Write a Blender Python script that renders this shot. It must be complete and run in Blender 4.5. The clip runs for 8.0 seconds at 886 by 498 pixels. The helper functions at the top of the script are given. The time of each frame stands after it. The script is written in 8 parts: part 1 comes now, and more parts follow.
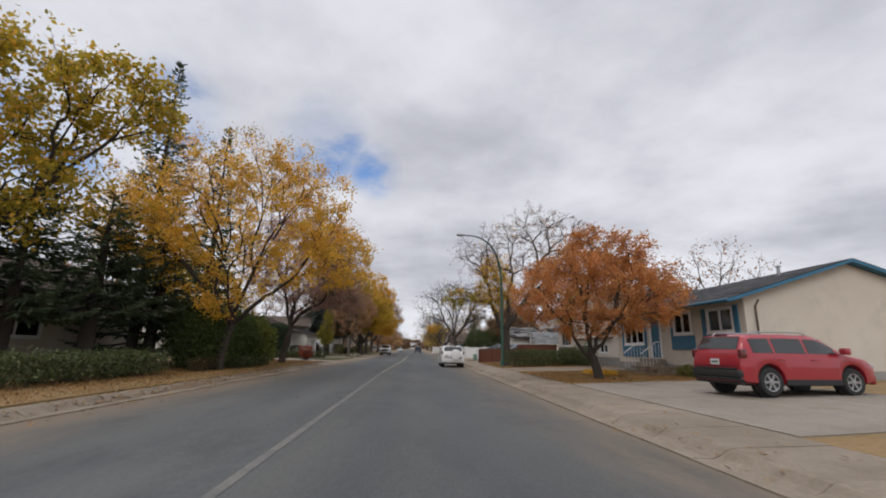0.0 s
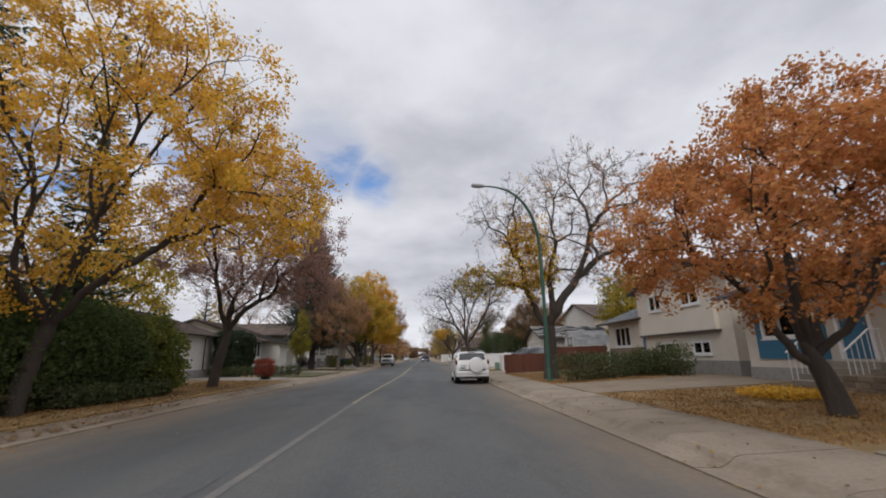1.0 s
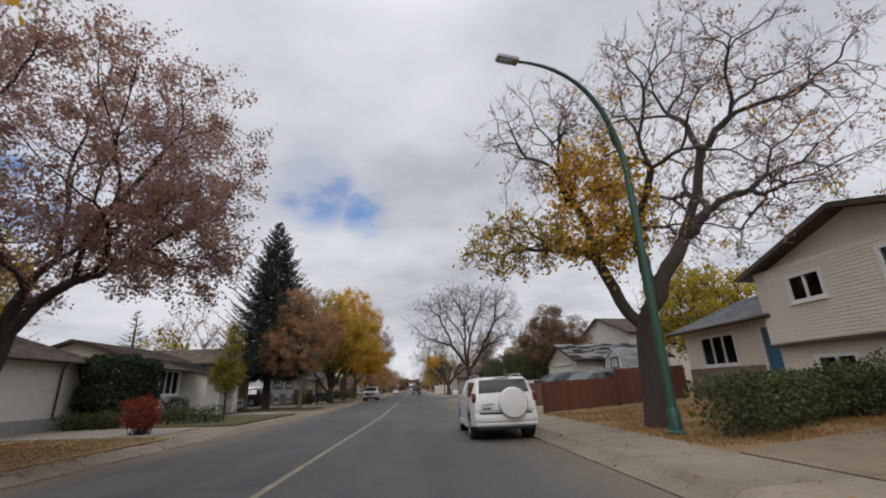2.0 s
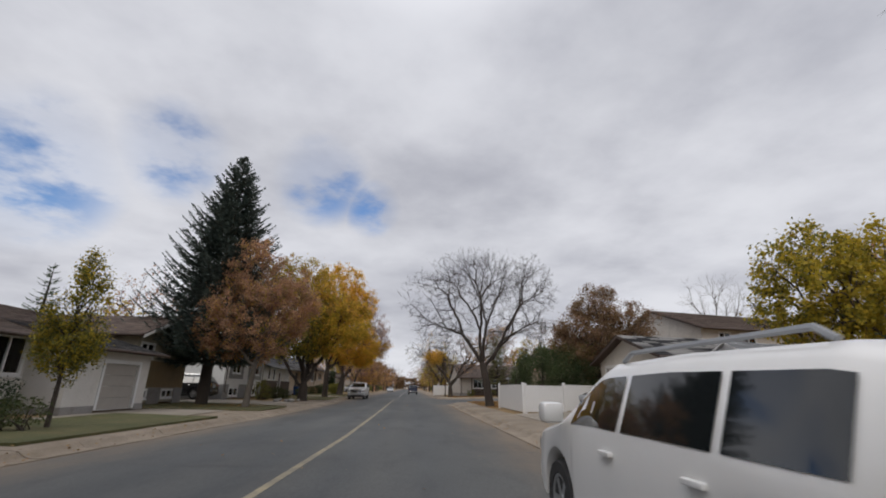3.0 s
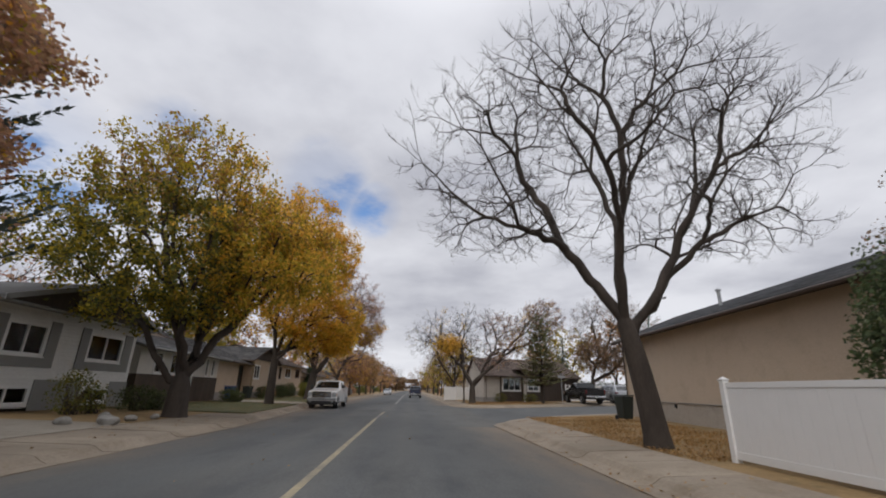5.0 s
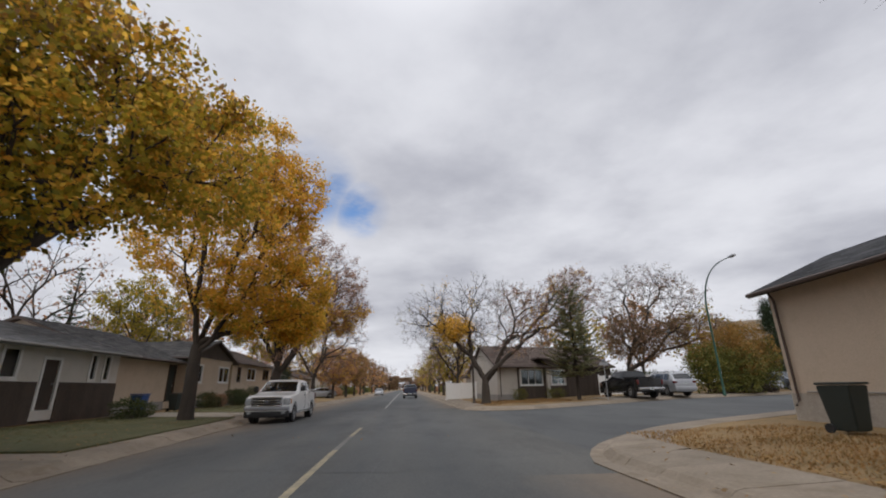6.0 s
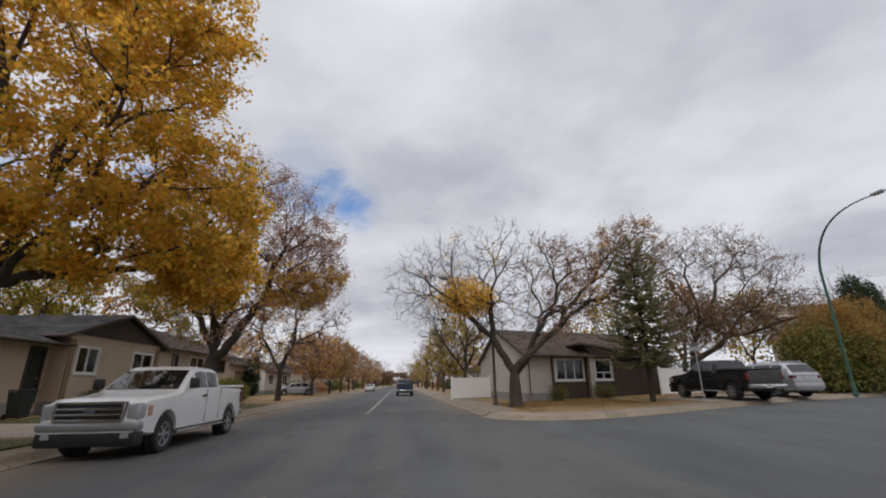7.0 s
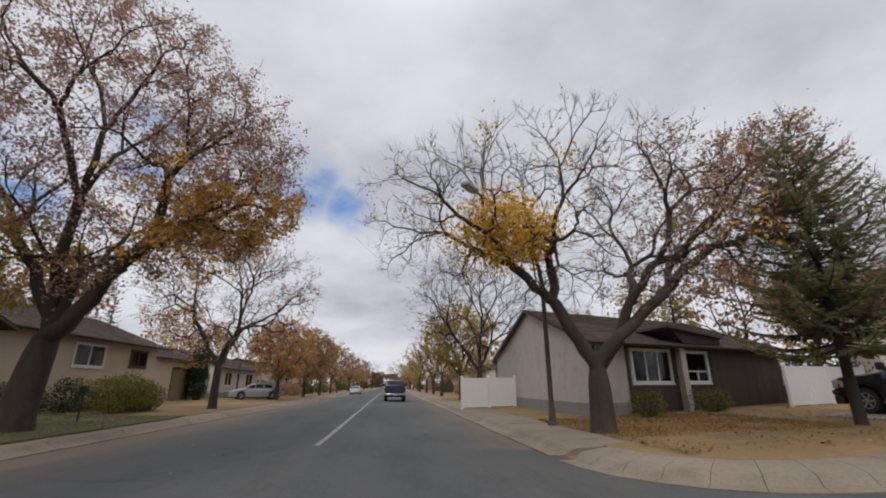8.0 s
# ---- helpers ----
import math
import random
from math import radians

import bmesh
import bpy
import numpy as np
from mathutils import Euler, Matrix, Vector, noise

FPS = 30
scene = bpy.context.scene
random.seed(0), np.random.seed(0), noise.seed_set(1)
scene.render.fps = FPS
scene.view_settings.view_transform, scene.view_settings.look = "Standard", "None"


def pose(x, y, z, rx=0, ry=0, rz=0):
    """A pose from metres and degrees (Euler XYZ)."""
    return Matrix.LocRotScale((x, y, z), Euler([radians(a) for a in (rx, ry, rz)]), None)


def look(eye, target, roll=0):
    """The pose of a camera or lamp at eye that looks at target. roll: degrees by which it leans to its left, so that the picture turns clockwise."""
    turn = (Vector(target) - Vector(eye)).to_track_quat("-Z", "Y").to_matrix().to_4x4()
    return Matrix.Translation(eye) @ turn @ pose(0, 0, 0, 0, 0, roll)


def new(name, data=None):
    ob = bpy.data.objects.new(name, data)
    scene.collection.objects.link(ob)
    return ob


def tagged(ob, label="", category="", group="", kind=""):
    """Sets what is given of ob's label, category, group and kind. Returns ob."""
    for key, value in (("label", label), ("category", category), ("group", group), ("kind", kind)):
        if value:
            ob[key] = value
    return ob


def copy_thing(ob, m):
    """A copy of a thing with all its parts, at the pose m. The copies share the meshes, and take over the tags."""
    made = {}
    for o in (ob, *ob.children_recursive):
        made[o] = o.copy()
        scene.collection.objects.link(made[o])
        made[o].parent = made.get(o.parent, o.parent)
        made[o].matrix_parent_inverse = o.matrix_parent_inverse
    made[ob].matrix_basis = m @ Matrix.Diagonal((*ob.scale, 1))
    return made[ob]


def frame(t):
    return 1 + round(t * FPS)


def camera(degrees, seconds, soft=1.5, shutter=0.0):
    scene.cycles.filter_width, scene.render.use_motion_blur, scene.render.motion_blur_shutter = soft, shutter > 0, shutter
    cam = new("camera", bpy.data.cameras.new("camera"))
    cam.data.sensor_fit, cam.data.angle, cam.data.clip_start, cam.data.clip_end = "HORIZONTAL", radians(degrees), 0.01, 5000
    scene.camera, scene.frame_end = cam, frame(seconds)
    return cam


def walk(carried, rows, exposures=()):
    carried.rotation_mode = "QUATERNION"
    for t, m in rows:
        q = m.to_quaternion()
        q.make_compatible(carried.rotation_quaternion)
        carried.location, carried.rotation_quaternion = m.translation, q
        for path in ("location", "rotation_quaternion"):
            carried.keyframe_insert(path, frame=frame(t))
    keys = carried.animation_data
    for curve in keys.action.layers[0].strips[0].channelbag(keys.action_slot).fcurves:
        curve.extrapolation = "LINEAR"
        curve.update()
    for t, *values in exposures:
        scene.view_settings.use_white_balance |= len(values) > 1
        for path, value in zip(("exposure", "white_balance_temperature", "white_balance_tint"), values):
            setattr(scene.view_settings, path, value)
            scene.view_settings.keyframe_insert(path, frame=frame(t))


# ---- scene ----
# ---------------------------------------------------------------- camera and walk
cam = camera(92.0, 8.0, soft=1.9, shutter=0.08)
# seconds, x, y, z, yaw, pitch, lean to the right
ROWS = [
    (0.0, -0.342, -0.010, 1.400, -3.36, 13.11, -0.98),
    (0.5, -0.132, 5.414, 1.420, -2.88, 12.93, 2.03),
    (1.0, 0.052, 10.840, 1.420, -2.73, 14.09, 1.11),
    (1.5, 0.140, 16.242, 1.405, -3.29, 16.35, 1.09),
    (2.0, 0.170, 21.628, 1.405, -4.26, 17.93, 2.46),
    (2.2, 0.174, 23.791, 1.408, -4.25, 17.60, 1.60),
    (3.3, 0.159, 35.704, 1.412, -3.43, 18.10, -1.32),
    (3.5, 0.141, 37.870, 1.420, -3.24, 18.05, -1.71),
    (4.0, 0.056, 43.287, 1.414, -3.01, 18.11, -2.31),
    (4.5, -0.031, 48.680, 1.420, -3.09, 18.16, -2.36),
    (5.0, -0.115, 54.086, 1.402, -3.56, 18.24, -1.22),
    (5.2, -0.133, 56.247, 1.395, -3.78, 18.17, -0.75),
    (6.3, -0.125, 68.141, 1.405, -5.21, 17.87, 1.33),
    (6.5, -0.110, 70.307, 1.406, -5.33, 17.78, 1.13),
    (7.0, -0.030, 75.737, 1.405, -5.62, 17.42, 0.82),
    (7.5, 0.035, 81.155, 1.415, -6.12, 17.52, 0.42),
    (8.0, 0.102, 86.576, 1.414, -6.64, 17.71, 0.29),
]
walk(cam, [(t, pose(x, y, z, 90 + pitch, 0, yaw) @ pose(0, 0, 0, 0, 0, -lean)) for t, x, y, z, yaw, pitch, lean in ROWS],
     [(0.0, 0.09), (0.5, 0.10), (1.0, 0.10), (1.5, 0.06), (2.0, 0.0), (3.5, -0.045), (4.0, -0.045), (4.5, 0.01), (5.0, 0.05), (6.5, 0.02), (8.0, 0.01)])

# ---------------------------------------------------------------- sky and light
SUN_EL, SUN_AZ = 38.0, 200.0
world = bpy.data.worlds.new("overcast_sky")
scene.world = world
world.use_nodes = True
wn, wl = world.node_tree.nodes, world.node_tree.links
wn.clear()


def wnode(kind, **inputs):
    n = wn.new(kind)
    for k, val in inputs.items():
        n.inputs[k].default_value = val
    return n


def wmath(op, a, b=None, clamp=False):
    n = wn.new("ShaderNodeMath")
    n.operation = op
    n.use_clamp = clamp
    for i, s in enumerate((a, b)):
        if s is None:
            continue
        if isinstance(s, (int, float)):
            n.inputs[i].default_value = s
        else:
            wl.new(s, n.inputs[i])
    return n.outputs[0]


def wmap(s, a, b, c, d):
    n = wnode("ShaderNodeMapRange")
    for i, val in enumerate((a, b, c, d)):
        n.inputs[i + 1].default_value = val
    n.interpolation_type = "SMOOTHSTEP"
    wl.new(s, n.inputs[0])
    return n.outputs[0]


def wmix(f, a, b):
    n = wn.new("ShaderNodeMix")
    n.data_type = "RGBA"
    wl.new(f, n.inputs[0])
    for i, s in ((6, a), (7, b)):
        if isinstance(s, tuple):
            n.inputs[i].default_value = (*s, 1)
        else:
            wl.new(s, n.inputs[i])
    return n.outputs[2]


wtc = wn.new("ShaderNodeTexCoord")
sep = wn.new("ShaderNodeSeparateXYZ")
wl.new(wtc.outputs["Generated"], sep.inputs[0])
# the cloud deck is a plane far above: the direction is divided by its height
up = wmath("MAXIMUM", sep.outputs[2], 0.0)
low = wmath("ADD", up, 0.16)
deck = wn.new("ShaderNodeCombineXYZ")
wl.new(wmath("DIVIDE", sep.outputs[0], low), deck.inputs[0])
wl.new(wmath("DIVIDE", sep.outputs[1], low), deck.inputs[1])


def wnoise(scale, detail, shift, rough=0.55):
    m = wn.new("ShaderNodeMapping")
    m.inputs["Location"].default_value = shift
    wl.new(deck.outputs[0], m.inputs[0])
    n = wnode("ShaderNodeTexNoise", Scale=scale, Detail=detail, Roughness=rough)
    wl.new(m.outputs[0], n.inputs[0])
    return n.outputs[0]


sky = wn.new("ShaderNodeTexSky")
sky.sky_type = "NISHITA"
sky.sun_disc = False
sky.sun_elevation, sky.sun_rotation = radians(SUN_EL), radians(SUN_AZ)
skyc = wn.new("ShaderNodeMix")
skyc.data_type = "RGBA"
skyc.blend_type = "MULTIPLY"
skyc.inputs[0].default_value = 1
skyc.inputs[7].default_value = (0.085, 0.115, 0.15, 1)
wl.new(sky.outputs[0], skyc.inputs[6])
soft_cloud = wmap(wnoise(0.75, 7, (3.1, 1.7, 0)), 0.33, 0.64, 0, 1)
fine_cloud = wmap(wnoise(1.9, 6, (9.3, 4.1, 0)), 0.35, 0.68, 0, 1)
cloud = wmix(soft_cloud, (0.435, 0.445, 0.505), (0.735, 0.745, 0.80))
cloud = wmix(wmath("MULTIPLY", fine_cloud, 0.35), cloud, (0.805, 0.815, 0.86))
# a pale, bright band low over the horizon, and a brighter zenith as under any overcast
cloud = wmix(wmap(up, 0.0, 0.20, 0.55, 0.0), cloud, (0.80, 0.81, 0.85))
cloud = wmix(wmap(up, 0.70, 1.0, 0.0, 1.0), cloud, (1.9, 1.9, 2.0))
# the gaps of blue between the clouds, low ahead
gap = wmap(wnoise(2.6, 5, (0.4, 7.7, 0), 0.6), 0.42, 0.66, 0, 1)


def toward(x, y, z, a, b):
    d = Vector((x, y, z)).normalized()
    n = wn.new("ShaderNodeVectorMath")
    n.operation = "DOT_PRODUCT"
    n.inputs[1].default_value = d
    wl.new(wtc.outputs["Generated"], n.inputs[0])
    return wmap(n.outputs["Value"], math.cos(radians(a)), math.cos(radians(b)), 0, 1)


GAPS = [((-0.245, 1.0, 0.495), 6.5, 0.5), ((-0.115, 1.0, 0.425), 4.2, 0.3), ((-0.62, 1.0, 0.56), 6.5, 1.0), ((-0.95, 1.0, 0.50), 9.0, 1.0)]
blue = None
for d, a, b in GAPS:
    g = toward(*d, a, b)
    blue = g if blue is None else wmath("MAXIMUM", blue, g)
blue = wmath("MULTIPLY", blue, wmath("ADD", wmath("MULTIPLY", gap, 0.75), 0.22), True)
final = wmix(blue, cloud, skyc.outputs[2])
bg = wnode("ShaderNodeBackground", Strength=1.0)
wl.new(final, bg.inputs[0])
wout = wn.new("ShaderNodeOutputWorld")
wl.new(bg.outputs[0], wout.inputs[0])

sun = new("sun", bpy.data.lights.new("sun", "SUN"))
sun.data.energy, sun.data.angle, sun.data.color = 0.9, radians(25), (1.0, 0.95, 0.88)
sun.matrix_world = look((0, 0, 60), (math.sin(radians(SUN_AZ)) * -40, math.cos(radians(SUN_AZ)) * -40, 60 - 40 * math.tan(radians(SUN_EL))))


# ---------------------------------------------------------------- materials
def tree_of(name):
    m = bpy.data.materials.new(name)
    m.use_nodes = True
    t = m.node_tree
    return m, t, t.nodes["Principled BSDF"]


def nz(t, src, scale, detail=6, rough=0.6):
    n = t.nodes.new("ShaderNodeTexNoise")
    n.inputs["Scale"].default_value, n.inputs["Detail"].default_value, n.inputs["Roughness"].default_value = scale, detail, rough
    if src is not None:
        t.links.new(src, n.inputs["Vector"])
    return n.outputs[0]


def ramp(t, src, stops):
    n = t.nodes.new("ShaderNodeValToRGB")
    el = n.color_ramp.elements
    while len(el) < len(stops):
        el.new(0.5)
    for e, (p, c) in zip(el, stops):
        e.position, e.color = p, (*c, 1)
    t.links.new(src, n.inputs[0])
    return n.outputs[0]


def mixc(t, f, a, b, mode="MIX"):
    n = t.nodes.new("ShaderNodeMix")
    n.data_type, n.blend_type = "RGBA", mode
    for i, s in ((0, f), (6, a), (7, b)):
        if isinstance(s, tuple):
            n.inputs[i].default_value = (*s, 1)
        elif isinstance(s, (int, float)):
            n.inputs[i].default_value = s
        else:
            t.links.new(s, n.inputs[i])
    return n.outputs[2]


def place(t, stretch=None):
    g = t.nodes.new("ShaderNodeNewGeometry")
    if not stretch:
        return g.outputs["Position"]
    m = t.nodes.new("ShaderNodeMapping")
    m.inputs["Scale"].default_value = stretch
    t.links.new(g.outputs["Position"], m.inputs[0])
    return m.outputs[0]


def bumped(t, bsdf, height, strength, dist):
    b = t.nodes.new("ShaderNodeBump")
    b.inputs["Strength"].default_value, b.inputs["Distance"].default_value = strength, dist
    t.links.new(height, b.inputs["Height"])
    t.links.new(b.outputs[0], bsdf.inputs["Normal"])


def worn(name, a, b, rough=0.85, big=0.6, small=14.0, bump=0.3, dist=0.01, dirt=None, metal=0.0, stretch=None, rand=0.0, spec=0.4):
    """A surface of two colours, patchy at a large scale and grainy at a small one."""
    m, t, s = tree_of(name)
    p = place(t, stretch)
    n1, n2 = nz(t, p, big), nz(t, p, small, 8)
    c = mixc(t, ramp(t, n1, [(0.32, (0, 0, 0)), (0.68, (1, 1, 1))]), a, b)
    c = mixc(t, 0.45, c, ramp(t, n2, [(0.25, (0.55, 0.55, 0.55)), (0.75, (1.35, 1.35, 1.35))]), "MULTIPLY")
    if dirt:
        n3 = nz(t, p, big * 3.3, 9, 0.7)
        c = mixc(t, ramp(t, n3, [(0.5, (0, 0, 0)), (0.72, (0.8, 0.8, 0.8))]), c, dirt)
    if rand:
        o = t.nodes.new("ShaderNodeObjectInfo")
        c = mixc(t, 1.0, c, ramp(t, o.outputs["Random"], [(0.0, (1 - rand,) * 3), (1.0, (1 + rand,) * 3)]), "MULTIPLY")
    t.links.new(c, s.inputs["Base Color"])
    s.inputs["Roughness"].default_value, s.inputs["Metallic"].default_value = rough, metal
    s.inputs["Specular IOR Level"].default_value = spec
    if bump:
        bumped(t, s, n2, bump, dist)
    return m


def tiled(name, a, b, hard=False):
    """Shingles: every tab has its own tone; hard ones are either light or dark."""
    m, t, s = tree_of(name)
    g = t.nodes.new("ShaderNodeNewGeometry")
    tone = g.outputs["Random Per Island"]
    if hard:
        tone = ramp(t, tone, [(0.42, (0, 0, 0)), (0.58, (1, 1, 1))])
    c = mixc(t, tone, a, b)
    n1, n2 = nz(t, g.outputs["Position"], 0.5), nz(t, g.outputs["Position"], 26, 6)
    c = mixc(t, 0.6, c, ramp(t, n1, [(0.3, (0.7, 0.7, 0.7)), (0.7, (1.25, 1.25, 1.25))]), "MULTIPLY")
    c = mixc(t, 0.5, c, ramp(t, n2, [(0.3, (0.6, 0.6, 0.6)), (0.7, (1.35, 1.35, 1.35))]), "MULTIPLY")
    t.links.new(c, s.inputs["Base Color"])
    s.inputs["Roughness"].default_value = 0.95
    s.inputs["Specular IOR Level"].default_value = 0.3
    bumped(t, s, n2, 0.5, 0.01)
    return m


def leafy(name, colours, light=0.5, rough=0.6):
    """Leaves: every leaf takes one of the colours; some light comes through."""
    m, t, s = tree_of(name)
    g = t.nodes.new("ShaderNodeNewGeometry")
    stops = [(i / max(1, len(colours) - 1), c) for i, c in enumerate(colours)]
    c = ramp(t, g.outputs["Random Per Island"], stops)
    n = nz(t, g.outputs["Position"], 0.55, 3)
    c = mixc(t, 0.5, c, ramp(t, n, [(0.3, (0.62, 0.66, 0.6)), (0.7, (1.3, 1.25, 1.15))]), "MULTIPLY")
    t.links.new(c, s.inputs["Base Color"])
    s.inputs["Roughness"].default_value = rough
    s.inputs["Specular IOR Level"].default_value = 0.25
    tr = t.nodes.new("ShaderNodeBsdfTranslucent")
    t.links.new(c, tr.inputs[0])
    mx = t.nodes.new("ShaderNodeMixShader")
    mx.inputs[0].default_value = light
    t.links.new(s.outputs[0], mx.inputs[1])
    t.links.new(tr.outputs[0], mx.inputs[2])
    t.links.new(mx.outputs[0], t.nodes["Material Output"].inputs[0])
    return m


def plain(name, c, rough=0.5, metal=0.0, coat=0.0, spec=0.5, var=0.12):
    m, t, s = tree_of(name)
    n = nz(t, place(t), 2.3, 5)
    col = mixc(t, n, tuple(x * (1 - var) for x in c), tuple(min(1, x * (1 + var)) for x in c))
    t.links.new(col, s.inputs["Base Color"])
    s.inputs["Roughness"].default_value, s.inputs["Metallic"].default_value = rough, metal
    s.inputs["Coat Weight"].default_value, s.inputs["Coat Roughness"].default_value = coat, 0.06
    s.inputs["Specular IOR Level"].default_value = spec
    return m


def glassy(name, tint, clear):
    """A pane: clear or dark tinted, with a glossy face."""
    m, t, s = tree_of(name)
    t.nodes.remove(s)
    tr, gl, fr, mx = (t.nodes.new("ShaderNode" + k) for k in ("BsdfTransparent", "BsdfGlossy", "Fresnel", "MixShader"))
    tr.inputs[0].default_value = (*[x * clear for x in tint], 1)
    gl.inputs[1 if gl.inputs[1].name == "Roughness" else "Roughness"].default_value = 0.03
    fr.inputs[0].default_value = 1.6
    t.links.new(fr.outputs[0], mx.inputs[0])
    t.links.new(tr.outputs[0], mx.inputs[1])
    t.links.new(gl.outputs[0], mx.inputs[2])
    t.links.new(mx.outputs[0], t.nodes["Material Output"].inputs[0])
    return m


def num(t, op, a, b):
    n = t.nodes.new("ShaderNodeMath")
    n.operation = op
    for i, v in ((0, a), (1, b)):
        if isinstance(v, (int, float)):
            n.inputs[i].default_value = v
        else:
            t.links.new(v, n.inputs[i])
    return n.outputs[0]


def street(name, centre, half):
    """Asphalt with polished wheel paths and sandy dust blown along the kerbs."""
    m = worn(name, (0.061, 0.064, 0.066), (0.099, 0.102, 0.102), 0.9, 0.22, 30, 0.35, 0.006, dirt=(0.044, 0.047, 0.050), stretch=(1.0, 0.35, 1.0))
    t = m.node_tree
    s = next(n for n in t.nodes if n.type == "BSDF_PRINCIPLED")
    c = s.inputs["Base Color"].links[0].from_socket
    pos = place(t)
    xyz = t.nodes.new("ShaderNodeSeparateXYZ")
    t.links.new(pos, xyz.inputs[0])
    off = num(t, "DIVIDE", num(t, "ABSOLUTE", num(t, "SUBTRACT", xyz.outputs[0], centre), 0), half)
    patch = nz(t, place(t, (1.0, 0.3, 1.0)), 0.9, 7, 0.65)
    wheel = num(t, "ADD", off, num(t, "MULTIPLY", num(t, "SUBTRACT", patch, 0.5), 0.10))
    c = mixc(t, 1.0, c, ramp(t, wheel, [(0.02, (1.10, 1.07, 1.03)), (0.14, (0.93, 0.94, 0.95)), (0.26, (1.08, 1.06, 1.03)), (0.42, (0.92, 0.93, 0.94)), (0.60, (1.05, 1.03, 1.0)), (0.85, (1.1, 1.05, 0.98))]), "MULTIPLY")
    edge = num(t, "ADD", num(t, "MULTIPLY", off, 0.8), num(t, "MULTIPLY", num(t, "SUBTRACT", patch, 0.5), 0.45))
    mouth = num(t, "MULTIPLY", num(t, "GREATER_THAN", xyz.outputs[1], 72.5), num(t, "LESS_THAN", xyz.outputs[1], 97.0))
    mouth = num(t, "MULTIPLY", mouth, num(t, "GREATER_THAN", xyz.outputs[0], 0.0))
    dust = num(t, "MULTIPLY", ramp(t, edge, [(0.50, (0, 0, 0)), (0.64, (0.3, 0.3, 0.3)), (0.76, (0.8, 0.8, 0.8))]), num(t, "SUBTRACT", 1.0, mouth))
    sand = mixc(t, nz(t, pos, 9, 7, 0.7), (0.12, 0.09, 0.066), (0.23, 0.178, 0.128))
    t.links.new(mixc(t, dust, c, sand), s.inputs["Base Color"])
    return m


STREET = street("street_asphalt", -1.75, 5.45)
PAINT_FADED = worn("faded_line_paint", (0.165, 0.157, 0.142), (0.105, 0.105, 0.102), 0.85, 2.0, 25, 0.1, 0.003, dirt=(0.085, 0.087, 0.087))
ASPHALT = worn("asphalt", (0.061, 0.064, 0.066), (0.099, 0.102, 0.102), 0.9, 0.22, 30, 0.35, 0.006, dirt=(0.044, 0.047, 0.050), stretch=(1.0, 0.35, 1.0))
CONCRETE = worn("old_concrete", (0.185, 0.150, 0.112), (0.26, 0.215, 0.166), 0.9, 0.5, 18, 0.3, 0.006, dirt=(0.14, 0.105, 0.068), rand=0.10)
DRIVE = worn("driveway_concrete", (0.215, 0.187, 0.152), (0.27, 0.238, 0.20), 0.9, 0.35, 16, 0.25, 0.006, dirt=(0.165, 0.137, 0.10), rand=0.08)
EARTH = worn("dry_autumn_lawn", (0.195, 0.125, 0.055), (0.26, 0.172, 0.078), 0.95, 0.35, 9, 0.6, 0.03, dirt=(0.085, 0.075, 0.035))
LAWN = worn("green_lawn", (0.055, 0.062, 0.022), (0.095, 0.088, 0.036), 0.95, 0.5, 11, 0.6, 0.03, dirt=(0.13, 0.098, 0.045))
PAINT_LINE = worn("worn_line_paint", (0.31, 0.265, 0.175), (0.19, 0.17, 0.13), 0.85, 2.0, 25, 0.1, 0.003, dirt=(0.10, 0.098, 0.095))
BARK = worn("grey_bark", (0.044, 0.035, 0.029), (0.075, 0.060, 0.049), 0.95, 2.5, 30, 0.9, 0.03, stretch=(1, 1, 0.25))
BARK_DARK = worn("dark_bark", (0.040, 0.032, 0.027), (0.070, 0.055, 0.045), 0.95, 2.5, 30, 0.9, 0.03, stretch=(1, 1, 0.25))
BARK_GREY = worn("pale_bark", (0.10, 0.085, 0.072), (0.15, 0.13, 0.11), 0.95, 2.5, 30, 0.9, 0.03, stretch=(1, 1, 0.25))
L_YELLOW = leafy("yellow_leaves", [(0.74, 0.43, 0.055), (0.85, 0.54, 0.075), (0.64, 0.35, 0.05), (0.80, 0.54, 0.13)])
L_GOLD = leafy("golden_leaves", [(0.78, 0.43, 0.062), (0.86, 0.54, 0.090), (0.64, 0.42, 0.070), (0.70, 0.35, 0.058)], 0.74)
L_OLIVE = leafy("olive_yellow_leaves", [(0.36, 0.30, 0.036), (0.50, 0.365, 0.042), (0.23, 0.215, 0.032), (0.62, 0.42, 0.045)])
L_ORANGE = leafy("rust_orange_leaves", [(0.52, 0.215, 0.075), (0.62, 0.285, 0.105), (0.41, 0.155, 0.062), (0.58, 0.33, 0.115)])
L_RUST = leafy("brown_rust_leaves", [(0.41, 0.230, 0.142), (0.51, 0.290, 0.172), (0.29, 0.166, 0.112), (0.46, 0.310, 0.160)])
L_MAUVE = leafy("dry_mauve_leaves", [(0.41, 0.25, 0.23), (0.31, 0.185, 0.175), (0.48, 0.30, 0.20), (0.22, 0.14, 0.13)])
L_OAK = leafy("dull_oak_leaves", [(0.24, 0.15, 0.09), (0.31, 0.185, 0.105), (0.17, 0.11, 0.07), (0.22, 0.16, 0.075)])
L_SPRUCE = leafy("spruce_needles", [(0.078, 0.116, 0.068), (0.112, 0.155, 0.094), (0.058, 0.086, 0.052)], 0.25, 0.7)
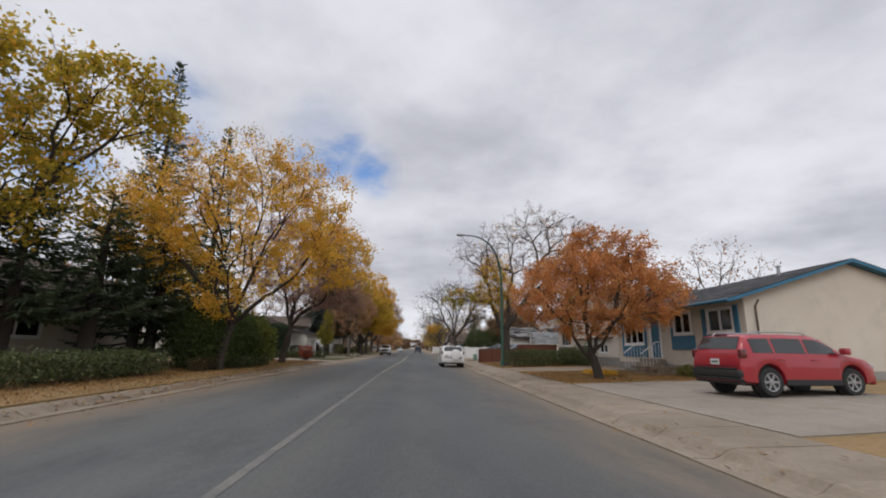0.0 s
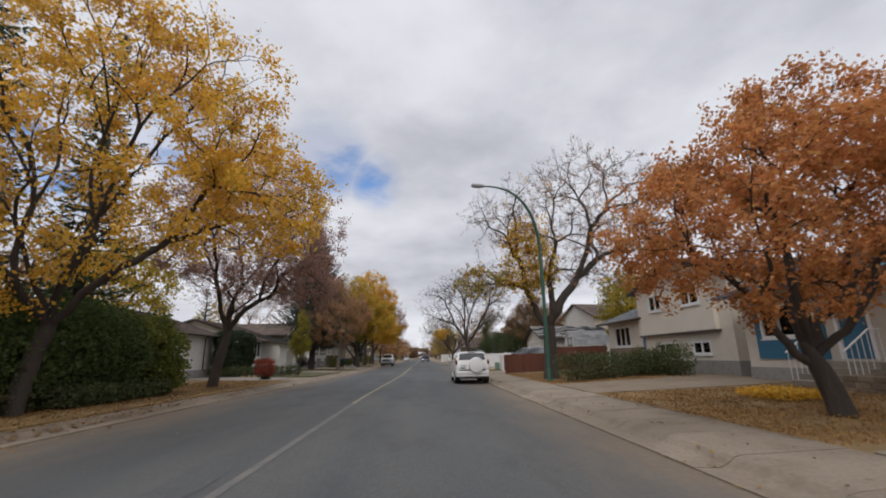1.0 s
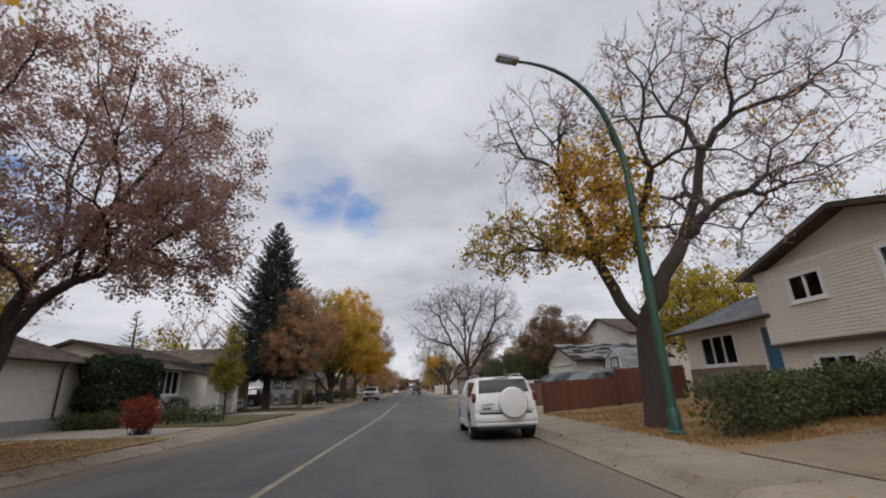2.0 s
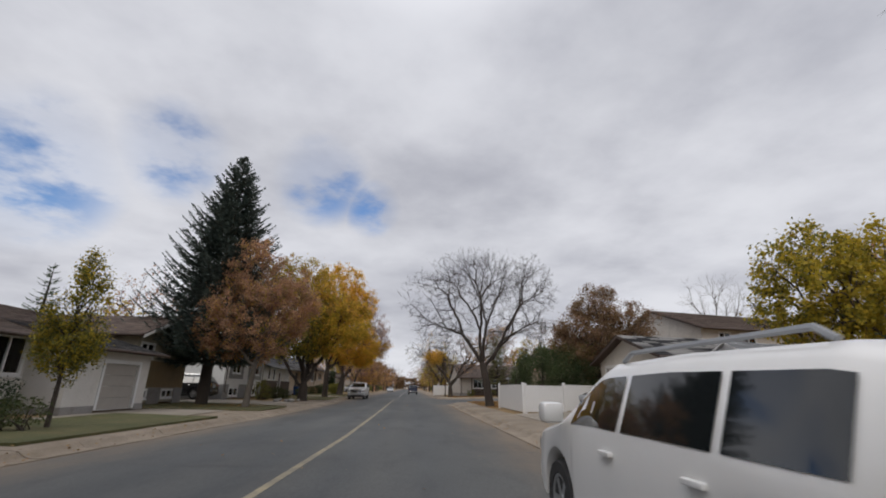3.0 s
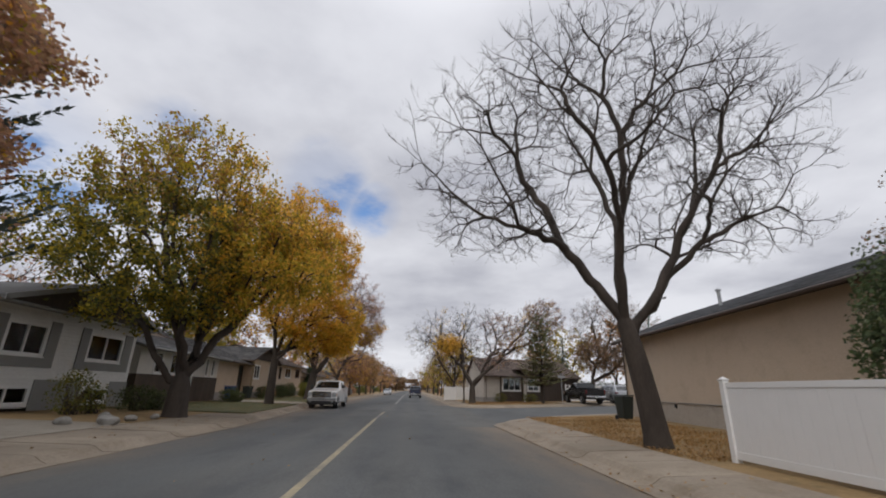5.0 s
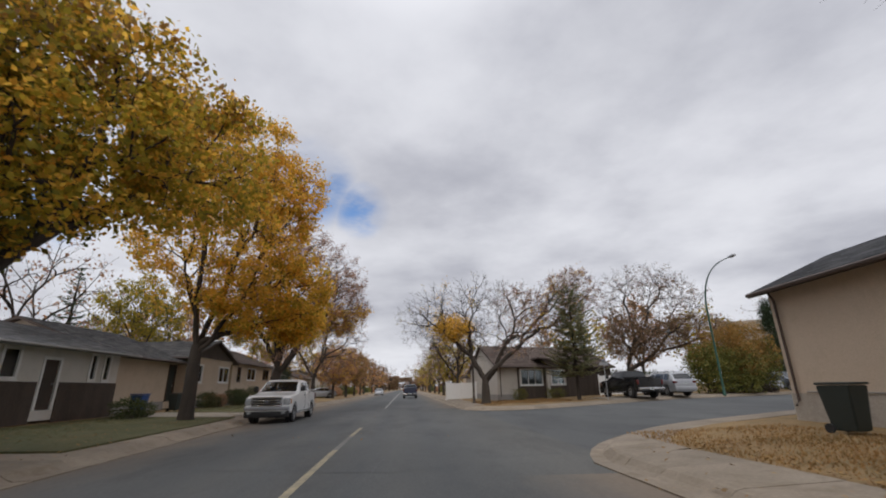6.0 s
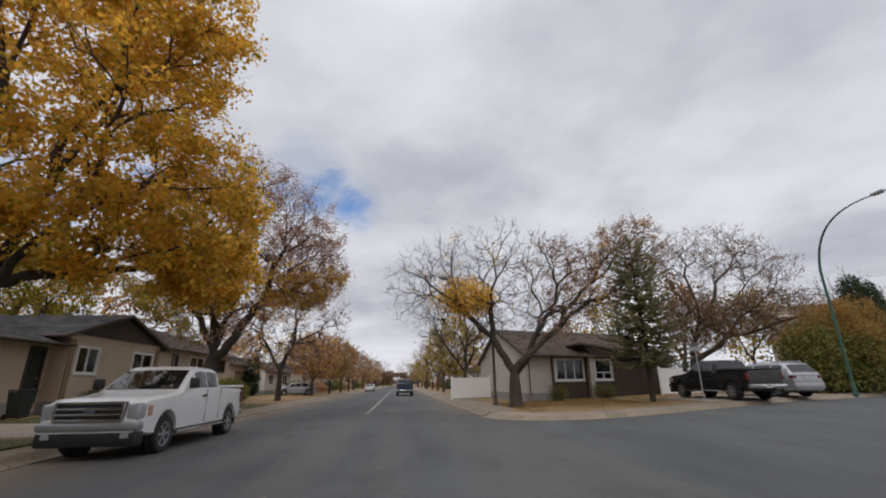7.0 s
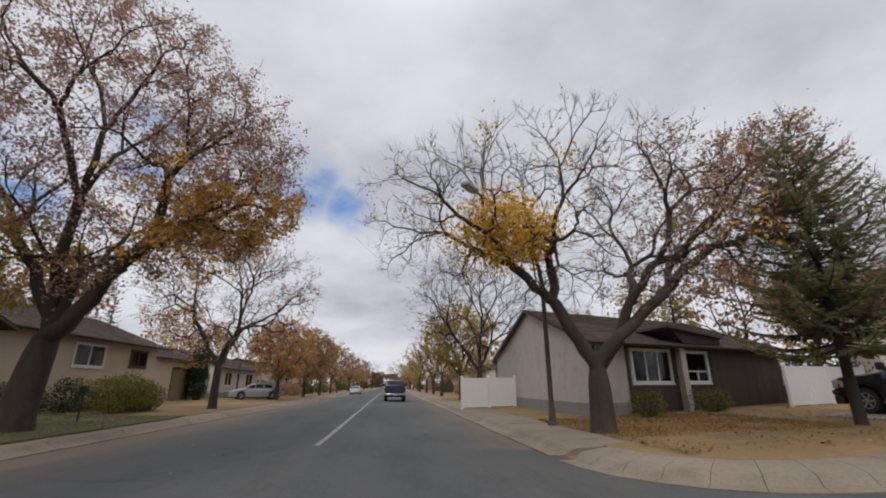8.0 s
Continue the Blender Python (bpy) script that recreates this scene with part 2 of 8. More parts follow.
L_BLUE = leafy("blue_spruce_needles", [(0.074, 0.102, 0.094), (0.114, 0.142, 0.130), (0.050, 0.070, 0.066)], 0.15, 0.7)
L_HEDGE = leafy("hedge_leaves", [(0.060, 0.084, 0.034), (0.104, 0.122, 0.046), (0.045, 0.062, 0.028), (0.112, 0.112, 0.045)], 0.25)
L_CEDAR = leafy("cedar_leaves", [(0.026, 0.044, 0.022), (0.042, 0.064, 0.030), (0.018, 0.032, 0.018), (0.050, 0.066, 0.030)], 0.1, 0.75)
L_JUNIPER = leafy("juniper_needles", [(0.068, 0.106, 0.036), (0.105, 0.146, 0.048), (0.048, 0.076, 0.030), (0.140, 0.165, 0.052)], 0.4, 0.75)
L_GREEN = leafy("fresh_green_leaves", [(0.125, 0.160, 0.036), (0.190, 0.205, 0.046), (0.085, 0.120, 0.030), (0.250, 0.235, 0.052)], 0.45)
L_OAKHEDGE = leafy("browning_hedge_leaves", [(0.090, 0.070, 0.034), (0.120, 0.080, 0.040), (0.060, 0.062, 0.028), (0.075, 0.050, 0.028)], 0.2)
L_YELLOWGREEN = leafy("yellow_green_leaves", [(0.16, 0.165, 0.036), (0.24, 0.22, 0.045), (0.10, 0.115, 0.030), (0.30, 0.25, 0.05)], 0.3)
L_SHRUB = leafy("shrub_leaves", [(0.120, 0.138, 0.036), (0.192, 0.180, 0.042), (0.072, 0.096, 0.030), (0.288, 0.216, 0.048)], 0.25)
L_EVERGREEN = leafy("evergreen_leaves", [(0.068, 0.098, 0.044), (0.100, 0.130, 0.056), (0.050, 0.072, 0.037), (0.128, 0.144, 0.060)], 0.35)
L_OAKGOLD = leafy("dull_orange_leaves", [(0.36, 0.20, 0.06), (0.44, 0.24, 0.07), (0.24, 0.15, 0.06), (0.30, 0.24, 0.07)])
L_PINE = leafy("pine_needles", [(0.19, 0.205, 0.115), (0.25, 0.25, 0.13), (0.15, 0.16, 0.09), (0.30, 0.24, 0.115)], 0.45, 0.7)
L_RED = leafy("red_shrub_leaves", [(0.30, 0.045, 0.030), (0.22, 0.04, 0.03), (0.36, 0.08, 0.04)], 0.3)
L_LITTER = leafy("fallen_leaves", [(0.260, 0.143, 0.050), (0.186, 0.100, 0.040), (0.31, 0.19, 0.06), (0.124, 0.072, 0.038)], 0.1)
L_GRASS = leafy("dry_grass", [(0.37, 0.205, 0.080), (0.28, 0.155, 0.060), (0.43, 0.265, 0.110), (0.21, 0.125, 0.055), (0.26, 0.175, 0.062)], 0.35)
L_TURF = leafy("green_grass", [(0.075, 0.085, 0.028), (0.11, 0.115, 0.038), (0.16, 0.13, 0.05), (0.06, 0.07, 0.025)], 0.3)
PAINT_WHITE = worn("worn_white_paint", (0.36, 0.36, 0.34), (0.22, 0.22, 0.21), 0.85, 2.0, 25, 0.1, 0.003, dirt=(0.11, 0.11, 0.108))
DIRT_DRIVE = worn("worn_brown_drive", (0.175, 0.132, 0.090), (0.23, 0.180, 0.130), 0.95, 0.4, 14, 0.35, 0.01, dirt=(0.12, 0.095, 0.07))
STUCCO_WHITE = worn("white_stucco", (0.60, 0.575, 0.535), (0.66, 0.635, 0.595), 0.9, 0.5, 25, 0.25, 0.004, dirt=(0.52, 0.495, 0.455))
STUCCO_PEACH = worn("peach_stucco", (0.56, 0.455, 0.35), (0.55, 0.45, 0.345), 0.95, 0.4, 40, 0.3, 0.006, dirt=(0.44, 0.36, 0.27))
STUCCO_GREY = worn("grey_stucco", (0.52, 0.475, 0.42), (0.53, 0.50, 0.46), 0.95, 0.4, 40, 0.3, 0.006, dirt=(0.38, 0.35, 0.31))
STUCCO_CREAM = worn("cream_stucco", (0.53, 0.48, 0.41), (0.59, 0.54, 0.47), 0.95, 0.4, 40, 0.3, 0.006, dirt=(0.45, 0.41, 0.35))
SIDING = worn("cream_siding", (0.66, 0.605, 0.52), (0.70, 0.645, 0.56), 0.6, 0.3, 22, 0.06, 0.003, dirt=(0.60, 0.545, 0.46))
SIDING_WHITE = worn("white_siding", (0.66, 0.66, 0.65), (0.72, 0.72, 0.70), 0.6, 0.3, 22, 0.06, 0.003, dirt=(0.58, 0.57, 0.55))
GREY_SIDING = worn("blue_grey_siding", (0.23, 0.235, 0.25), (0.27, 0.275, 0.29), 0.7, 0.3, 22, 0.06, 0.003, dirt=(0.20, 0.20, 0.21))
SIDING_TAN = worn("tan_siding", (0.23, 0.165, 0.088), (0.27, 0.195, 0.108), 0.75, 0.3, 22, 0.1, 0.003, dirt=(0.18, 0.13, 0.072))
FOUNDATION = worn("grey_foundation", (0.29, 0.275, 0.26), (0.30, 0.29, 0.28), 0.95, 0.8, 24, 0.4, 0.008, dirt=(0.18, 0.17, 0.16))
# cream stucco with the spruce's shade mixed into its colour
STUCCO_CREAM_SHADED = worn("shaded_cream_stucco", (0.36, 0.33, 0.26), (0.40, 0.365, 0.295), 0.95, 0.4, 40, 0.3, 0.006, dirt=(0.30, 0.27, 0.21))
FOUNDATION_PALE = worn("pale_parged_foundation", (0.40, 0.355, 0.30), (0.43, 0.385, 0.33), 0.95, 0.8, 24, 0.4, 0.008, dirt=(0.30, 0.265, 0.225))
DARK_WOOD = worn("dark_stained_wood", (0.055, 0.042, 0.035), (0.085, 0.065, 0.052), 0.8, 1.2, 20, 0.4, 0.006, stretch=(1, 1, 0.3), rand=0.15)
STONE_TRIM = worn("grey_stone", (0.20, 0.19, 0.175), (0.30, 0.285, 0.26), 0.9, 2.5, 12, 0.6, 0.02)
STONE_BROWN = worn("brown_stone", (0.20, 0.155, 0.115), (0.27, 0.21, 0.155), 0.9, 2.0, 20, 0.4, 0.01, dirt=(0.12, 0.10, 0.075), rand=0.2)
SHINGLE = tiled("grey_shingles", (0.17, 0.175, 0.185), (0.28, 0.285, 0.295))
SHINGLE_BROWN = tiled("brown_shingles", (0.095, 0.072, 0.062), (0.17, 0.132, 0.112))
SHINGLE_TAN = tiled("tan_shingles", (0.24, 0.19, 0.135), (0.34, 0.275, 0.20))
SHINGLE_DARK = tiled("dark_shingles", (0.055, 0.055, 0.058), (0.125, 0.12, 0.118))
SHINGLE_MIX = tiled("mottled_shingles", (0.014, 0.014, 0.016), (0.22, 0.213, 0.205), True)
DOOR_GREY = plain("grey_beige_door_paint", (0.36, 0.335, 0.30), 0.6)
BLUE_TRIM = plain("blue_paint", (0.030, 0.135, 0.23), 0.55)
BROWN_TRIM = plain("brown_paint", (0.070, 0.048, 0.038), 0.6)
WHITE_TRIM = plain("white_paint", (0.72, 0.72, 0.71), 0.5)
GREY_TRIM = plain("grey_paint", (0.22, 0.22, 0.215), 0.6)
VINYL = plain("white_vinyl", (0.71, 0.705, 0.70), 0.42, var=0.04)
FENCE_BROWN = worn("brown_fence_boards", (0.115, 0.062, 0.038), (0.16, 0.088, 0.055), 0.75, 0.7, 18, 0.3, 0.004, stretch=(1, 1, 0.25), rand=0.12)
FENCE_RED = worn("red_brown_fence_boards", (0.135, 0.052, 0.034), (0.175, 0.070, 0.045), 0.75, 0.7, 18, 0.3, 0.004, stretch=(1, 1, 0.25), rand=0.12)
GREEN_METAL = plain("green_painted_steel", (0.035, 0.095, 0.070), 0.5, 0.2)
GREEN_BOX = plain("green_utility_paint", (0.17, 0.27, 0.20), 0.6)
GREY_METAL = plain("galvanised_steel", (0.34, 0.35, 0.36), 0.45, 0.6)
POLE_WOOD = worn("weathered_pole_wood", (0.070, 0.055, 0.045), (0.11, 0.09, 0.075), 0.9, 2, 20, 0.5, 0.01, stretch=(1, 1, 0.2))
WINDOW_GLASS = glassy("window_glass", (0.85, 0.92, 0.92), 0.8)
CURTAIN = worn("pale_curtain", (0.42, 0.41, 0.38), (0.50, 0.49, 0.46), 0.9, 3, 12, 0.2, 0.01, stretch=(3, 3, 0.2))
# the gloom of unlit rooms, put into the colour of their surfaces
INSIDE = plain("room_gloom", (0.16, 0.145, 0.13), 0.9)
RUBBER = plain("tyre_rubber", (0.020, 0.020, 0.021), 0.85)
RIM = plain("alloy_rim", (0.42, 0.43, 0.44), 0.35, 0.8)
BLACK_TRIM = plain("black_plastic", (0.018, 0.018, 0.019), 0.55)
CHROME = plain("chrome", (0.62, 0.62, 0.63), 0.16, 1.0)
RED_LENS = plain("red_lens", (0.105, 0.014, 0.014), 0.15, 0, 0.5)
CLEAR_LENS = plain("clear_lens", (0.42, 0.44, 0.46), 0.12, 0.3, 0.6)
PLATE = plain("plate_white", (0.55, 0.56, 0.57), 0.4)
PLATE_BAR = plain("plate_bar", (0.08, 0.13, 0.12), 0.5)
P_WHITE = plain("white_car_paint", (0.70, 0.70, 0.695), 0.32, 0.0, 0.7, var=0.05)
P_BLACK = plain("black_car_paint", (0.010, 0.011, 0.013), 0.22, 0.0, 0.4)
P_NAVY = plain("navy_car_paint", (0.016, 0.022, 0.052), 0.30, 0.1, 0.7)
P_RED = plain("red_car_paint", (0.32, 0.018, 0.030), 0.32, 0.1, 0.7)
P_SILVER = plain("silver_car_paint", (0.34, 0.35, 0.37), 0.34, 0.5, 0.6)
P_GREY = plain("grey_car_paint", (0.10, 0.115, 0.14), 0.34, 0.3, 0.6)
BIN_BLUE = plain("blue_bin_plastic", (0.015, 0.065, 0.25), 0.5)
BIN_DARK = plain("dark_bin_plastic", (0.022, 0.030, 0.028), 0.5)


# ---------------------------------------------------------------- mesh helpers
def link_bm(name, bm, material, smooth=None):
    me = bpy.data.meshes.new(name)
    bm.normal_update()
    bm.to_mesh(me)
    bm.free()
    me.materials.append(material)
    if smooth is not None:
        me.shade_smooth()
        me.set_sharp_from_angle(angle=radians(smooth))
    return new(name, me)


def part(name, bm, material, parent, label="", smooth=None):
    """Links a bmesh, made in the parent's own space, as one mesh under it."""
    ob = link_bm(name, bm, material, smooth)
    ob.parent = parent
    if label:
        ob["label"] = label
    return ob


def thing(name, at, label, category, group="", kind="", turn=0.0):
    ob = new(name)
    ob.empty_display_size = 0.3
    ob.matrix_basis = pose(*at, 0, 0, turn)
    return tagged(ob, label, category, group, kind)


def box(bm, x0, x1, y0, y1, z0, z1, m=None, bevel=0.0):
    r = bmesh.ops.create_cube(bm, size=1.0)
    mat = Matrix.Translation(((x0 + x1) / 2, (y0 + y1) / 2, (z0 + z1) / 2)) @ Matrix.Diagonal((abs(x1 - x0), abs(y1 - y0), abs(z1 - z0), 1))
    bmesh.ops.transform(bm, matrix=(m @ mat) if m else mat, verts=r["verts"])
    if bevel:
        bmesh.ops.bevel(bm, geom=list({e for v in r["verts"] for e in v.link_edges}), offset=bevel, segments=2, affect="EDGES", profile=0.5)
    return bm


def boxes(*spans, bevel=0.0):
    bm = bmesh.new()
    for s in spans:
        box(bm, *s, bevel=bevel)
    return bm


def prism(bm, loop, depth):
    """A closed loop of points pushed along the vector depth."""
    a = [bm.verts.new(p) for p in loop]
    b = [bm.verts.new(Vector(p) + Vector(depth)) for p in loop]
    n = len(loop)
    bm.faces.new(a)
    bm.faces.new(list(reversed(b)))
    for i in range(n):
        bm.faces.new((a[i], b[i], b[(i + 1) % n], a[(i + 1) % n]))
    bmesh.ops.recalc_face_normals(bm, faces=bm.faces)
    return bm


def lathe(bm, profile, segs, m):
    """Turns (radius, height) pairs round local z."""
    rings = []
    for r, h in profile:
        rings.append([bm.verts.new(m @ Vector((r * math.cos(2 * math.pi * i / segs), r * math.sin(2 * math.pi * i / segs), h))) for i in range(segs)])
    for a, b in zip(rings, rings[1:]):
        for i in range(segs):
            bm.faces.new((a[i], a[(i + 1) % segs], b[(i + 1) % segs], b[i]))
    bm.faces.new(list(reversed(rings[0])))
    bm.faces.new(rings[-1])
    return bm


def tube_data(pts, radii, sides, V, F):
    """Adds a tapered tube along pts to the lists V and F."""
    pts = [Vector(p) for p in pts]
    base = len(V)
    ref = Vector((0.31, 0.17, 0.93))
    n = len(pts)
    for i, p in enumerate(pts):
        d = (pts[min(i + 1, n - 1)] - pts[max(i - 1, 0)]).normalized()
        a = d.cross(ref)
        if a.length < 0.05:
            a = d.cross(Vector((1, 0, 0)))
        a.normalize()
        b = d.cross(a)
        for k in range(sides):
            w = 2 * math.pi * k / sides
            V.append(p + (a * math.cos(w) + b * math.sin(w)) * radii[i])
    for i in range(n - 1):
        for k in range(sides):
            o, q = base + i * sides, base + (i + 1) * sides
            F.append((o + k, o + (k + 1) % sides, q + (k + 1) % sides, q + k))
    F.append(tuple(base + k for k in reversed(range(sides))))
    F.append(tuple(base + (n - 1) * sides + k for k in range(sides)))


def from_lists(name, V, F, material, parent, label="", smooth=None):
    me = bpy.data.meshes.new(name)
    me.from_pydata([tuple(v) for v in V], [], F)
    me.materials.append(material)
    if smooth is not None:
        me.shade_smooth()
        me.set_sharp_from_angle(angle=radians(smooth))
    ob = new(name, me)
    if parent is not None:
        ob.parent = parent
    if label:
        ob["label"] = label
    return ob


def bez(a, b, c, n):
    out = []
    for i in range(n + 1):
        t = i / n
        out.append(a * (1 - t) ** 2 + b * (2 * t * (1 - t)) + c * t * t)
    return out


# ---------------------------------------------------------------- ground, road, pavements
WEST, EAST, CENTRE = -7.2, 3.7, -1.75      # kerb lines and the painted line
SKEW = 0.38                                # the side street meets the road at a slant
NEAR_S, FAR_S = 77.35, 90.8                 # the side street's kerbs


def slant(x, s):
    return s + SKEW * (min(max(x, EAST), 60.0) - EAST)


def yard(x):
    """Height of the gardens over the road."""
    if x > 0:
        return 0.20 + 0.022 * min(max(x - 5.4, 0), 14)
    return 0.20 + 0.022 * min(max(-8.9 - x, 0), 14)


def bend(y):
    """How far the west kerb swings out of its straight line."""
    return float(np.interp(y, [-12, 8, 28, 46, 57, 71, 80, 88, 98, 106, 140, 168], [-0.4, -0.4, -0.35, 0.25, 0.6, 0.65, 0.1, -0.45, -0.8, -0.75, -0.2, 0.0]))


def rise(x):
    """The side street climbs with the gardens."""
    return yard(x) - 0.20 if x > 0 else 0.0


def build_ground():
    xs = [-900, -300, -120, -60, -40, -23, -16, -12, -8.93, -8.91, -7.25, WEST - 0.02, WEST, -1.75, EAST, EAST + 0.02, 5.41, 5.43, 7.5, 9.7, 9.72, 13, 19.4, 30, 45, 60, 120, 300, 900]
    ss = [-300, -60, -20, 0, 20, 40, 60, 72.98, 73, NEAR_S - 1.75, NEAR_S - 1.73, NEAR_S - 0.02, NEAR_S, FAR_S, FAR_S + 0.02, FAR_S + 0.99, FAR_S + 1.01, 95.5, 95.52, 120, 160, 220, 300, 500, 900, 1500]
    bm = bmesh.new()
    rows = []
    for x in xs:
        row = []
        for s in ss:
            sunk = WEST <= x <= EAST or (x > EAST and NEAR_S <= s <= FAR_S) or (EAST < x <= 9.7 and 73 <= s <= 95.5)
            walk_strip = EAST < x < 5.42 or WEST - 1.72 < x < WEST or (x > 9.7 and NEAR_S - 1.74 < s < FAR_S + 1.0)
            z = (-0.06 if sunk or x < 0 else 0.012) + (rise(x) if x > EAST else 0) if sunk or walk_strip else yard(x) - 0.012
            row.append(bm.verts.new((x, slant(x, s), z)))
        rows.append(row)
    for a, b in zip(rows, rows[1:]):
        for i in range(len(ss) - 1):
            bm.faces.new((a[i], b[i], b[i + 1], a[i + 1]))
    bmesh.ops.recalc_face_normals(bm, faces=bm.faces)
    return tagged(link_bm("ground", bm, EARTH), "dry brown autumn lawn with fallen leaves", "ground", kind="structure")


def build_road():
    bm = bmesh.new()
    n = 60
    rows = []
    for i in range(n + 1):
        y = -80 + 560 * i / n
        rows.append([bm.verts.new((x, y, z)) for x, z in ((WEST - 1.2, -0.004), (-4.5, 0.03), (CENTRE, 0.055), (1.0, 0.03), (EAST + 0.3, 0.0))])
    for a, b in zip(rows, rows[1:]):
        for k in range(4):
            bm.faces.new((a[k], a[k + 1], b[k + 1], b[k]))
    road = tagged(link_bm("road", bm, STREET), "worn grey asphalt street with a faded centre line", "road", kind="structure")
    bm = bmesh.new()
    ends = [(EAST - 0.1, 70, 98), (5.4, 70, 98), (9.9, 70, 98), (9.9, NEAR_S - 0.2, FAR_S + 0.2), (14, NEAR_S - 0.2, FAR_S + 0.2), (19.4, NEAR_S - 0.2, FAR_S + 0.2), (60, NEAR_S - 0.2, FAR_S + 0.2), (120, NEAR_S - 0.2, FAR_S + 0.2)]
    lo = [bm.verts.new((x, slant(x, s), rise(x) - 0.008)) for x, s, e in ends]
    hi = [bm.verts.new((x, slant(x, e), rise(x) - 0.008)) for x, s, e in ends]
    for k in range(len(ends) - 1):
        if k != 2:
            bm.faces.new((lo[k], lo[k + 1], hi[k + 1], hi[k]))
    tagged(link_bm("side_road", bm, ASPHALT), "grey asphalt side street at a junction", "road", kind="structure")
    # the faded centre line, broken at the junction
    y = -20.0

    def line_x(y):
        return float(np.interp(y, [-20, 27, 46, 60, 78, 100, 148, 300], [-2.2, -2.15, -1.66, -1.66, -1.78, -1.62, -1.85, -1.85]))
    while y < 300:
        ln, gap = (3.0, 16.0 if 78 < y < 81 else 0.0)
        bm = bmesh.new()
        vs = []
        for dy in (0, ln):
            for dx in (-0.065, 0.065):
                x = line_x(y + dy) + dx
                vs.append(bm.verts.new((x, y + dy, 0.055 - 0.0101 * abs(x - CENTRE) + 0.006)))
        bm.faces.new((vs[0], vs[1], vs[3], vs[2]))
        part("line_stroke", bm, PAINT_FADED if y < 24 or 75 < y < 78 else PAINT_LINE if y < 90 else PAINT_WHITE, road)
        y += ln + gap
    # tar-filled cracks across the asphalt
    rnd = random.Random(4)
    bm = bmesh.new()
    for i in range(46):
        y = rnd.uniform(8, 150)
        x = rnd.uniform(WEST + 0.3, 1.5)
        p = Vector((x, y, 0))
        d = Vector((1, rnd.uniform(-0.25, 0.25), 0)) if rnd.random() < 0.6 else Vector((rnd.uniform(-0.1, 0.1), 1.6, 0))
        w = rnd.uniform(0.012, 0.03)
        last = None
        for j in range(rnd.randint(4, 11)):
            z = 0.055 - 0.0101 * abs(p.x - CENTRE) + 0.006
            side = Vector((-d.y, d.x, 0)).normalized() * w
            pair = (bm.verts.new((p.x + side.x, p.y + side.y, z)), bm.verts.new((p.x - side.x, p.y - side.y, z)))
            if last:
                bm.faces.new((last[0], last[1], pair[1], pair[0]))
            last = pair
            p = p + d * rnd.uniform(0.3, 0.6) + Vector((rnd.uniform(-0.08, 0.08), rnd.uniform(-0.1, 0.1), 0))
            if not WEST + 0.2 < p.x < EAST - 0.2:
                break
    cr = link_bm("crack_seal", bm, worn("tar", (0.055, 0.056, 0.06), (0.075, 0.076, 0.08), 0.8, 3, 20, 0))
    cr.parent = road
    return road


# gutter, rolled kerb and walk in one slab, from the road outward
SLAB = ((-0.32, -0.05), (-0.32, 0.030), (0.0, 0.020), (0.10, 0.055), (0.22, 0.135), (0.34, 0.155), (1.72, 0.195), (1.72, -0.05))


def slab_mesh(length, side):
    bm = bmesh.new()
    prism(bm, [(side * (2.5 if side < 0 and a > 1.7 else a), 0, b) for a, b in SLAB], (0, length - 0.014, 0))
    me = bpy.data.meshes.new("paving_slab")
    bm.to_mesh(me)
    bm.free()
    me.materials.append(CONCRETE)
    return me


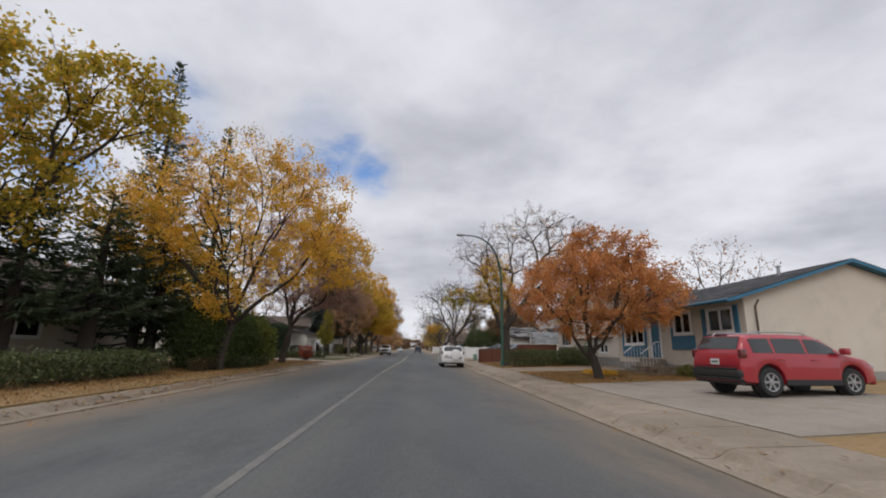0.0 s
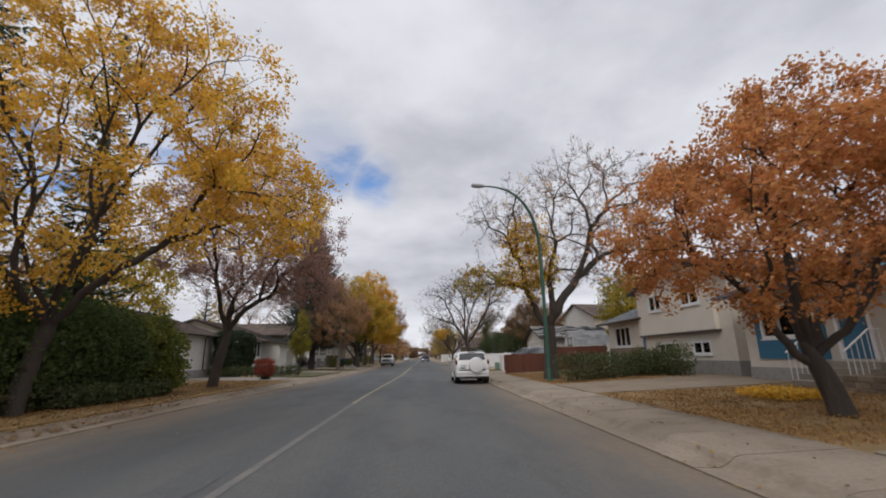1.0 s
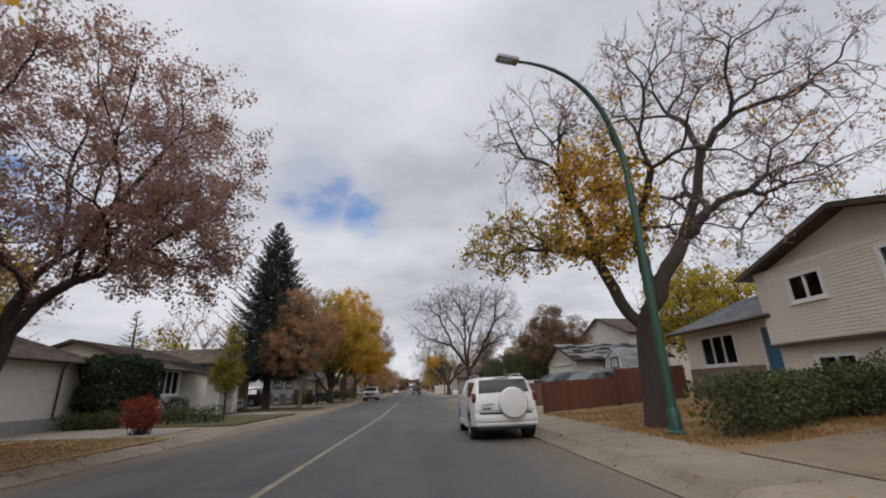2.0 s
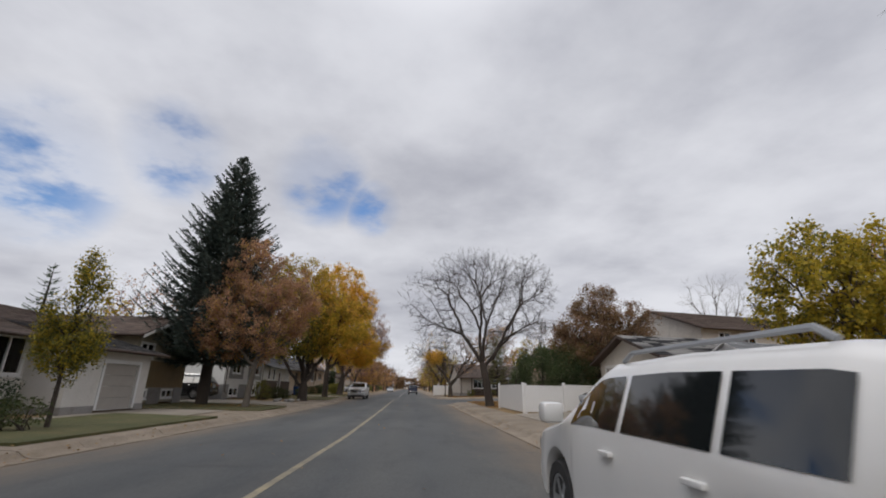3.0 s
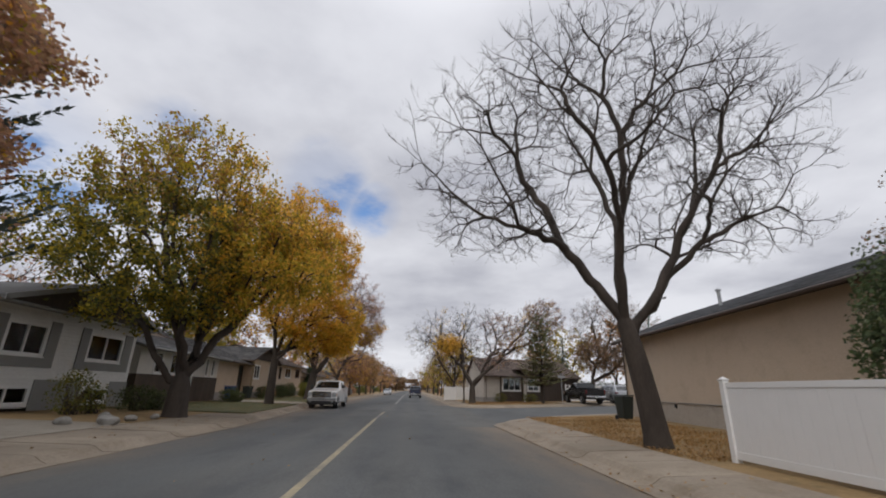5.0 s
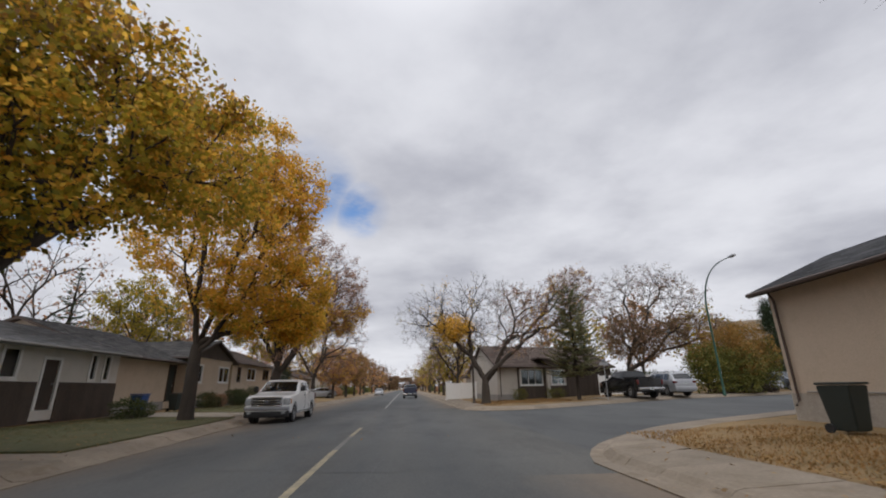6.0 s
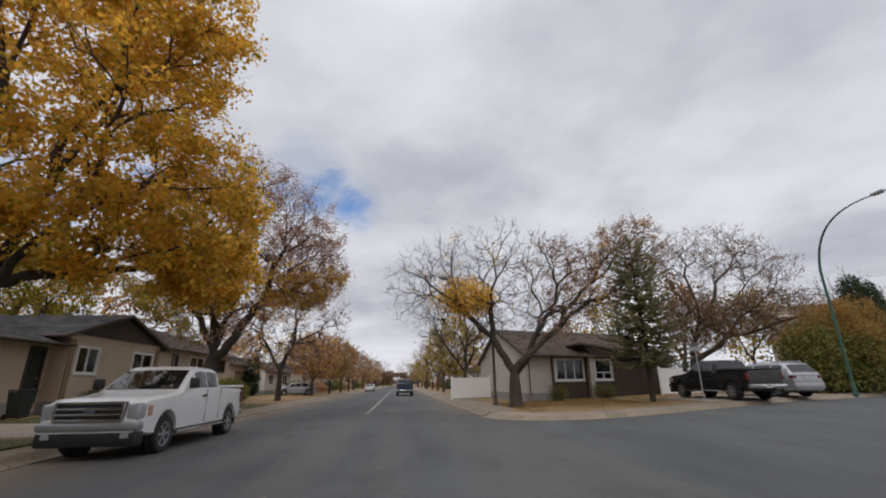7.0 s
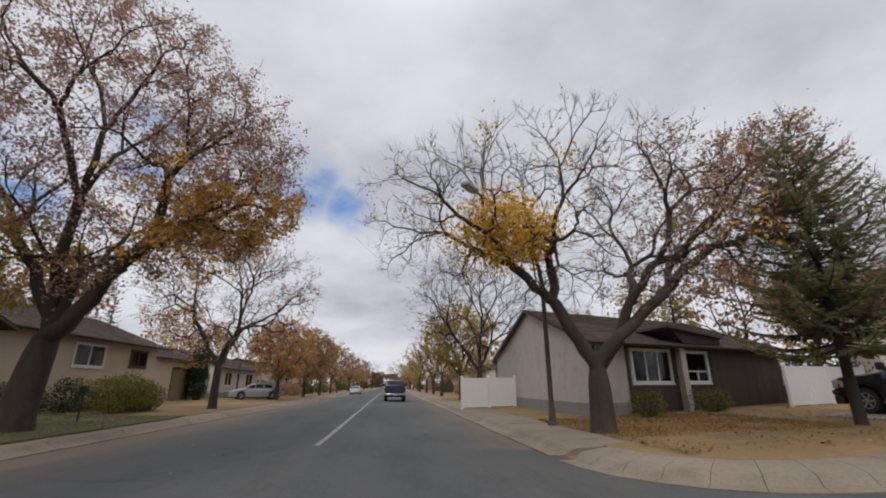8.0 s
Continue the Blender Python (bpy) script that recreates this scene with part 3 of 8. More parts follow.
def build_pavements():
    for name, side, x0, runs in (("pavement_west", -1, WEST, ((-12, 168),)), ("pavement_east", 1, EAST, ((-12, 72.9), (96.0, 168)))):
        pv = thing(name, (x0, 0, 0), "buff concrete pavement slabs with a rolled kerb", "pavement", kind="structure")
        me = slab_mesh(1.5, side)
        rnd = random.Random(7)
        for a, b in runs:
            y = a
            while y < b:
                ob = new("slab", me)
                ob.parent = pv
                out = bend(y) if side < 0 else 0.0
                swing = math.degrees(math.atan2(bend(y + 1.5) - out, 1.5)) if side < 0 else 0.0
                ob.matrix_basis = pose(out + rnd.uniform(-0.006, 0.006), y, rnd.uniform(-0.005, 0.005), rnd.uniform(-0.12, 0.12), 0, -swing)
                y += 1.5
        bm = bmesh.new()
        prism(bm, [(side * a, 168.4, b) for a, b in SLAB], (0, 230, 0))
        tagged(part("far_pavement", bm, CONCRETE, pv), kind="stuff")
    # rounded corners of the junction and the walks of the side street
    for name, s0, s1, sign in (("pavement_corner_south", 73.0, NEAR_S, -1), ("pavement_corner_north", 95.5, FAR_S, 1)):
        pv = thing(name, (0, 0, 0), "buff concrete pavement rounding the street corner", "pavement", kind="structure")
        n = 10
        rx, rs = 9.7 - EAST, abs(s1 - s0)

        def at(f, off):
            w = math.pi / 2 * f
            x = 9.7 - (rx - off) * math.cos(w) if off < rx else 9.7
            s = s0 - sign * (rs - off) * math.sin(w)
            return x, s
        wide = 1.72 if sign < 0 else 1.0
        cut = [(-0.3, -0.06), (-0.3, 0.014), (0.0, 0.012), (0.2, 0.135), (0.34, 0.155), (wide, 0.195)]
        for i in range(n):
            bm = bmesh.new()
            rows = []
            for f in (i / n, (i + 0.985) / n):
                rows.append([bm.verts.new((at(f, o)[0], slant(*at(f, o)), z + rise(at(f, o)[0]))) for o, z in cut])
                rows[-1].append(bm.verts.new((at(f, wide)[0], slant(*at(f, wide)), -0.05)))
            for k in range(len(cut)):
                bm.faces.new((rows[0][k], rows[0][k + 1], rows[1][k + 1], rows[1][k]))
            bm.faces.new(rows[0])
            bm.faces.new(rows[1])
            bmesh.ops.recalc_face_normals(bm, faces=bm.faces)
            part("slab", bm, CONCRETE, pv)
        for i in range(30):
            x0, x1 = 9.7 + i * 1.6, 9.7 + i * 1.6 + 1.585
            bm = bmesh.new()
            rows = []
            for x in (x0, x1):
                rows.append([bm.verts.new((x, slant(x, s1 + sign * o), z + rise(x))) for o, z in cut + [(wide, -0.05)]])
            for k in range(len(cut)):
                bm.faces.new((rows[0][k], rows[0][k + 1], rows[1][k + 1], rows[1][k]))
            bm.faces.new(rows[0])
            bm.faces.new(rows[1])
            bmesh.ops.recalc_face_normals(bm, faces=bm.faces)
            part("slab", bm, CONCRETE, pv)
        # the strip of lawn behind the corner walk
        bm = bmesh.new()
        loop = [at(i / 14, wide - 0.02) for i in range(15)]
        loop += [(9.74, s0 + sign * 0.2), (EAST + wide - 0.1, s0 + sign * 0.2)]
        top = [bm.verts.new((x, slant(x, s), yard(x) - 0.004)) for x, s in loop]
        low = [bm.verts.new((x, slant(x, s), -0.06)) for x, s in loop]
        bm.faces.new(top)
        for i in range(len(loop)):
            j = (i + 1) % len(loop)
            bm.faces.new((top[i], low[i], low[j], top[j]))
        bmesh.ops.recalc_face_normals(bm, faces=bm.faces)
        tagged(link_bm("corner_lawn", bm, EARTH), "dry leaf-strewn lawn on the street corner", "lawn", kind="structure")


def sheet(name, loop, lift, material, label, category):
    """A thin slab lying on the gardens, its corners given as (x, y)."""
    bm = bmesh.new()
    top = [bm.verts.new((x, y, yard(x) + lift)) for x, y in loop]
    low = [bm.verts.new((x, y, yard(x) - 0.08)) for x, y in loop]
    n = len(loop)
    bm.faces.new(top)
    for i in range(n):
        bm.faces.new((top[i], low[i], low[(i + 1) % n], top[(i + 1) % n]))
    bmesh.ops.recalc_face_normals(bm, faces=bm.faces)
    return tagged(link_bm(name, bm, material), label, category, kind="structure")


def driveway(name, x0, x1, ya, yb, sa=0.0, sb=0.0, label="pale concrete driveway in large slabs", n=3, m=2, material=None):
    """Slabs from the walk at x0 to x1; sa and sb slant its sides."""
    d = thing(name, (0, 0, 0), label, "driveway", kind="structure")
    for i in range(n):
        for k in range(m):
            bm = bmesh.new()
            f0, f1 = i / n, (i + 0.994) / n
            loop = []
            for f, g in ((f0, k / m), (f1, k / m), (f1, (k + 0.995) / m), (f0, (k + 0.995) / m)):
                x = x0 + (x1 - x0) * f
                a, b = ya + sa * f, yb + sb * f
                loop.append((x, a + (b - a) * g))
            top = [bm.verts.new((x, y, yard(x) + 0.012)) for x, y in loop]
            low = [bm.verts.new((x, y, yard(x) - 0.08)) for x, y in loop]
            bm.faces.new(top)
            for j in range(4):
                bm.faces.new((top[j], low[j], low[(j + 1) % 4], top[(j + 1) % 4]))
            bmesh.ops.recalc_face_normals(bm, faces=bm.faces)
            part("slab", bm, material or DRIVE, d)
    return d


build_ground()
build_road()
build_pavements()
driveway("driveway_1", 5.43, 12.6, 6.5, 16.2, 1.0, 1.6)
driveway("driveway_2", 5.43, 11.1, 49.2, 55.6, 1.6, 2.0)
driveway("driveway_3", -8.93, -12.4, 46.5, 57.5, 0.0, -2.5, n=2)
driveway("driveway_8", 5.43, 13.0, 24.8, 29.0, 0.6, 2.6, label="worn grey-brown concrete driveway", material=DIRT_DRIVE)
driveway("driveway_4", -8.93, -20.1, 63.0, 69.1, 0.0, 0.0, n=5)
driveway("driveway_5", -8.93, -15.6, 88.6, 92.6, 0.0, 0.0)
driveway("driveway_6", -8.93, -15.5, 38.0, 42.0, 0.0, 0.0)
driveway("driveway_7", 14.4, 24.5, 95.9, 100.4, 3.9, 3.9, n=3)
driveway("driveway_9", 5.43, 12.4, 41.2, 45.62, 2.5, 2.58, label="dusty pale concrete drive between two board fences", material=CONCRETE)
sheet("verge", [(-8.1, 8.0), (-8.1, 27.5), (-7.85, 37.2), (-8.4, 37.8), (-9.4, 37.8), (-9.4, 8.0)], 0.006, EARTH, "dry brown verge strewn with leaves", "verge")
sheet("lawn_1", [(-7.8, 42.5), (-7.55, 48.6), (-7.45, 51.2), (-8.9, 51.5), (-10.4, 51.7), (-11.6, 51.5), (-11.6, 42.5)], 0.03, LAWN, "patchy green lawn beside a driveway", "lawn")
sheet("lawn_2", [(-7.5, 56.4), (-7.35, 60.0), (-7.6, 61.6), (-8.8, 62.5), (-10.2, 62.9), (-14.3, 62.9), (-14.3, 55.3), (-12.2, 55.3)], 0.02, LAWN, "patchy green and brown lawn", "lawn")
sheet("lawn_3", [(-7.75, 76.0), (-7.95, 80.0), (-8.5, 88.2), (-14.3, 88.2), (-14.3, 76.0)], 0.012, LAWN, "short green lawn under street trees", "lawn")
sheet("lawn_4", [(-8.6, 93.0), (-8.75, 98.0), (-8.7, 106.0), (-8.95, 108.0), (-14.3, 108.0), (-14.3, 93.0)], 0.012, LAWN, "short green lawn under street trees", "lawn")



# ---------------------------------------------------------------- houses
class Frame:
    """A plan frame: u along the front, v back from it; the two need not meet at a right angle."""

    def __init__(self, ox, oy, oz, au, av):
        self.o = Vector((ox, oy, oz))
        self.u = Vector((math.cos(radians(au)), math.sin(radians(au)), 0))
        self.v = Vector((math.cos(radians(av)), math.sin(radians(av)), 0))

    def __call__(self, u, v, z):
        return self.u * u + self.v * v + Vector((0, 0, z))


def wall_bm(F, a, b, h, holes, thick=0.16, z0=0.0, trim=0.0):
    """A wall from plan point a to b, h high, with rectangular openings (s0, s1, z0, z1) cut right through it."""
    bm = bmesh.new()
    a, b = Vector(a), Vector(b)
    ln = (b - a).length
    d = (b - a) / ln
    inn = Vector((-d.y, d.x))
    ss = sorted({trim, ln - trim, *[x for q in holes for x in q[:2]]})
    zs = sorted({z0, h, *[x for q in holes for x in q[2:4]]})
    made = {}

    def vert(i, j, k):
        if (i, j, k) not in made:
            p = a + d * ss[i] + inn * (thick * k)
            made[i, j, k] = bm.verts.new(F(p.x, p.y, zs[j]))
        return made[i, j, k]

    def solid(i, j):
        if not (0 <= i < len(ss) - 1 and 0 <= j < len(zs) - 1):
            return False
        sm, zm = (ss[i] + ss[i + 1]) / 2, (zs[j] + zs[j + 1]) / 2
        return not any(q[0] < sm < q[1] and q[2] < zm < q[3] for q in holes)
    for i in range(len(ss) - 1):
        for j in range(len(zs) - 1):
            if not solid(i, j):
                continue
            for k in (0, 1):
                bm.faces.new((vert(i, j, k), vert(i + 1, j, k), vert(i + 1, j + 1, k), vert(i, j + 1, k)))
            for di, dj, e in ((-1, 0, ((i, j), (i, j + 1))), (1, 0, ((i + 1, j), (i + 1, j + 1))), (0, -1, ((i, j), (i + 1, j))), (0, 1, ((i, j + 1), (i + 1, j + 1)))):
                if not solid(i + di, j + dj):
                    bm.faces.new((vert(*e[0], 0), vert(*e[1], 0), vert(*e[1], 1), vert(*e[0], 1)))
    bmesh.ops.recalc_face_normals(bm, faces=bm.faces)
    return bm


def fbox(bm, F, u0, u1, v0, v1, z0, z1):
    """A box in a plan frame."""
    c = [bm.verts.new(F(u, v, z)) for z in (z0, z1) for u, v in ((u0, v0), (u1, v0), (u1, v1), (u0, v1))]
    for q in ((0, 1, 2, 3), (4, 5, 6, 7), (0, 1, 5, 4), (1, 2, 6, 5), (2, 3, 7, 6), (3, 0, 4, 7)):
        bm.faces.new([c[i] for i in q])
    bmesh.ops.recalc_face_normals(bm, faces=bm.faces)
    return bm


def wall_frame(F, a, b):
    """The frame of one wall: u along it, v into the house."""
    a, b = Vector(a), Vector(b)
    d = (b - a).normalized()
    inn = Vector((-d.y, d.x))

    def G(s, v, z):
        p = a + d * s + inn * v
        return F(p.x, p.y, z)
    return G


def window(parent, G, s0, s1, z0, z1, panes=2, trim=WHITE_TRIM, curtain=0.0, rail=False, label=""):
    """A framed window set in its opening, with a sill, one pane of glass a light, and a curtain if it has one."""
    fw = 0.07
    bm = bmesh.new()
    for u0, u1, w0, w1 in ((s0 - 0.05, s1 + 0.05, z1 - fw, z1 + 0.05), (s0 - 0.05, s1 + 0.05, z0 - 0.05, z0 + fw), (s0 - 0.05, s0 + fw, z0 + fw, z1 - fw), (s1 - fw, s1 + 0.05, z0 + fw, z1 - fw)):
        fbox(bm, G, u0, u1, -0.035, 0.09, w0, w1)
    wid = (s1 - s0 - 2 * fw) / panes
    zc = z0 + (z1 - z0) * 0.36
    for i in range(1, panes):
        c = s0 + fw + wid * i
        fbox(bm, G, c - 0.03, c + 0.03, -0.02, 0.08, z0 + fw, zc if rail else z1 - fw)
    if rail:
        fbox(bm, G, s0 + fw, s1 - fw, -0.012, 0.07, zc - 0.025, zc + 0.025)
    w = part("window", bm, trim, parent, label)
    bm = bmesh.new()
    fbox(bm, G, s0 - 0.09, s1 + 0.09, -0.075, -0.036, z0 - 0.09, z0 - 0.045)
    part("sill", bm, trim, w)
    for i in range(panes):
        bm = bmesh.new()
        fbox(bm, G, s0 + fw + wid * i + 0.004, s0 + fw + wid * (i + 1) - 0.004, 0.035, 0.043, z0 + fw, z1 - fw)
        part("pane", bm, WINDOW_GLASS, w).visible_shadow = False
    if curtain:
        for c0, c1 in ((s0 + 0.02, s0 + (s1 - s0) * curtain), (s1 - (s1 - s0) * curtain, s1 - 0.02)):
            bm = bmesh.new()
            n = 14
            row = [[bm.verts.new(G(c0 + (c1 - c0) * i / n, 0.22 + 0.03 * (i % 2), z)) for i in range(n + 1)] for z in (z0 - 0.05, z1 + 0.05)]
            for i in range(n):
                bm.faces.new((row[0][i], row[0][i + 1], row[1][i + 1], row[1][i]))
            part("curtain", bm, CURTAIN, w)
    return w


def door(parent, G, s0, s1, z0, z1, material, label="", trim=WHITE_TRIM):
    bm = bmesh.new()
    fbox(bm, G, s0 + 0.05, s1 - 0.05, 0.05, 0.095, z0 + 0.02, z1 - 0.05)
    for a, b in ((0.12, 0.45), (0.52, 0.9)):
        h = z1 - z0
        fbox(bm, G, s0 + 0.18, s1 - 0.18, 0.034, 0.0505, z0 + h * a, z0 + h * b)
    d = part("door", bm, material, parent, label)
    bm = bmesh.new()
    for u0, u1, w0, w1 in ((s0 - 0.07, s1 + 0.07, z1 - 0.05, z1 + 0.07), (s0 - 0.07, s0 + 0.05, z0, z1 - 0.05), (s1 - 0.05, s1 + 0.07, z0, z1 - 0.05)):
        fbox(bm, G, u0, u1, -0.03, 0.1, w0, w1)
    part("door_frame", bm, trim, d)
    bm = bmesh.new()
    fbox(bm, G, s1 - 0.19, s1 - 0.13, -0.005, 0.049, z0 + 0.98, z0 + 1.06)
    part("handle", bm, GREY_METAL, d)
    return d


def garage_door(parent, G, s0, s1, z0, z1, material=WHITE_TRIM, rows=4, casing=WHITE_TRIM):
    bm = bmesh.new()
    for u0, u1, w0, w1 in ((s0 - 0.12, s1 + 0.12, z1 - 0.02, z1 + 0.14), (s0 - 0.12, s0 + 0.02, z0, z1 - 0.02), (s1 - 0.02, s1 + 0.12, z0, z1 - 0.02)):
        fbox(bm, G, u0, u1, -0.035, 0.14, w0, w1)
    d = part("garage_door", bm, casing, parent, "pale sectional garage door")
    h = (z1 - z0 - 0.03) / rows
    for i in range(rows):
        bm = bmesh.new()
        fbox(bm, G, s0 + 0.025, s1 - 0.025, 0.075, 0.115, z0 + 0.01 + h * i, z0 + 0.01 + h * i + h - 0.012)
        part("panel", bm, material, d)
    return d


def roof_slope(bm, P, n_course, depth=0.022, tab=0.42):
    """Stepped shingle courses over a quad P: eave left, eave right, ridge right, ridge left."""
    el, er, rr, rl = (Vector(p) for p in P)
    nrm = (er - el).cross(rl - el).normalized()
    if nrm.z < 0:
        nrm = -nrm
    for i in range(n_course):
        a, b = i / n_course, (i + 1) / n_course
        l0, r0, l1, r1 = el.lerp(rl, a), er.lerp(rr, a), el.lerp(rl, b), er.lerp(rr, b)
        n_tab = max(1, min(60, int((r0 - l0).length / tab)))
        for k in range(n_tab):
            f0, f1 = k / n_tab, (k + 1) / n_tab
            p0, p1, q0, q1 = l0.lerp(r0, f0), l0.lerp(r0, f1), l1.lerp(r1, f0), l1.lerp(r1, f1)
            up = nrm * depth * (1 + 0.25 * ((i * 7 + k * 3) % 5) / 5)
            v = [bm.verts.new(p) for p in (p0, p1, p1 + up, p0 + up, q1, q0)]
            bm.faces.new((v[0], v[1], v[2], v[3]))
            bm.faces.new((v[3], v[2], v[4], v[5]))


def slab_under(bm, P, thick):
    el, er, rr, rl = (Vector(p) for p in P)
    dn = Vector((0, 0, -thick))
    t = [bm.verts.new(p - Vector((0, 0, 0.004))) for p in (el, er, rr, rl)]
    b = [bm.verts.new(p + dn) for p in (el, er, rr, rl)]
    bm.faces.new(t)
    bm.faces.new(list(reversed(b)))
    for i in range(4):
        bm.faces.new((t[i], b[i], b[(i + 1) % 4], t[(i + 1) % 4]))
    bmesh.ops.recalc_face_normals(bm, faces=bm.faces)


def gable_roof(parent, F, u0, u1, v0, v1, eave, rise, over, ridge, mat, trim, rake=0.35, thick=0.16, wall=None, gables=True, tiles=0.2):
    """A pitched roof over the rectangle; ridge 'u' runs along the front, 'v' runs back. Fascia boards, soffits and gable walls with it."""
    drop = rise * over / (((v1 - v0) if ridge == "u" else (u1 - u0)) / 2)
    slopes = []
    if ridge == "u":
        m = (v0 + v1) / 2
        for ve, s in ((v0 - over, 1), (v1 + over, -1)):
            slopes.append([F(u0 - rake, ve, eave - drop), F(u1 + rake, ve, eave - drop), F(u1 + rake, m, eave + rise), F(u0 - rake, m, eave + rise)])
    else:
        m = (u0 + u1) / 2
        for ue in (u0 - over, u1 + over):
            slopes.append([F(ue, v0 - rake, eave - drop), F(ue, v1 + rake, eave - drop), F(m, v1 + rake, eave + rise), F(m, v0 - rake, eave + rise)])
    for P in slopes:
        P = [p + Vector((0, 0, thick)) for p in P]
        bm = bmesh.new()
        slab_under(bm, P, thick * 0.85)
        roof = part("roof", bm, trim, parent)
        bm = bmesh.new()
        ln = (Vector(P[3]) - Vector(P[0])).length
        lift = [p + Vector((0, 0, 0.012)) for p in P]
        roof_slope(bm, lift, max(4, int(ln / tiles)), tab=tiles * 2.1)
        part("shingles", bm, mat, roof)
        # gutter along the eave
        V, Q = [], []
        a, b = Vector(P[0]), Vector(P[1])
        out = (Vector(P[0]) - Vector(P[3]))
        out.z = 0
        out.normalize()
        o = out * 0.055 + Vector((0, 0, -0.05))
        tube_data([a + o, b + o], [0.06, 0.06], 6, V, Q)
        from_lists("gutter", V, Q, trim, roof)
    if gables and wall:
        ends = ((u0, "u"), (u1, "u")) if ridge == "u" else ((v0, "v"), (v1, "v"))
        for i, (e, ax) in enumerate(ends):
            t = 0.16 if i == 0 else -0.16
            bm = bmesh.new()
            if ax == "u":
                tri = [F(e, v0, eave), F(e, v1, eave), F(e, m, eave + rise)]
                dep = F(t, 0, 0) - F(0, 0, 0)
            else:
                tri = [F(u0, e, eave), F(u1, e, eave), F(m, e, eave + rise)]
                dep = F(0, t, 0) - F(0, 0, 0)
            prism(bm, tri, dep)
            part("gable", bm, wall, parent)


def lap_siding(parent, G, length, z0, z1, holes, mat, course=0.16):
    """Overlapping boards in front of a wall, broken at its openings."""
    bm = bmesh.new()
    z = z0
    while z < z1 - 0.02:
        h = min(course, z1 - z)
        cuts = sorted([(q[0] - 0.05, q[1] + 0.05) for q in holes if q[2] - 0.05 < z + h * 0.6 and q[3] + 0.05 > z + h * 0.4])
        s = 0.0
        for c0, c1 in cuts + [(length, length)]:
            if c0 - s > 0.03:
                v = [bm.verts.new(G(*p)) for p in ((s, -0.004, z), (c0, -0.004, z), (c0, -0.017, z + 0.002), (s, -0.017, z + 0.002), (c0, -0.006, z + h), (s, -0.006, z + h))]
                bm.faces.new((v[0], v[1], v[2], v[3]))
                bm.faces.new((v[3], v[2], v[4], v[5]))
            s = max(s, c1)
        z += course
    return part("siding", bm, mat, parent)


def house(name, label, at, au, av, lu, lv, eave, rise, ridge, wall, roofm, trim, openings, over=0.5, base=0.45, found=FOUNDATION, rake=0.35, siding=None, tiles=0.2):
    """A house: foundation, four walls with real openings, floor and ceiling, windows and doors, a pitched roof.
    openings: wall name -> list of (kind, s0, s1, z0, z1, options)."""
    F = Frame(*at, au, av)
    h = thing(name, at, label, "house")
    corners = {"front": ((0, 0), (lu, 0)), "right": ((lu, 0), (lu, lv)), "back": ((lu, lv), (0, lv)), "left": ((0, lv), (0, 0))}
    for key, (a, b) in corners.items():
        ops = openings.get(key, [])
        holes = [o[1:5] for o in ops]
        G = wall_frame(F, a, b)
        ln = (Vector(b) - Vector(a)).length
        part("wall", wall_bm(F, a, b, eave, holes, trim=0.163 if key in ("left", "right") else 0.0), wall, h)
        if siding and key in siding:
            lap_siding(h, G, ln, base, eave, holes, wall)
        cuts = sorted((o[1] - 0.14, o[2] + 0.14) for o in ops if o[0] in ("door", "garage") or o[3] < base)
        s = -0.02
        for c0, c1 in cuts + [(ln + 0.02, ln + 0.02)]:
            if c0 - s > 0.05:
                bm = bmesh.new()
                fbox(bm, G, s, c0, -0.035, -0.003, -0.3, base)
                part("foundation", bm, found, h)
            s = max(s, c1)
        for o in ops:
            kind, s0, s1, z0, z1 = o[:5]
            kw = o[5] if len(o) > 5 else {}
            if kind == "window":
                window(h, G, s0, s1, z0, z1, **kw)
            elif kind == "door":
                door(h, G, s0, s1, z0, z1, **kw)
            else:
                garage_door(h, G, s0, s1, z0, z1, **kw)
    # floor, ceiling and inner wall, coloured dark so the rooms look unlit
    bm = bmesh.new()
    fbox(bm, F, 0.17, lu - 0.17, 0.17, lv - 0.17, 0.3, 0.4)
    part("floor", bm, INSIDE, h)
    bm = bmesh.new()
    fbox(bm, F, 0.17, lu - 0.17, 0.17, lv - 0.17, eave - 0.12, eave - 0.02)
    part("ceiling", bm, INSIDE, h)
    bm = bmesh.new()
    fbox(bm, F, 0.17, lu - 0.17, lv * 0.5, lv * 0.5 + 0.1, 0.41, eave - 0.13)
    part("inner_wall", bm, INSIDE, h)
    gable_roof(h, F, 0, lu, 0, lv, eave, rise, over, ridge, roofm, trim, wall=wall, rake=rake, tiles=tiles)
    return h, F


def downpipe(h, G, s, z0, z1, mat):
    V, Q = [], []
    tube_data([G(s, -0.3, z1 + 0.05), G(s, -0.09, z1 - 0.2), G(s, -0.08, z0 + 0.2), G(s, -0.25, z0 + 0.05)], [0.04] * 4, 6, V, Q)
    return from_lists("downpipe", V, Q, mat, h)


def vent_pipe(h, p, ht, mat=GREY_METAL, r=0.07):
    bm = bmesh.new()
    lathe(bm, [(r * 1.6, 0.0), (r, 0.06), (r, ht - 0.08), (r * 1.7, ht - 0.06), (r * 1.7, ht), (r * 0.3, ht + 0.05)], 10, Matrix.Translation(p))
    return part("vent_pipe", bm, mat, h)


W2 = {"panes": 2}

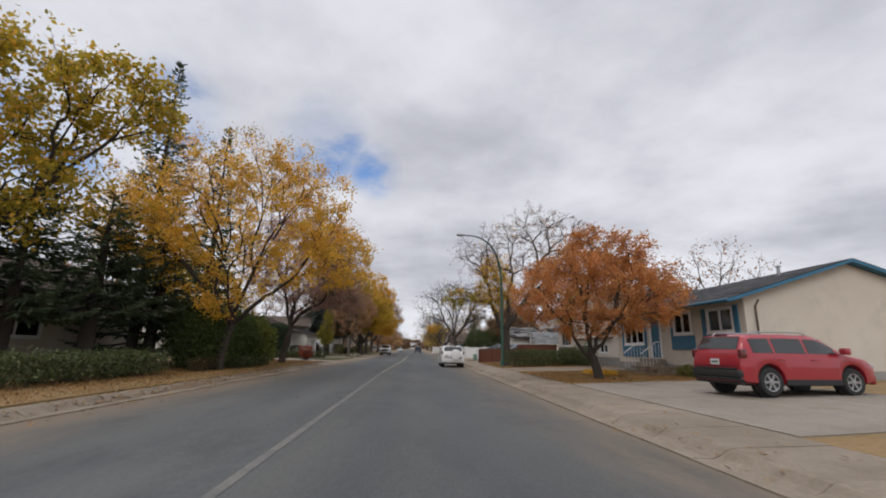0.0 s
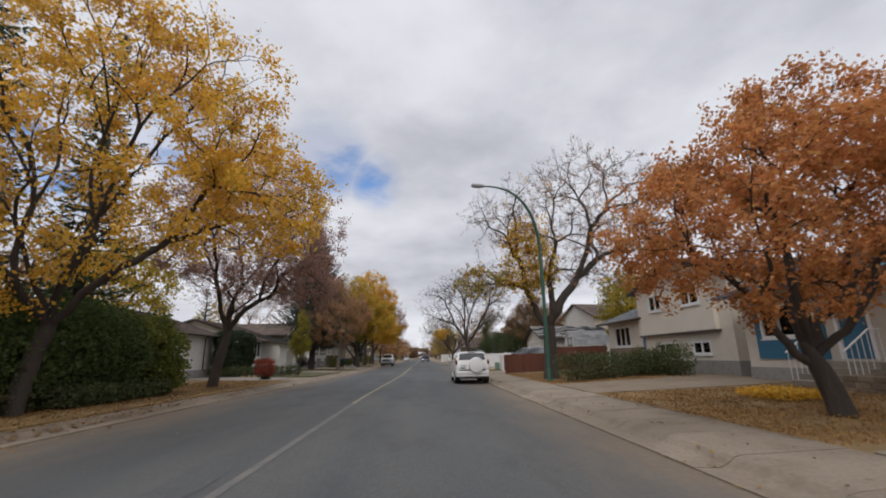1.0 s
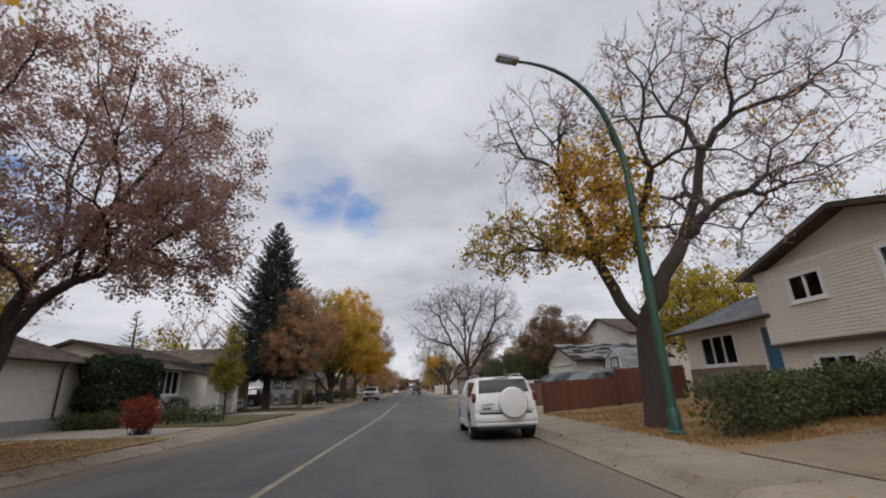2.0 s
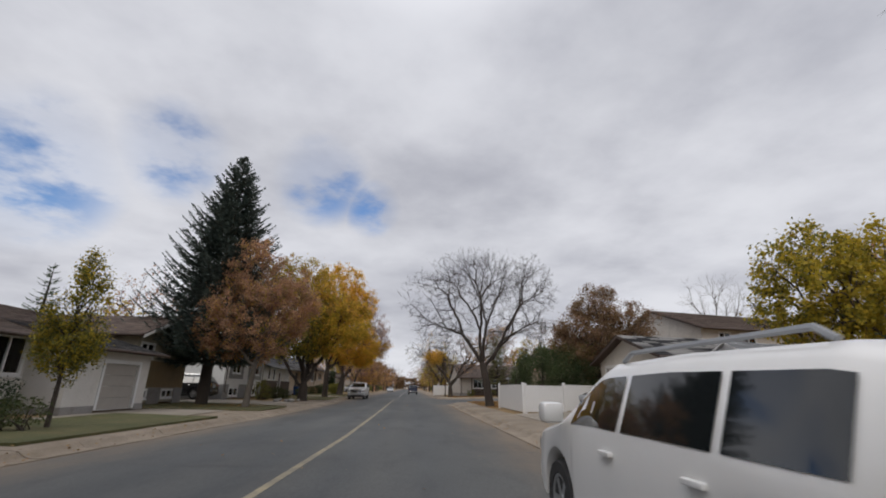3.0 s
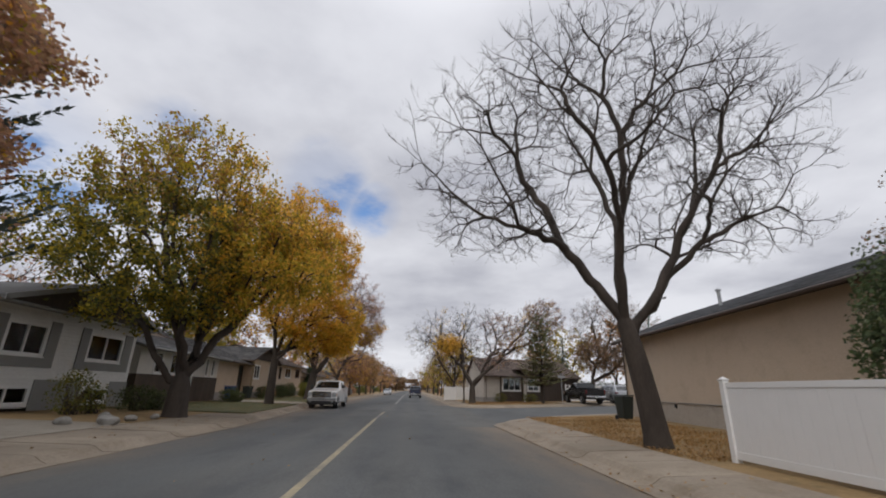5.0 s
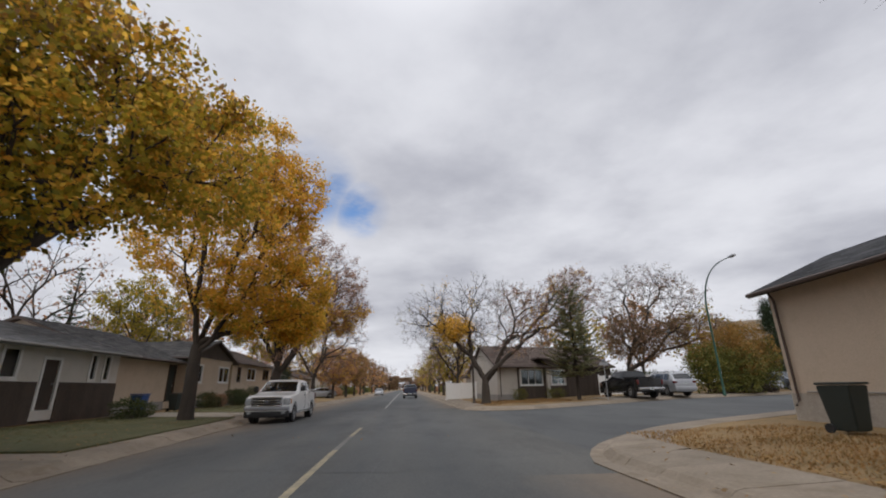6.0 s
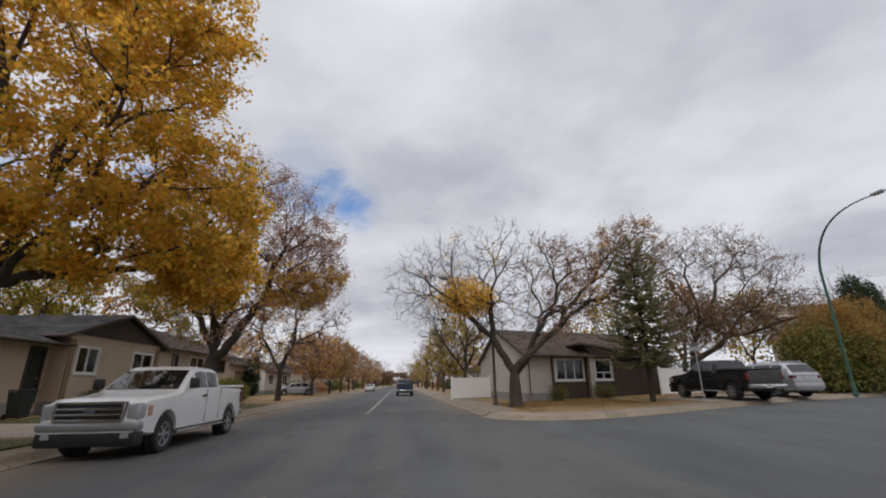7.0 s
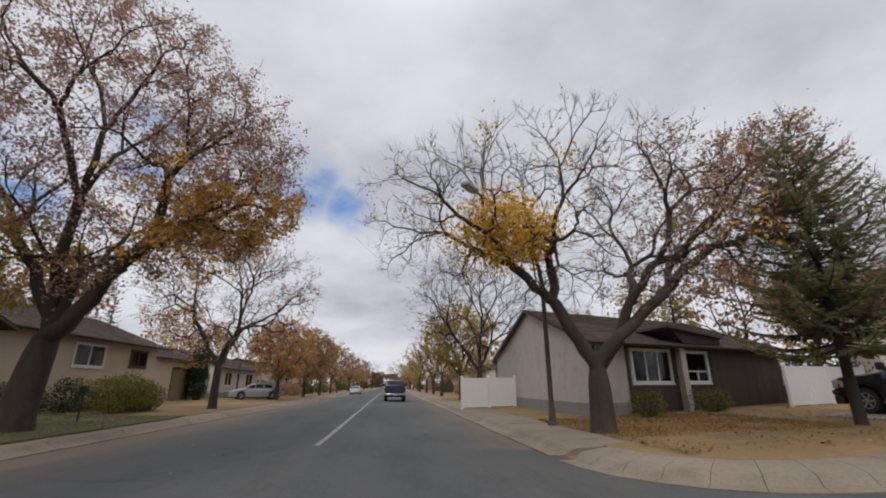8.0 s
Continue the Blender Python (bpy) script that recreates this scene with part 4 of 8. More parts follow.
# --- east side -------------------------------------------------------------
# the walls that face the road run along +y seen from the road: u = -y, v = +x
# cream bungalow with blue trim
bung, FB = house("bungalow", "cream stucco bungalow with blue painted trim and a grey shingle roof", (12.8, 27.6, 0.36), -90, 0, 11.1, 9.4, 3.28, 1.5, "u",
                 STUCCO_CREAM, SHINGLE, BLUE_TRIM, {"front": [
                     ("window", 0.9, 3.2, 1.5, 2.65, {"panes": 3, "curtain": 0.2}),
                     ("door", 3.9, 4.9, 0.75, 2.8, {"material": BLUE_TRIM, "label": "blue front door"}),
                     ("window", 6.2, 7.6, 1.95, 2.95, {"panes": 2, "curtain": 0.4}),
                     ("window", 8.8, 10.4, 1.95, 2.95, {"panes": 2, "curtain": 0.4}),
                     ],
                     "left": [("window", 3.0, 4.4, 1.6, 2.6, W2)]}, over=0.85)
GB = wall_frame(FB, (0, 0), (11.1, 0))
for s0, s1, z0, z1 in ((0.6, 3.5, 0.75, 1.42), (0.6, 0.84, 1.42, 2.8), (3.27, 3.5, 1.42, 2.8), (5.95, 7.8, 1.2, 1.85), (8.45, 10.75, 1.2, 1.85), (8.45, 8.72, 1.854, 3.0), (10.48, 10.75, 1.854, 3.0), (5.95, 6.12, 1.854, 3.0)):
    bm = bmesh.new()
    fbox(bm, GB, s0, s1, -0.05, -0.004, z0, z1)
    part("trim_panel", bm, BLUE_TRIM, bung, "blue painted panel below a window")
downpipe(bung, wall_frame(FB, (11.1, 0), (11.1, 9.4)), 0.4, 0.2, 3.1, BROWN_TRIM)
vent_pipe(bung, FB(9.0, 3.6, 4.5), 0.55)
# its front steps with a white railing
steps = thing("entrance_steps", (12.8, 23.3, 0.33), "concrete entrance steps with a white metal railing", "steps")
for i in range(4):
    bm = boxes((-0.42 - 0.3 * i, -0.1 if i == 0 else -0.42 - 0.3 * (i - 1) - 0.002, -1.0, 1.0, -0.1, 0.72 - 0.18 * i), bevel=0.012)
    part("step", bm, DRIVE, steps)
for y in (-0.96, 0.96):
    V, Q = [], []
    tube_data([(-0.15, y, 1.6), (-0.5, y, 1.6), (-1.35, y, 1.0)], [0.025] * 3, 6, V, Q)
    from_lists("handrail", V, Q, WHITE_TRIM, steps)
    for k in range(7):
        x = -0.2 - 0.18 * k
        top = 1.6 if x > -0.5 else 1.6 + (x + 0.5) * 0.705
        lowz = 0.72 - 0.18 * max(0, math.ceil((-x - 0.42) / 0.3))
        V, Q = [], []
        tube_data([(x, y, lowz), (x, y, top)], [0.011] * 2, 5, V, Q)
        from_lists("baluster", V, Q, WHITE_TRIM, steps)
planter = thing("stone_planter", (11.7, 21.35, 0.33), "low brown stone planter beside the bungalow's steps", "planter")
part("soil", boxes((-0.5, 0.5, -0.75, 0.75, -0.1, 0.36)), EARTH, planter, "dry brown soil")
for k in range(3):
    for i in range(4):
        y0 = -0.85 + 0.425 * i + (0.1 if k % 2 else 0)
        part("block", boxes((-0.62, -0.5, y0 + 0.006, min(0.85, y0 + 0.419), -0.06 + 0.16 * k, 0.095 + 0.16 * k), bevel=0.015), STONE_BROWN, planter)
    for i in range(3):
        for yy in (-0.85, 0.74):
            part("block", boxes((-0.5 + 0.36 * i, -0.146 + 0.36 * i, yy, yy + 0.11, -0.06 + 0.16 * k, 0.095 + 0.16 * k), bevel=0.015), STONE_BROWN, planter)

# split-level house with an overhanging upper floor
split, FS = house("split_level_house", "cream split-level house with lap siding and a brown roof", (13.55, 36.9, 0.40), -90, 0, 7.7, 9.5, 4.62, 1.18, "v",
                  SIDING, SHINGLE_BROWN, BROWN_TRIM, {"front": [
                      ("window", 1.35, 2.65, 3.30, 4.20, {"panes": 2, "curtain": 0.25}),
                      ("window", 4.50, 6.00, 3.30, 4.30, {"panes": 2, "curtain": 0.3}),
                      ("window", 1.35, 2.75, 0.95, 1.5, W2),
                      ("window", 4.6, 6.0, 0.9, 1.5, W2)]}, over=0.55, base=0.6, rake=0.6, siding=("front", "left", "right"))
GS = wall_frame(FS, (0, 0), (7.7, 0))
for s0, s1, z0, z1 in ((-0.05, 1.3, 2.0, 4.66), (2.7, 4.45, 2.0, 4.66), (6.05, 6.9, 2.0, 4.66), (1.3, 2.7, 2.0, 3.25), (1.3, 2.7, 4.25, 4.66), (4.45, 6.05, 2.0, 3.25), (4.45, 6.05, 4.35, 4.66)):
    bm = bmesh.new()
    fbox(bm, GS, s0, s1, -0.26, -0.03, z0, z1)
    part("overhang", bm, SIDING, split)
GJ = wall_frame(FS, (0, -0.26), (7.7, -0.26))
lap_siding(split, GJ, 6.9, 2.04, 4.6, [(1.35, 2.65, 3.30, 4.20), (4.50, 6.00, 3.30, 4.30)], SIDING, 0.115)
for s0, s1, z0, z1 in ((1.35, 2.65, 3.30, 4.20), (4.50, 6.00, 3.30, 4.30)):
    window(split, GJ, s0, s1, z0, z1, panes=2, curtain=0.2)
bm = bmesh.new()
fbox(bm, GS, -0.1, 6.95, -0.29, -0.03, 1.9, 1.997)
part("overhang_beam", bm, BROWN_TRIM, split)
vent_pipe(split, FS(3.3, 2.8, 5.75), 0.75)
vent_pipe(split, FS(3.0, 3.2, 5.75), 0.7)
vent_pipe(split, FS(5.9, 2.6, 5.15), 0.75, r=0.13)
vent_pipe(split, FS(2.4, 2.2, 5.45), 0.4, r=0.1)
# its lower wing
wing, FW = house("split_level_wing", "low cream wing of a split-level house with a hipped grey roof", (13.95, 43.05, 0.40), -90, 0, 6.05, 8.0, 3.22, 1.5, "u",
                 SIDING, SHINGLE, BROWN_TRIM, {"front": [
                     ("window", 1.15, 3.45, 1.45, 2.76, {"panes": 3, "curtain": 0.12}),
                     ("door", 4.95, 5.85, 0.75, 2.80, {"material": BLUE_TRIM, "label": "blue front door"})]}, over=0.7, base=1.35, found=STONE_BROWN)

# garage with a tiled roof and its house
garage, FG = house("garage", "pale stucco double garage with a dark shingled gable roof", (11.25, 57.9, 0.42), -90, 8, 6.5, 7.0, 2.5, 1.1, "v",
                   STUCCO_CREAM, SHINGLE_MIX, BROWN_TRIM, {"front": [("garage", 0.75, 5.6, 0.02, 2.2, {"material": STUCCO_WHITE, "casing": STUCCO_WHITE})]}, over=0.5, base=0.2, rake=0.45, tiles=0.36)
big, FBG = house("two_storey_house", "two-storey stucco house with a brown shingle roof", (20.4, 61.6, 0.55), 12, 95, 12.0, 10.5, 5.2, 1.9, "u",
                 STUCCO_GREY, SHINGLE_BROWN, BROWN_TRIM, {"front": [
                     ("window", 1.5, 2.6, 4.2, 4.95, W2), ("window", 3.5, 4.9, 4.2, 4.95, W2), ("window", 8.0, 9.6, 1.2, 2.6, W2)],
                     "left": [("window", 3.0, 4.6, 1.2, 2.6, W2)]}, over=0.5)
# white gambrel shed behind the brown fence: its end wall faces the road
FSH = Frame(13.3, 51.2, 0.45, -90, 12)
shed = thing("garden_shed", (13.3, 51.2, 0.45), "white gambrel garden shed with a brown-framed window", "shed")
gam = [(0.0, 0.0), (2.4, 0.0), (2.4, 1.75), (2.05, 2.5), (1.2, 2.9), (0.35, 2.5), (0.0, 1.75)]
bm = bmesh.new()
prism(bm, [FSH(u, 0, z) for u, z in gam], FSH(0, 0.12, 0) - FSH(0, 0, 0))
part("end_wall", bm, SIDING_WHITE, shed)
bm = bmesh.new()
prism(bm, [FSH(u, 3.3, z) for u, z in gam], FSH(0, 0.12, 0) - FSH(0, 0, 0))
part("end_wall", bm, SIDING_WHITE, shed)
for u in (0.0, 2.28):
    bm = bmesh.new()
    fbox(bm, FSH, u, u + 0.12, 0.125, 3.295, 0.0, 1.7)
    part("side_wall", bm, SIDING_WHITE, shed)
edge = [(-0.10, 1.66), (0.31, 2.58), (1.2, 3.0), (2.09, 2.58), (2.50, 1.66)]
for (ua, za), (ub, zb) in zip(edge, edge[1:]):
    lo, hi = ((ua, za), (ub, zb)) if za < zb else ((ub, zb), (ua, za))
    P = [FSH(lo[0], -0.15, lo[1]), FSH(lo[0], 3.6, lo[1]), FSH(hi[0], 3.6, hi[1]), FSH(hi[0], -0.15, hi[1])]
    bm = bmesh.new()
    slab_under(bm, P, 0.07)
    rf = part("roof", bm, WHITE_TRIM, shed)
    bm = bmesh.new()
    roof_slope(bm, [p + Vector((0, 0, 0.008)) for p in P], 5)
    part("shingles", bm, SHINGLE, rf)
GSH = wall_frame(FSH, (0, 0), (2.4, 0))
bm = bmesh.new()
for u0, u1, w0, w1 in ((0.62, 1.78, 2.32, 2.41), (0.62, 1.78, 1.68, 1.77), (0.62, 0.71, 1.77, 2.32), (1.69, 1.78, 1.77, 2.32)):
    fbox(bm, GSH, u0, u1, -0.05, -0.004, w0, w1)
w = part("window", bm, BROWN_TRIM, shed, "brown-framed small window")
bm = bmesh.new()
fbox(bm, GSH, 0.712, 1.688, -0.012, -0.004, 1.772, 2.318)
part("pane", bm, CURTAIN, w)
# long stucco house behind the white fence
long_h, FL = house("long_bungalow", "beige stucco bungalow with a low grey roof", (11.3, 77.4, 0.38), -94, 16, 15.5, 9.0, 3.72, 1.62, "u",
                   STUCCO_PEACH, SHINGLE, BROWN_TRIM, {"left": [("window", 2.0, 3.6, 1.4, 2.5, W2), ("window", 5.5, 7.0, 1.4, 2.5, W2)]}, over=0.55, base=0.68, found=FOUNDATION_PALE)
GL = wall_frame(FL, (0, 0), (15.5, 0))
downpipe(long_h, GL, 0.25, 0.3, 3.6, BROWN_TRIM)
V, Q = [], []
tube_data([GL(0.6, -0.06, 0.72), GL(8.0, -0.06, 0.70), GL(15.0, -0.06, 0.72)], [0.018] * 3, 6, V, Q)
from_lists("conduit", V, Q, GREY_TRIM, long_h, "thin grey conduit along the foundation")
for u in (3.2, 5.0):
    bm = bmesh.new()
    fbox(bm, GL, u, u + 0.1, -0.12, -0.036, 0.5, 0.66)
    part("wall_tap", bm, BLACK_TRIM, long_h)
for a, b, hh in ((6.6, 2.2, 1.0), (7.8, 2.8, 0.45), (5.6, 3.4, 0.5)):
    vent_pipe(long_h, FL(a, b, 4.4), hh)
# house on the far corner, its front to the side street
corner, FC = house("corner_house", "grey-beige stucco corner house with dark wood front and brown roof", (7.75, 103.2, 0.34), 19, 91.5, 13.0, 13.6, 2.75, 2.2, "u",
                   STUCCO_GREY, SHINGLE_BROWN, BROWN_TRIM, {"front": [
                       ("window", 2.42, 4.76, 1.15, 2.5, {"panes": 3, "curtain": 0.0}),
                       ("window", 5.75, 7.25, 1.16, 2.48, {"panes": 2, "rail": True})],
                       "left": []}, over=0.6, base=0.4, rake=0.25)
GC = wall_frame(FC, (0, 0), (13.0, 0))
for i in range(62):
    s = 2.06 + i * 0.185
    if 2.27 < s + 0.09 < 4.91 or 5.60 < s + 0.09 < 7.40:
        spans = ((0.0, 1.05), (2.56, 2.72))
    else:
        spans = ((0.0, 2.72),)
    if s > 12.9:
        break
    for z0, z1 in spans:
        bm = bmesh.new()
        fbox(bm, GC, s, s + 0.175, -0.062, -0.036 if z0 < 0.4 else -0.004, z0, z1)
        part("cladding_board", bm, DARK_WOOD, corner)
downpipe(corner, GC, 0.3, 0.2, 2.7, BROWN_TRIM)
bm = bmesh.new()
fbox(bm, GC, 5.08, 5.40, -0.45, -0.064, -0.1, 2.7)
part("pillar", bm, STUCCO_GREY, corner)
# a slanting canopy roof laid over the eave, dark beneath
bm = bmesh.new()
prism(bm, [GC(4.2, -0.78, 3.44), GC(7.9, -0.78, 3.06), GC(7.9, -0.78, 3.16), GC(4.2, -0.78, 3.54)], GC(0, 1.7, 0) - GC(0, -0.78, 0))
part("canopy_roof", bm, SHINGLE_BROWN, corner)
bm = bmesh.new()
prism(bm, [GC(4.2, -0.81, 3.42), GC(7.9, -0.81, 3.04), GC(7.9, -0.81, 3.14), GC(4.2, -0.81, 3.52)], GC(0, -0.785, 0) - GC(0, -0.81, 0))
part("canopy_fascia", bm, BROWN_TRIM, corner)
bm = bmesh.new()
prism(bm, [GC(5.3, -0.55, 2.80), GC(7.8, -0.55, 2.80), GC(7.8, -0.55, 3.06), GC(4.6, -0.55, 3.38)], GC(0, 1.2, 0) - GC(0, -0.55, 0))
part("canopy_infill", bm, DARK_WOOD, corner)
# far houses up the side street
far1, FF1 = house("apartment_house", "far two-storey house with white balconies and beige walls", (42.5, 120.5, 0.5), -35, 55, 10.4, 10.0, 7.6, 1.5, "u",
                  STUCCO_GREY, SHINGLE_TAN, WHITE_TRIM, {"front": [("window", 1.5, 3.5, 3.9, 5.3, W2), ("window", 5.0, 7.0, 3.9, 5.3, W2), ("window", 1.5, 3.5, 1.0, 2.4, W2), ("window", 7.9, 9.9, 4.2, 5.9, W2), ("window", 7.9, 9.9, 1.2, 2.7, W2)]}, over=0.6)
GA = wall_frame(FF1, (0, 0), (10.4, 0))
for z in (0.9, 3.7):
    bm = bmesh.new()
    fbox(bm, GA, 7.2, 10.3, -1.3, -0.05, z - 0.16, z)
    balcony = part("balcony", bm, WHITE_TRIM, far1, "pale balcony with a white rail")
    for u0, u1, w0, w1 in ((7.2, 10.3, 0.95, 1.05), (7.2, 10.3, 0.50, 0.56), (7.2, 7.32, 0.0, 0.948), (10.18, 10.3, 0.0, 0.948)):
        bm = bmesh.new()
        fbox(bm, GA, u0, u1, -1.3, -1.22, z + w0 + 0.002, z + w1)
        part("rail", bm, WHITE_TRIM, balcony)
bm = bmesh.new()
fbox(bm, GA, 10.32, 10.62, -1.35, -1.05, -0.4, 7.3)
part("post", bm, WHITE_TRIM, far1)
house("grey_house", "far grey two-storey house with a dark gable roof", (56.9, 124.0, 0.5), -50, 40, 8.8, 10.0, 7.5, 1.25, "v",
                  GREY_SIDING, SHINGLE_DARK, BROWN_TRIM, {"front": [("window", 6.0, 7.6, 4.4, 5.6, W2)]}, over=0.5, base=2.6, found=STUCCO_WHITE)

# --- west side: u = +y, v = -x ---------------------------------------------
house("shaded_house", "low tan house behind tall spruces", (-17.5, 8.0, 0.4), 90, 180, 20.5, 9.0, 3.5, 2.0, "u",
               STUCCO_CREAM, SHINGLE_BROWN, BROWN_TRIM, {"front": [("window", 3.0, 5.5, 1.2, 2.5, W2), ("door", 7.5, 8.4, 0.45, 2.5, {"material": DARK_WOOD}), ("window", 10.5, 13.0, 1.2, 2.5, W2)]}, over=0.9)
h1, F1 = house("white_bungalow", "white stucco bungalow with a brown shingle roof", (-15.2, 35.4, 0.40), 90, 180, 7.85, 9.0, 2.8, 1.5, "u",
               STUCCO_WHITE, SHINGLE_BROWN, BROWN_TRIM, {"front": []}, over=0.6)
downpipe(h1, wall_frame(F1, (0, 0), (7.85, 0)), 6.55, 0.3, 2.7, BROWN_TRIM)
house("picture_window_bungalow", "white stucco bungalow front with a picture window and brown shingle roof", (-14.2, 47.2, 0.40), 90, 180, 7.6, 9.0, 2.72, 1.5, "u",
                 STUCCO_WHITE, SHINGLE_BROWN, BROWN_TRIM, {"front": [("window", 0.5, 2.6, 1.25, 2.6, {"panes": 3, "curtain": 0.2})]}, over=0.7)
house("attached_garage", "white stucco garage with a dark shingled roof and grey door", (-12.6, 50.0, 0.34), 90, 180, 5.0, 7.0, 2.42, 0.95, "u",
               STUCCO_WHITE, SHINGLE_DARK, BROWN_TRIM, {"front": [("garage", 1.85, 4.2, 0.02, 1.9, {"material": DOOR_GREY})]}, over=0.6, base=0.2)
# its upper wall colour already holds the shade of the spruce
h2, F2b = house("bilevel_house", "bi-level house with cream upper wall, tan siding and brown gable roof", (-14.6, 57.0, 0.42), 90, 180, 5.5, 10.0, 3.62, 1.1, "v",
                STUCCO_CREAM_SHADED, SHINGLE_BROWN, BROWN_TRIM, {"front": [("window", 0.35, 1.6, 2.35, 3.15, W2), ("window", 3.2, 4.4, 0.22, 0.68, {"panes": 2}), ("window", 0.9, 1.7, 0.22, 0.68, {"panes": 2})]}, over=0.65, base=0.78, found=FOUNDATION, rake=0.6)
lap_siding(h2, wall_frame(F2b, (0, 0), (5.5, 0)), 5.5, 0.80, 2.24, [], SIDING_TAN, 0.13)
bm = bmesh.new()
prism(bm, [F2b(-0.65, -0.62, 3.30), F2b(2.75, -0.62, 4.66), F2b(2.75, -0.62, 4.82), F2b(-0.65, -0.62, 3.46)], F2b(0, -0.03, 0) - F2b(0, 0, 0))
bmesh.ops.recalc_face_normals(bm, faces=bm.faces)
part("bargeboard", bm, WHITE_TRIM, h2, "pale painted bargeboard")
h3, F3 = house("white_bilevel_house", "white and grey bi-level house with paired windows", (-14.8, 69.3, 0.42), 90, 180, 8.9, 10.0, 3.7, 1.3, "u",
               SIDING_WHITE, SHINGLE_DARK, GREY_TRIM, {"front": [
                   ("window", 1.4, 3.2, 1.95, 3.1, {"panes": 2, "curtain": 0.2}), ("window", 5.6, 7.9, 1.95, 3.1, {"panes": 2, "curtain": 0.2}),
                   ("window", 1.2, 3.1, 0.15, 0.78, {"panes": 2}), ("window", 5.9, 7.5, 0.15, 0.72, {"panes": 2})]}, over=0.7, base=1.05, siding=("front",), found=GREY_TRIM)
G3 = wall_frame(F3, (0, 0), (8.9, 0))
for s0, s1 in ((0.8, 1.32), (3.28, 3.8), (5.0, 5.52), (7.98, 8.6)):
    bm = bmesh.new()
    fbox(bm, G3, s0, s1, -0.06, -0.03, 1.5, 3.3)
    part("trim_panel", bm, GREY_TRIM, h3, "grey painted panel beside a window")
for s0, s1, z0, z1 in ((1.32, 3.28, 1.5, 1.88), (5.52, 7.98, 1.5, 1.88)):
    bm = bmesh.new()
    fbox(bm, G3, s0, s1, -0.06, -0.03, z0, z1)
    part("trim_panel", bm, GREY_TRIM, h3, "grey painted panel below a window")
# the dark front gable over its windows
back = F3(0, 4.6, 0) - F3(0, 0, 0)
bm = bmesh.new()
prism(bm, [F3(0.5, -0.62, 3.74), F3(9.0, -0.62, 3.74), F3(4.7, -0.62, 5.0)], back)
part("gable_cladding", bm, DARK_WOOD, h3, "dark timber gable")
for a, b in (((0.0, 3.66), (4.7, 5.06)), ((9.5, 3.66), (4.7, 5.06))):
    bm = bmesh.new()
    prism(bm, [F3(a[0], -0.85, a[1]), F3(b[0], -0.85, b[1]), F3(b[0], -0.85, b[1] + 0.13), F3(a[0], -0.85, a[1] + 0.13)], back)
    bmesh.ops.recalc_face_normals(bm, faces=bm.faces)
    part("gable_roof", bm, SHINGLE_DARK, h3)
    bm = bmesh.new()
    prism(bm, [F3(a[0], -0.88, a[1] - 0.05), F3(b[0], -0.88, b[1] - 0.05), F3(b[0], -0.88, b[1] + 0.15), F3(a[0], -0.88, a[1] + 0.15)], F3(0, 0.028, 0) - F3(0, 0, 0))
    bmesh.ops.recalc_face_normals(bm, faces=bm.faces)
    part("bargeboard", bm, GREY_TRIM, h3)
downpipe(h3, G3, 0.2, 0.3, 3.6, BROWN_TRIM)
# its wing, set back behind the drive
house("white_set_back_wing", "white siding wing of a bi-level house behind a drive", (-20.3, 62.9, 0.46), 90, 180, 6.2, 5.0, 3.7, 1.0, "u",
                 SIDING_WHITE, SHINGLE_DARK, GREY_TRIM, {"front": [("door", 0.6, 1.5, 0.42, 2.5, {"material": DARK_WOOD})]}, over=0.6, base=0.5, siding=("front",))
house("pale_bungalow", "pale stucco bungalow with dark lower cladding and a low roof", (-15.0, 79.2, 0.42), 90, 180, 10.0, 9.0, 2.95, 1.3, "u",
               STUCCO_WHITE, SHINGLE, GREY_TRIM, {"front": [("window", 1.5, 2.3, 1.6, 2.75, {"panes": 1}), ("window", 3.2, 4.0, 1.6, 2.75, {"panes": 1}), ("door", 5.2, 6.1, 0.4, 2.45, {"material": DARK_WOOD}), ("window", 7.9, 8.35, 1.6, 2.8, {"panes": 1}), ("window", 8.85, 9.3, 1.6, 2.8, {"panes": 1})]}, over=0.8, base=1.5, found=DARK_WOOD)
house("peach_bungalow", "peach stucco bungalow with a dark gabled roof", (-16.2, 89.7, 0.42), 90, 180, 7.9, 9.0, 3.12, 1.75, "u",
               STUCCO_PEACH, SHINGLE_DARK, BROWN_TRIM, {"front": [("door", 6.85, 7.72, 0.42, 2.75, {"material": BIN_DARK, "label": "dark front door", "trim": BROWN_TRIM})]}, over=0.8)
h5b, F5b = house("gabled_peach_bungalow", "peach stucco front with a dark timber gable and paired windows", (-15.4, 97.6, 0.42), 90, 180, 7.7, 9.0, 3.42, 1.3, "v",
                 STUCCO_PEACH, SHINGLE_DARK, BROWN_TRIM, {"front": [("window", 0.62, 2.12, 1.68, 2.92, {"panes": 2, "curtain": 0.2}), ("window", 5.05, 7.05, 1.72, 2.92, {"panes": 2, "curtain": 0.2})]}, over=0.7)
for s0, s1 in ((0.04, 0.36), (7.34, 7.66)):
    bm = bmesh.new()
    fbox(bm, wall_frame(F5b, (0, 0), (7.7, 0)), s0, s1, -0.06, -0.004, 0.46, 3.2)
    part("timber_panel", bm, SIDING_TAN, h5b, "orange-brown timber panel")
bm = bmesh.new()
prism(bm, [F5b(0.2, -0.03, 3.47), F5b(7.5, -0.03, 3.47), F5b(3.85, -0.03, 4.66)], F5b(0, -0.05, 0) - F5b(0, 0, 0))
part("gable_cladding", bm, DARK_WOOD, h5b, "dark timber gable")
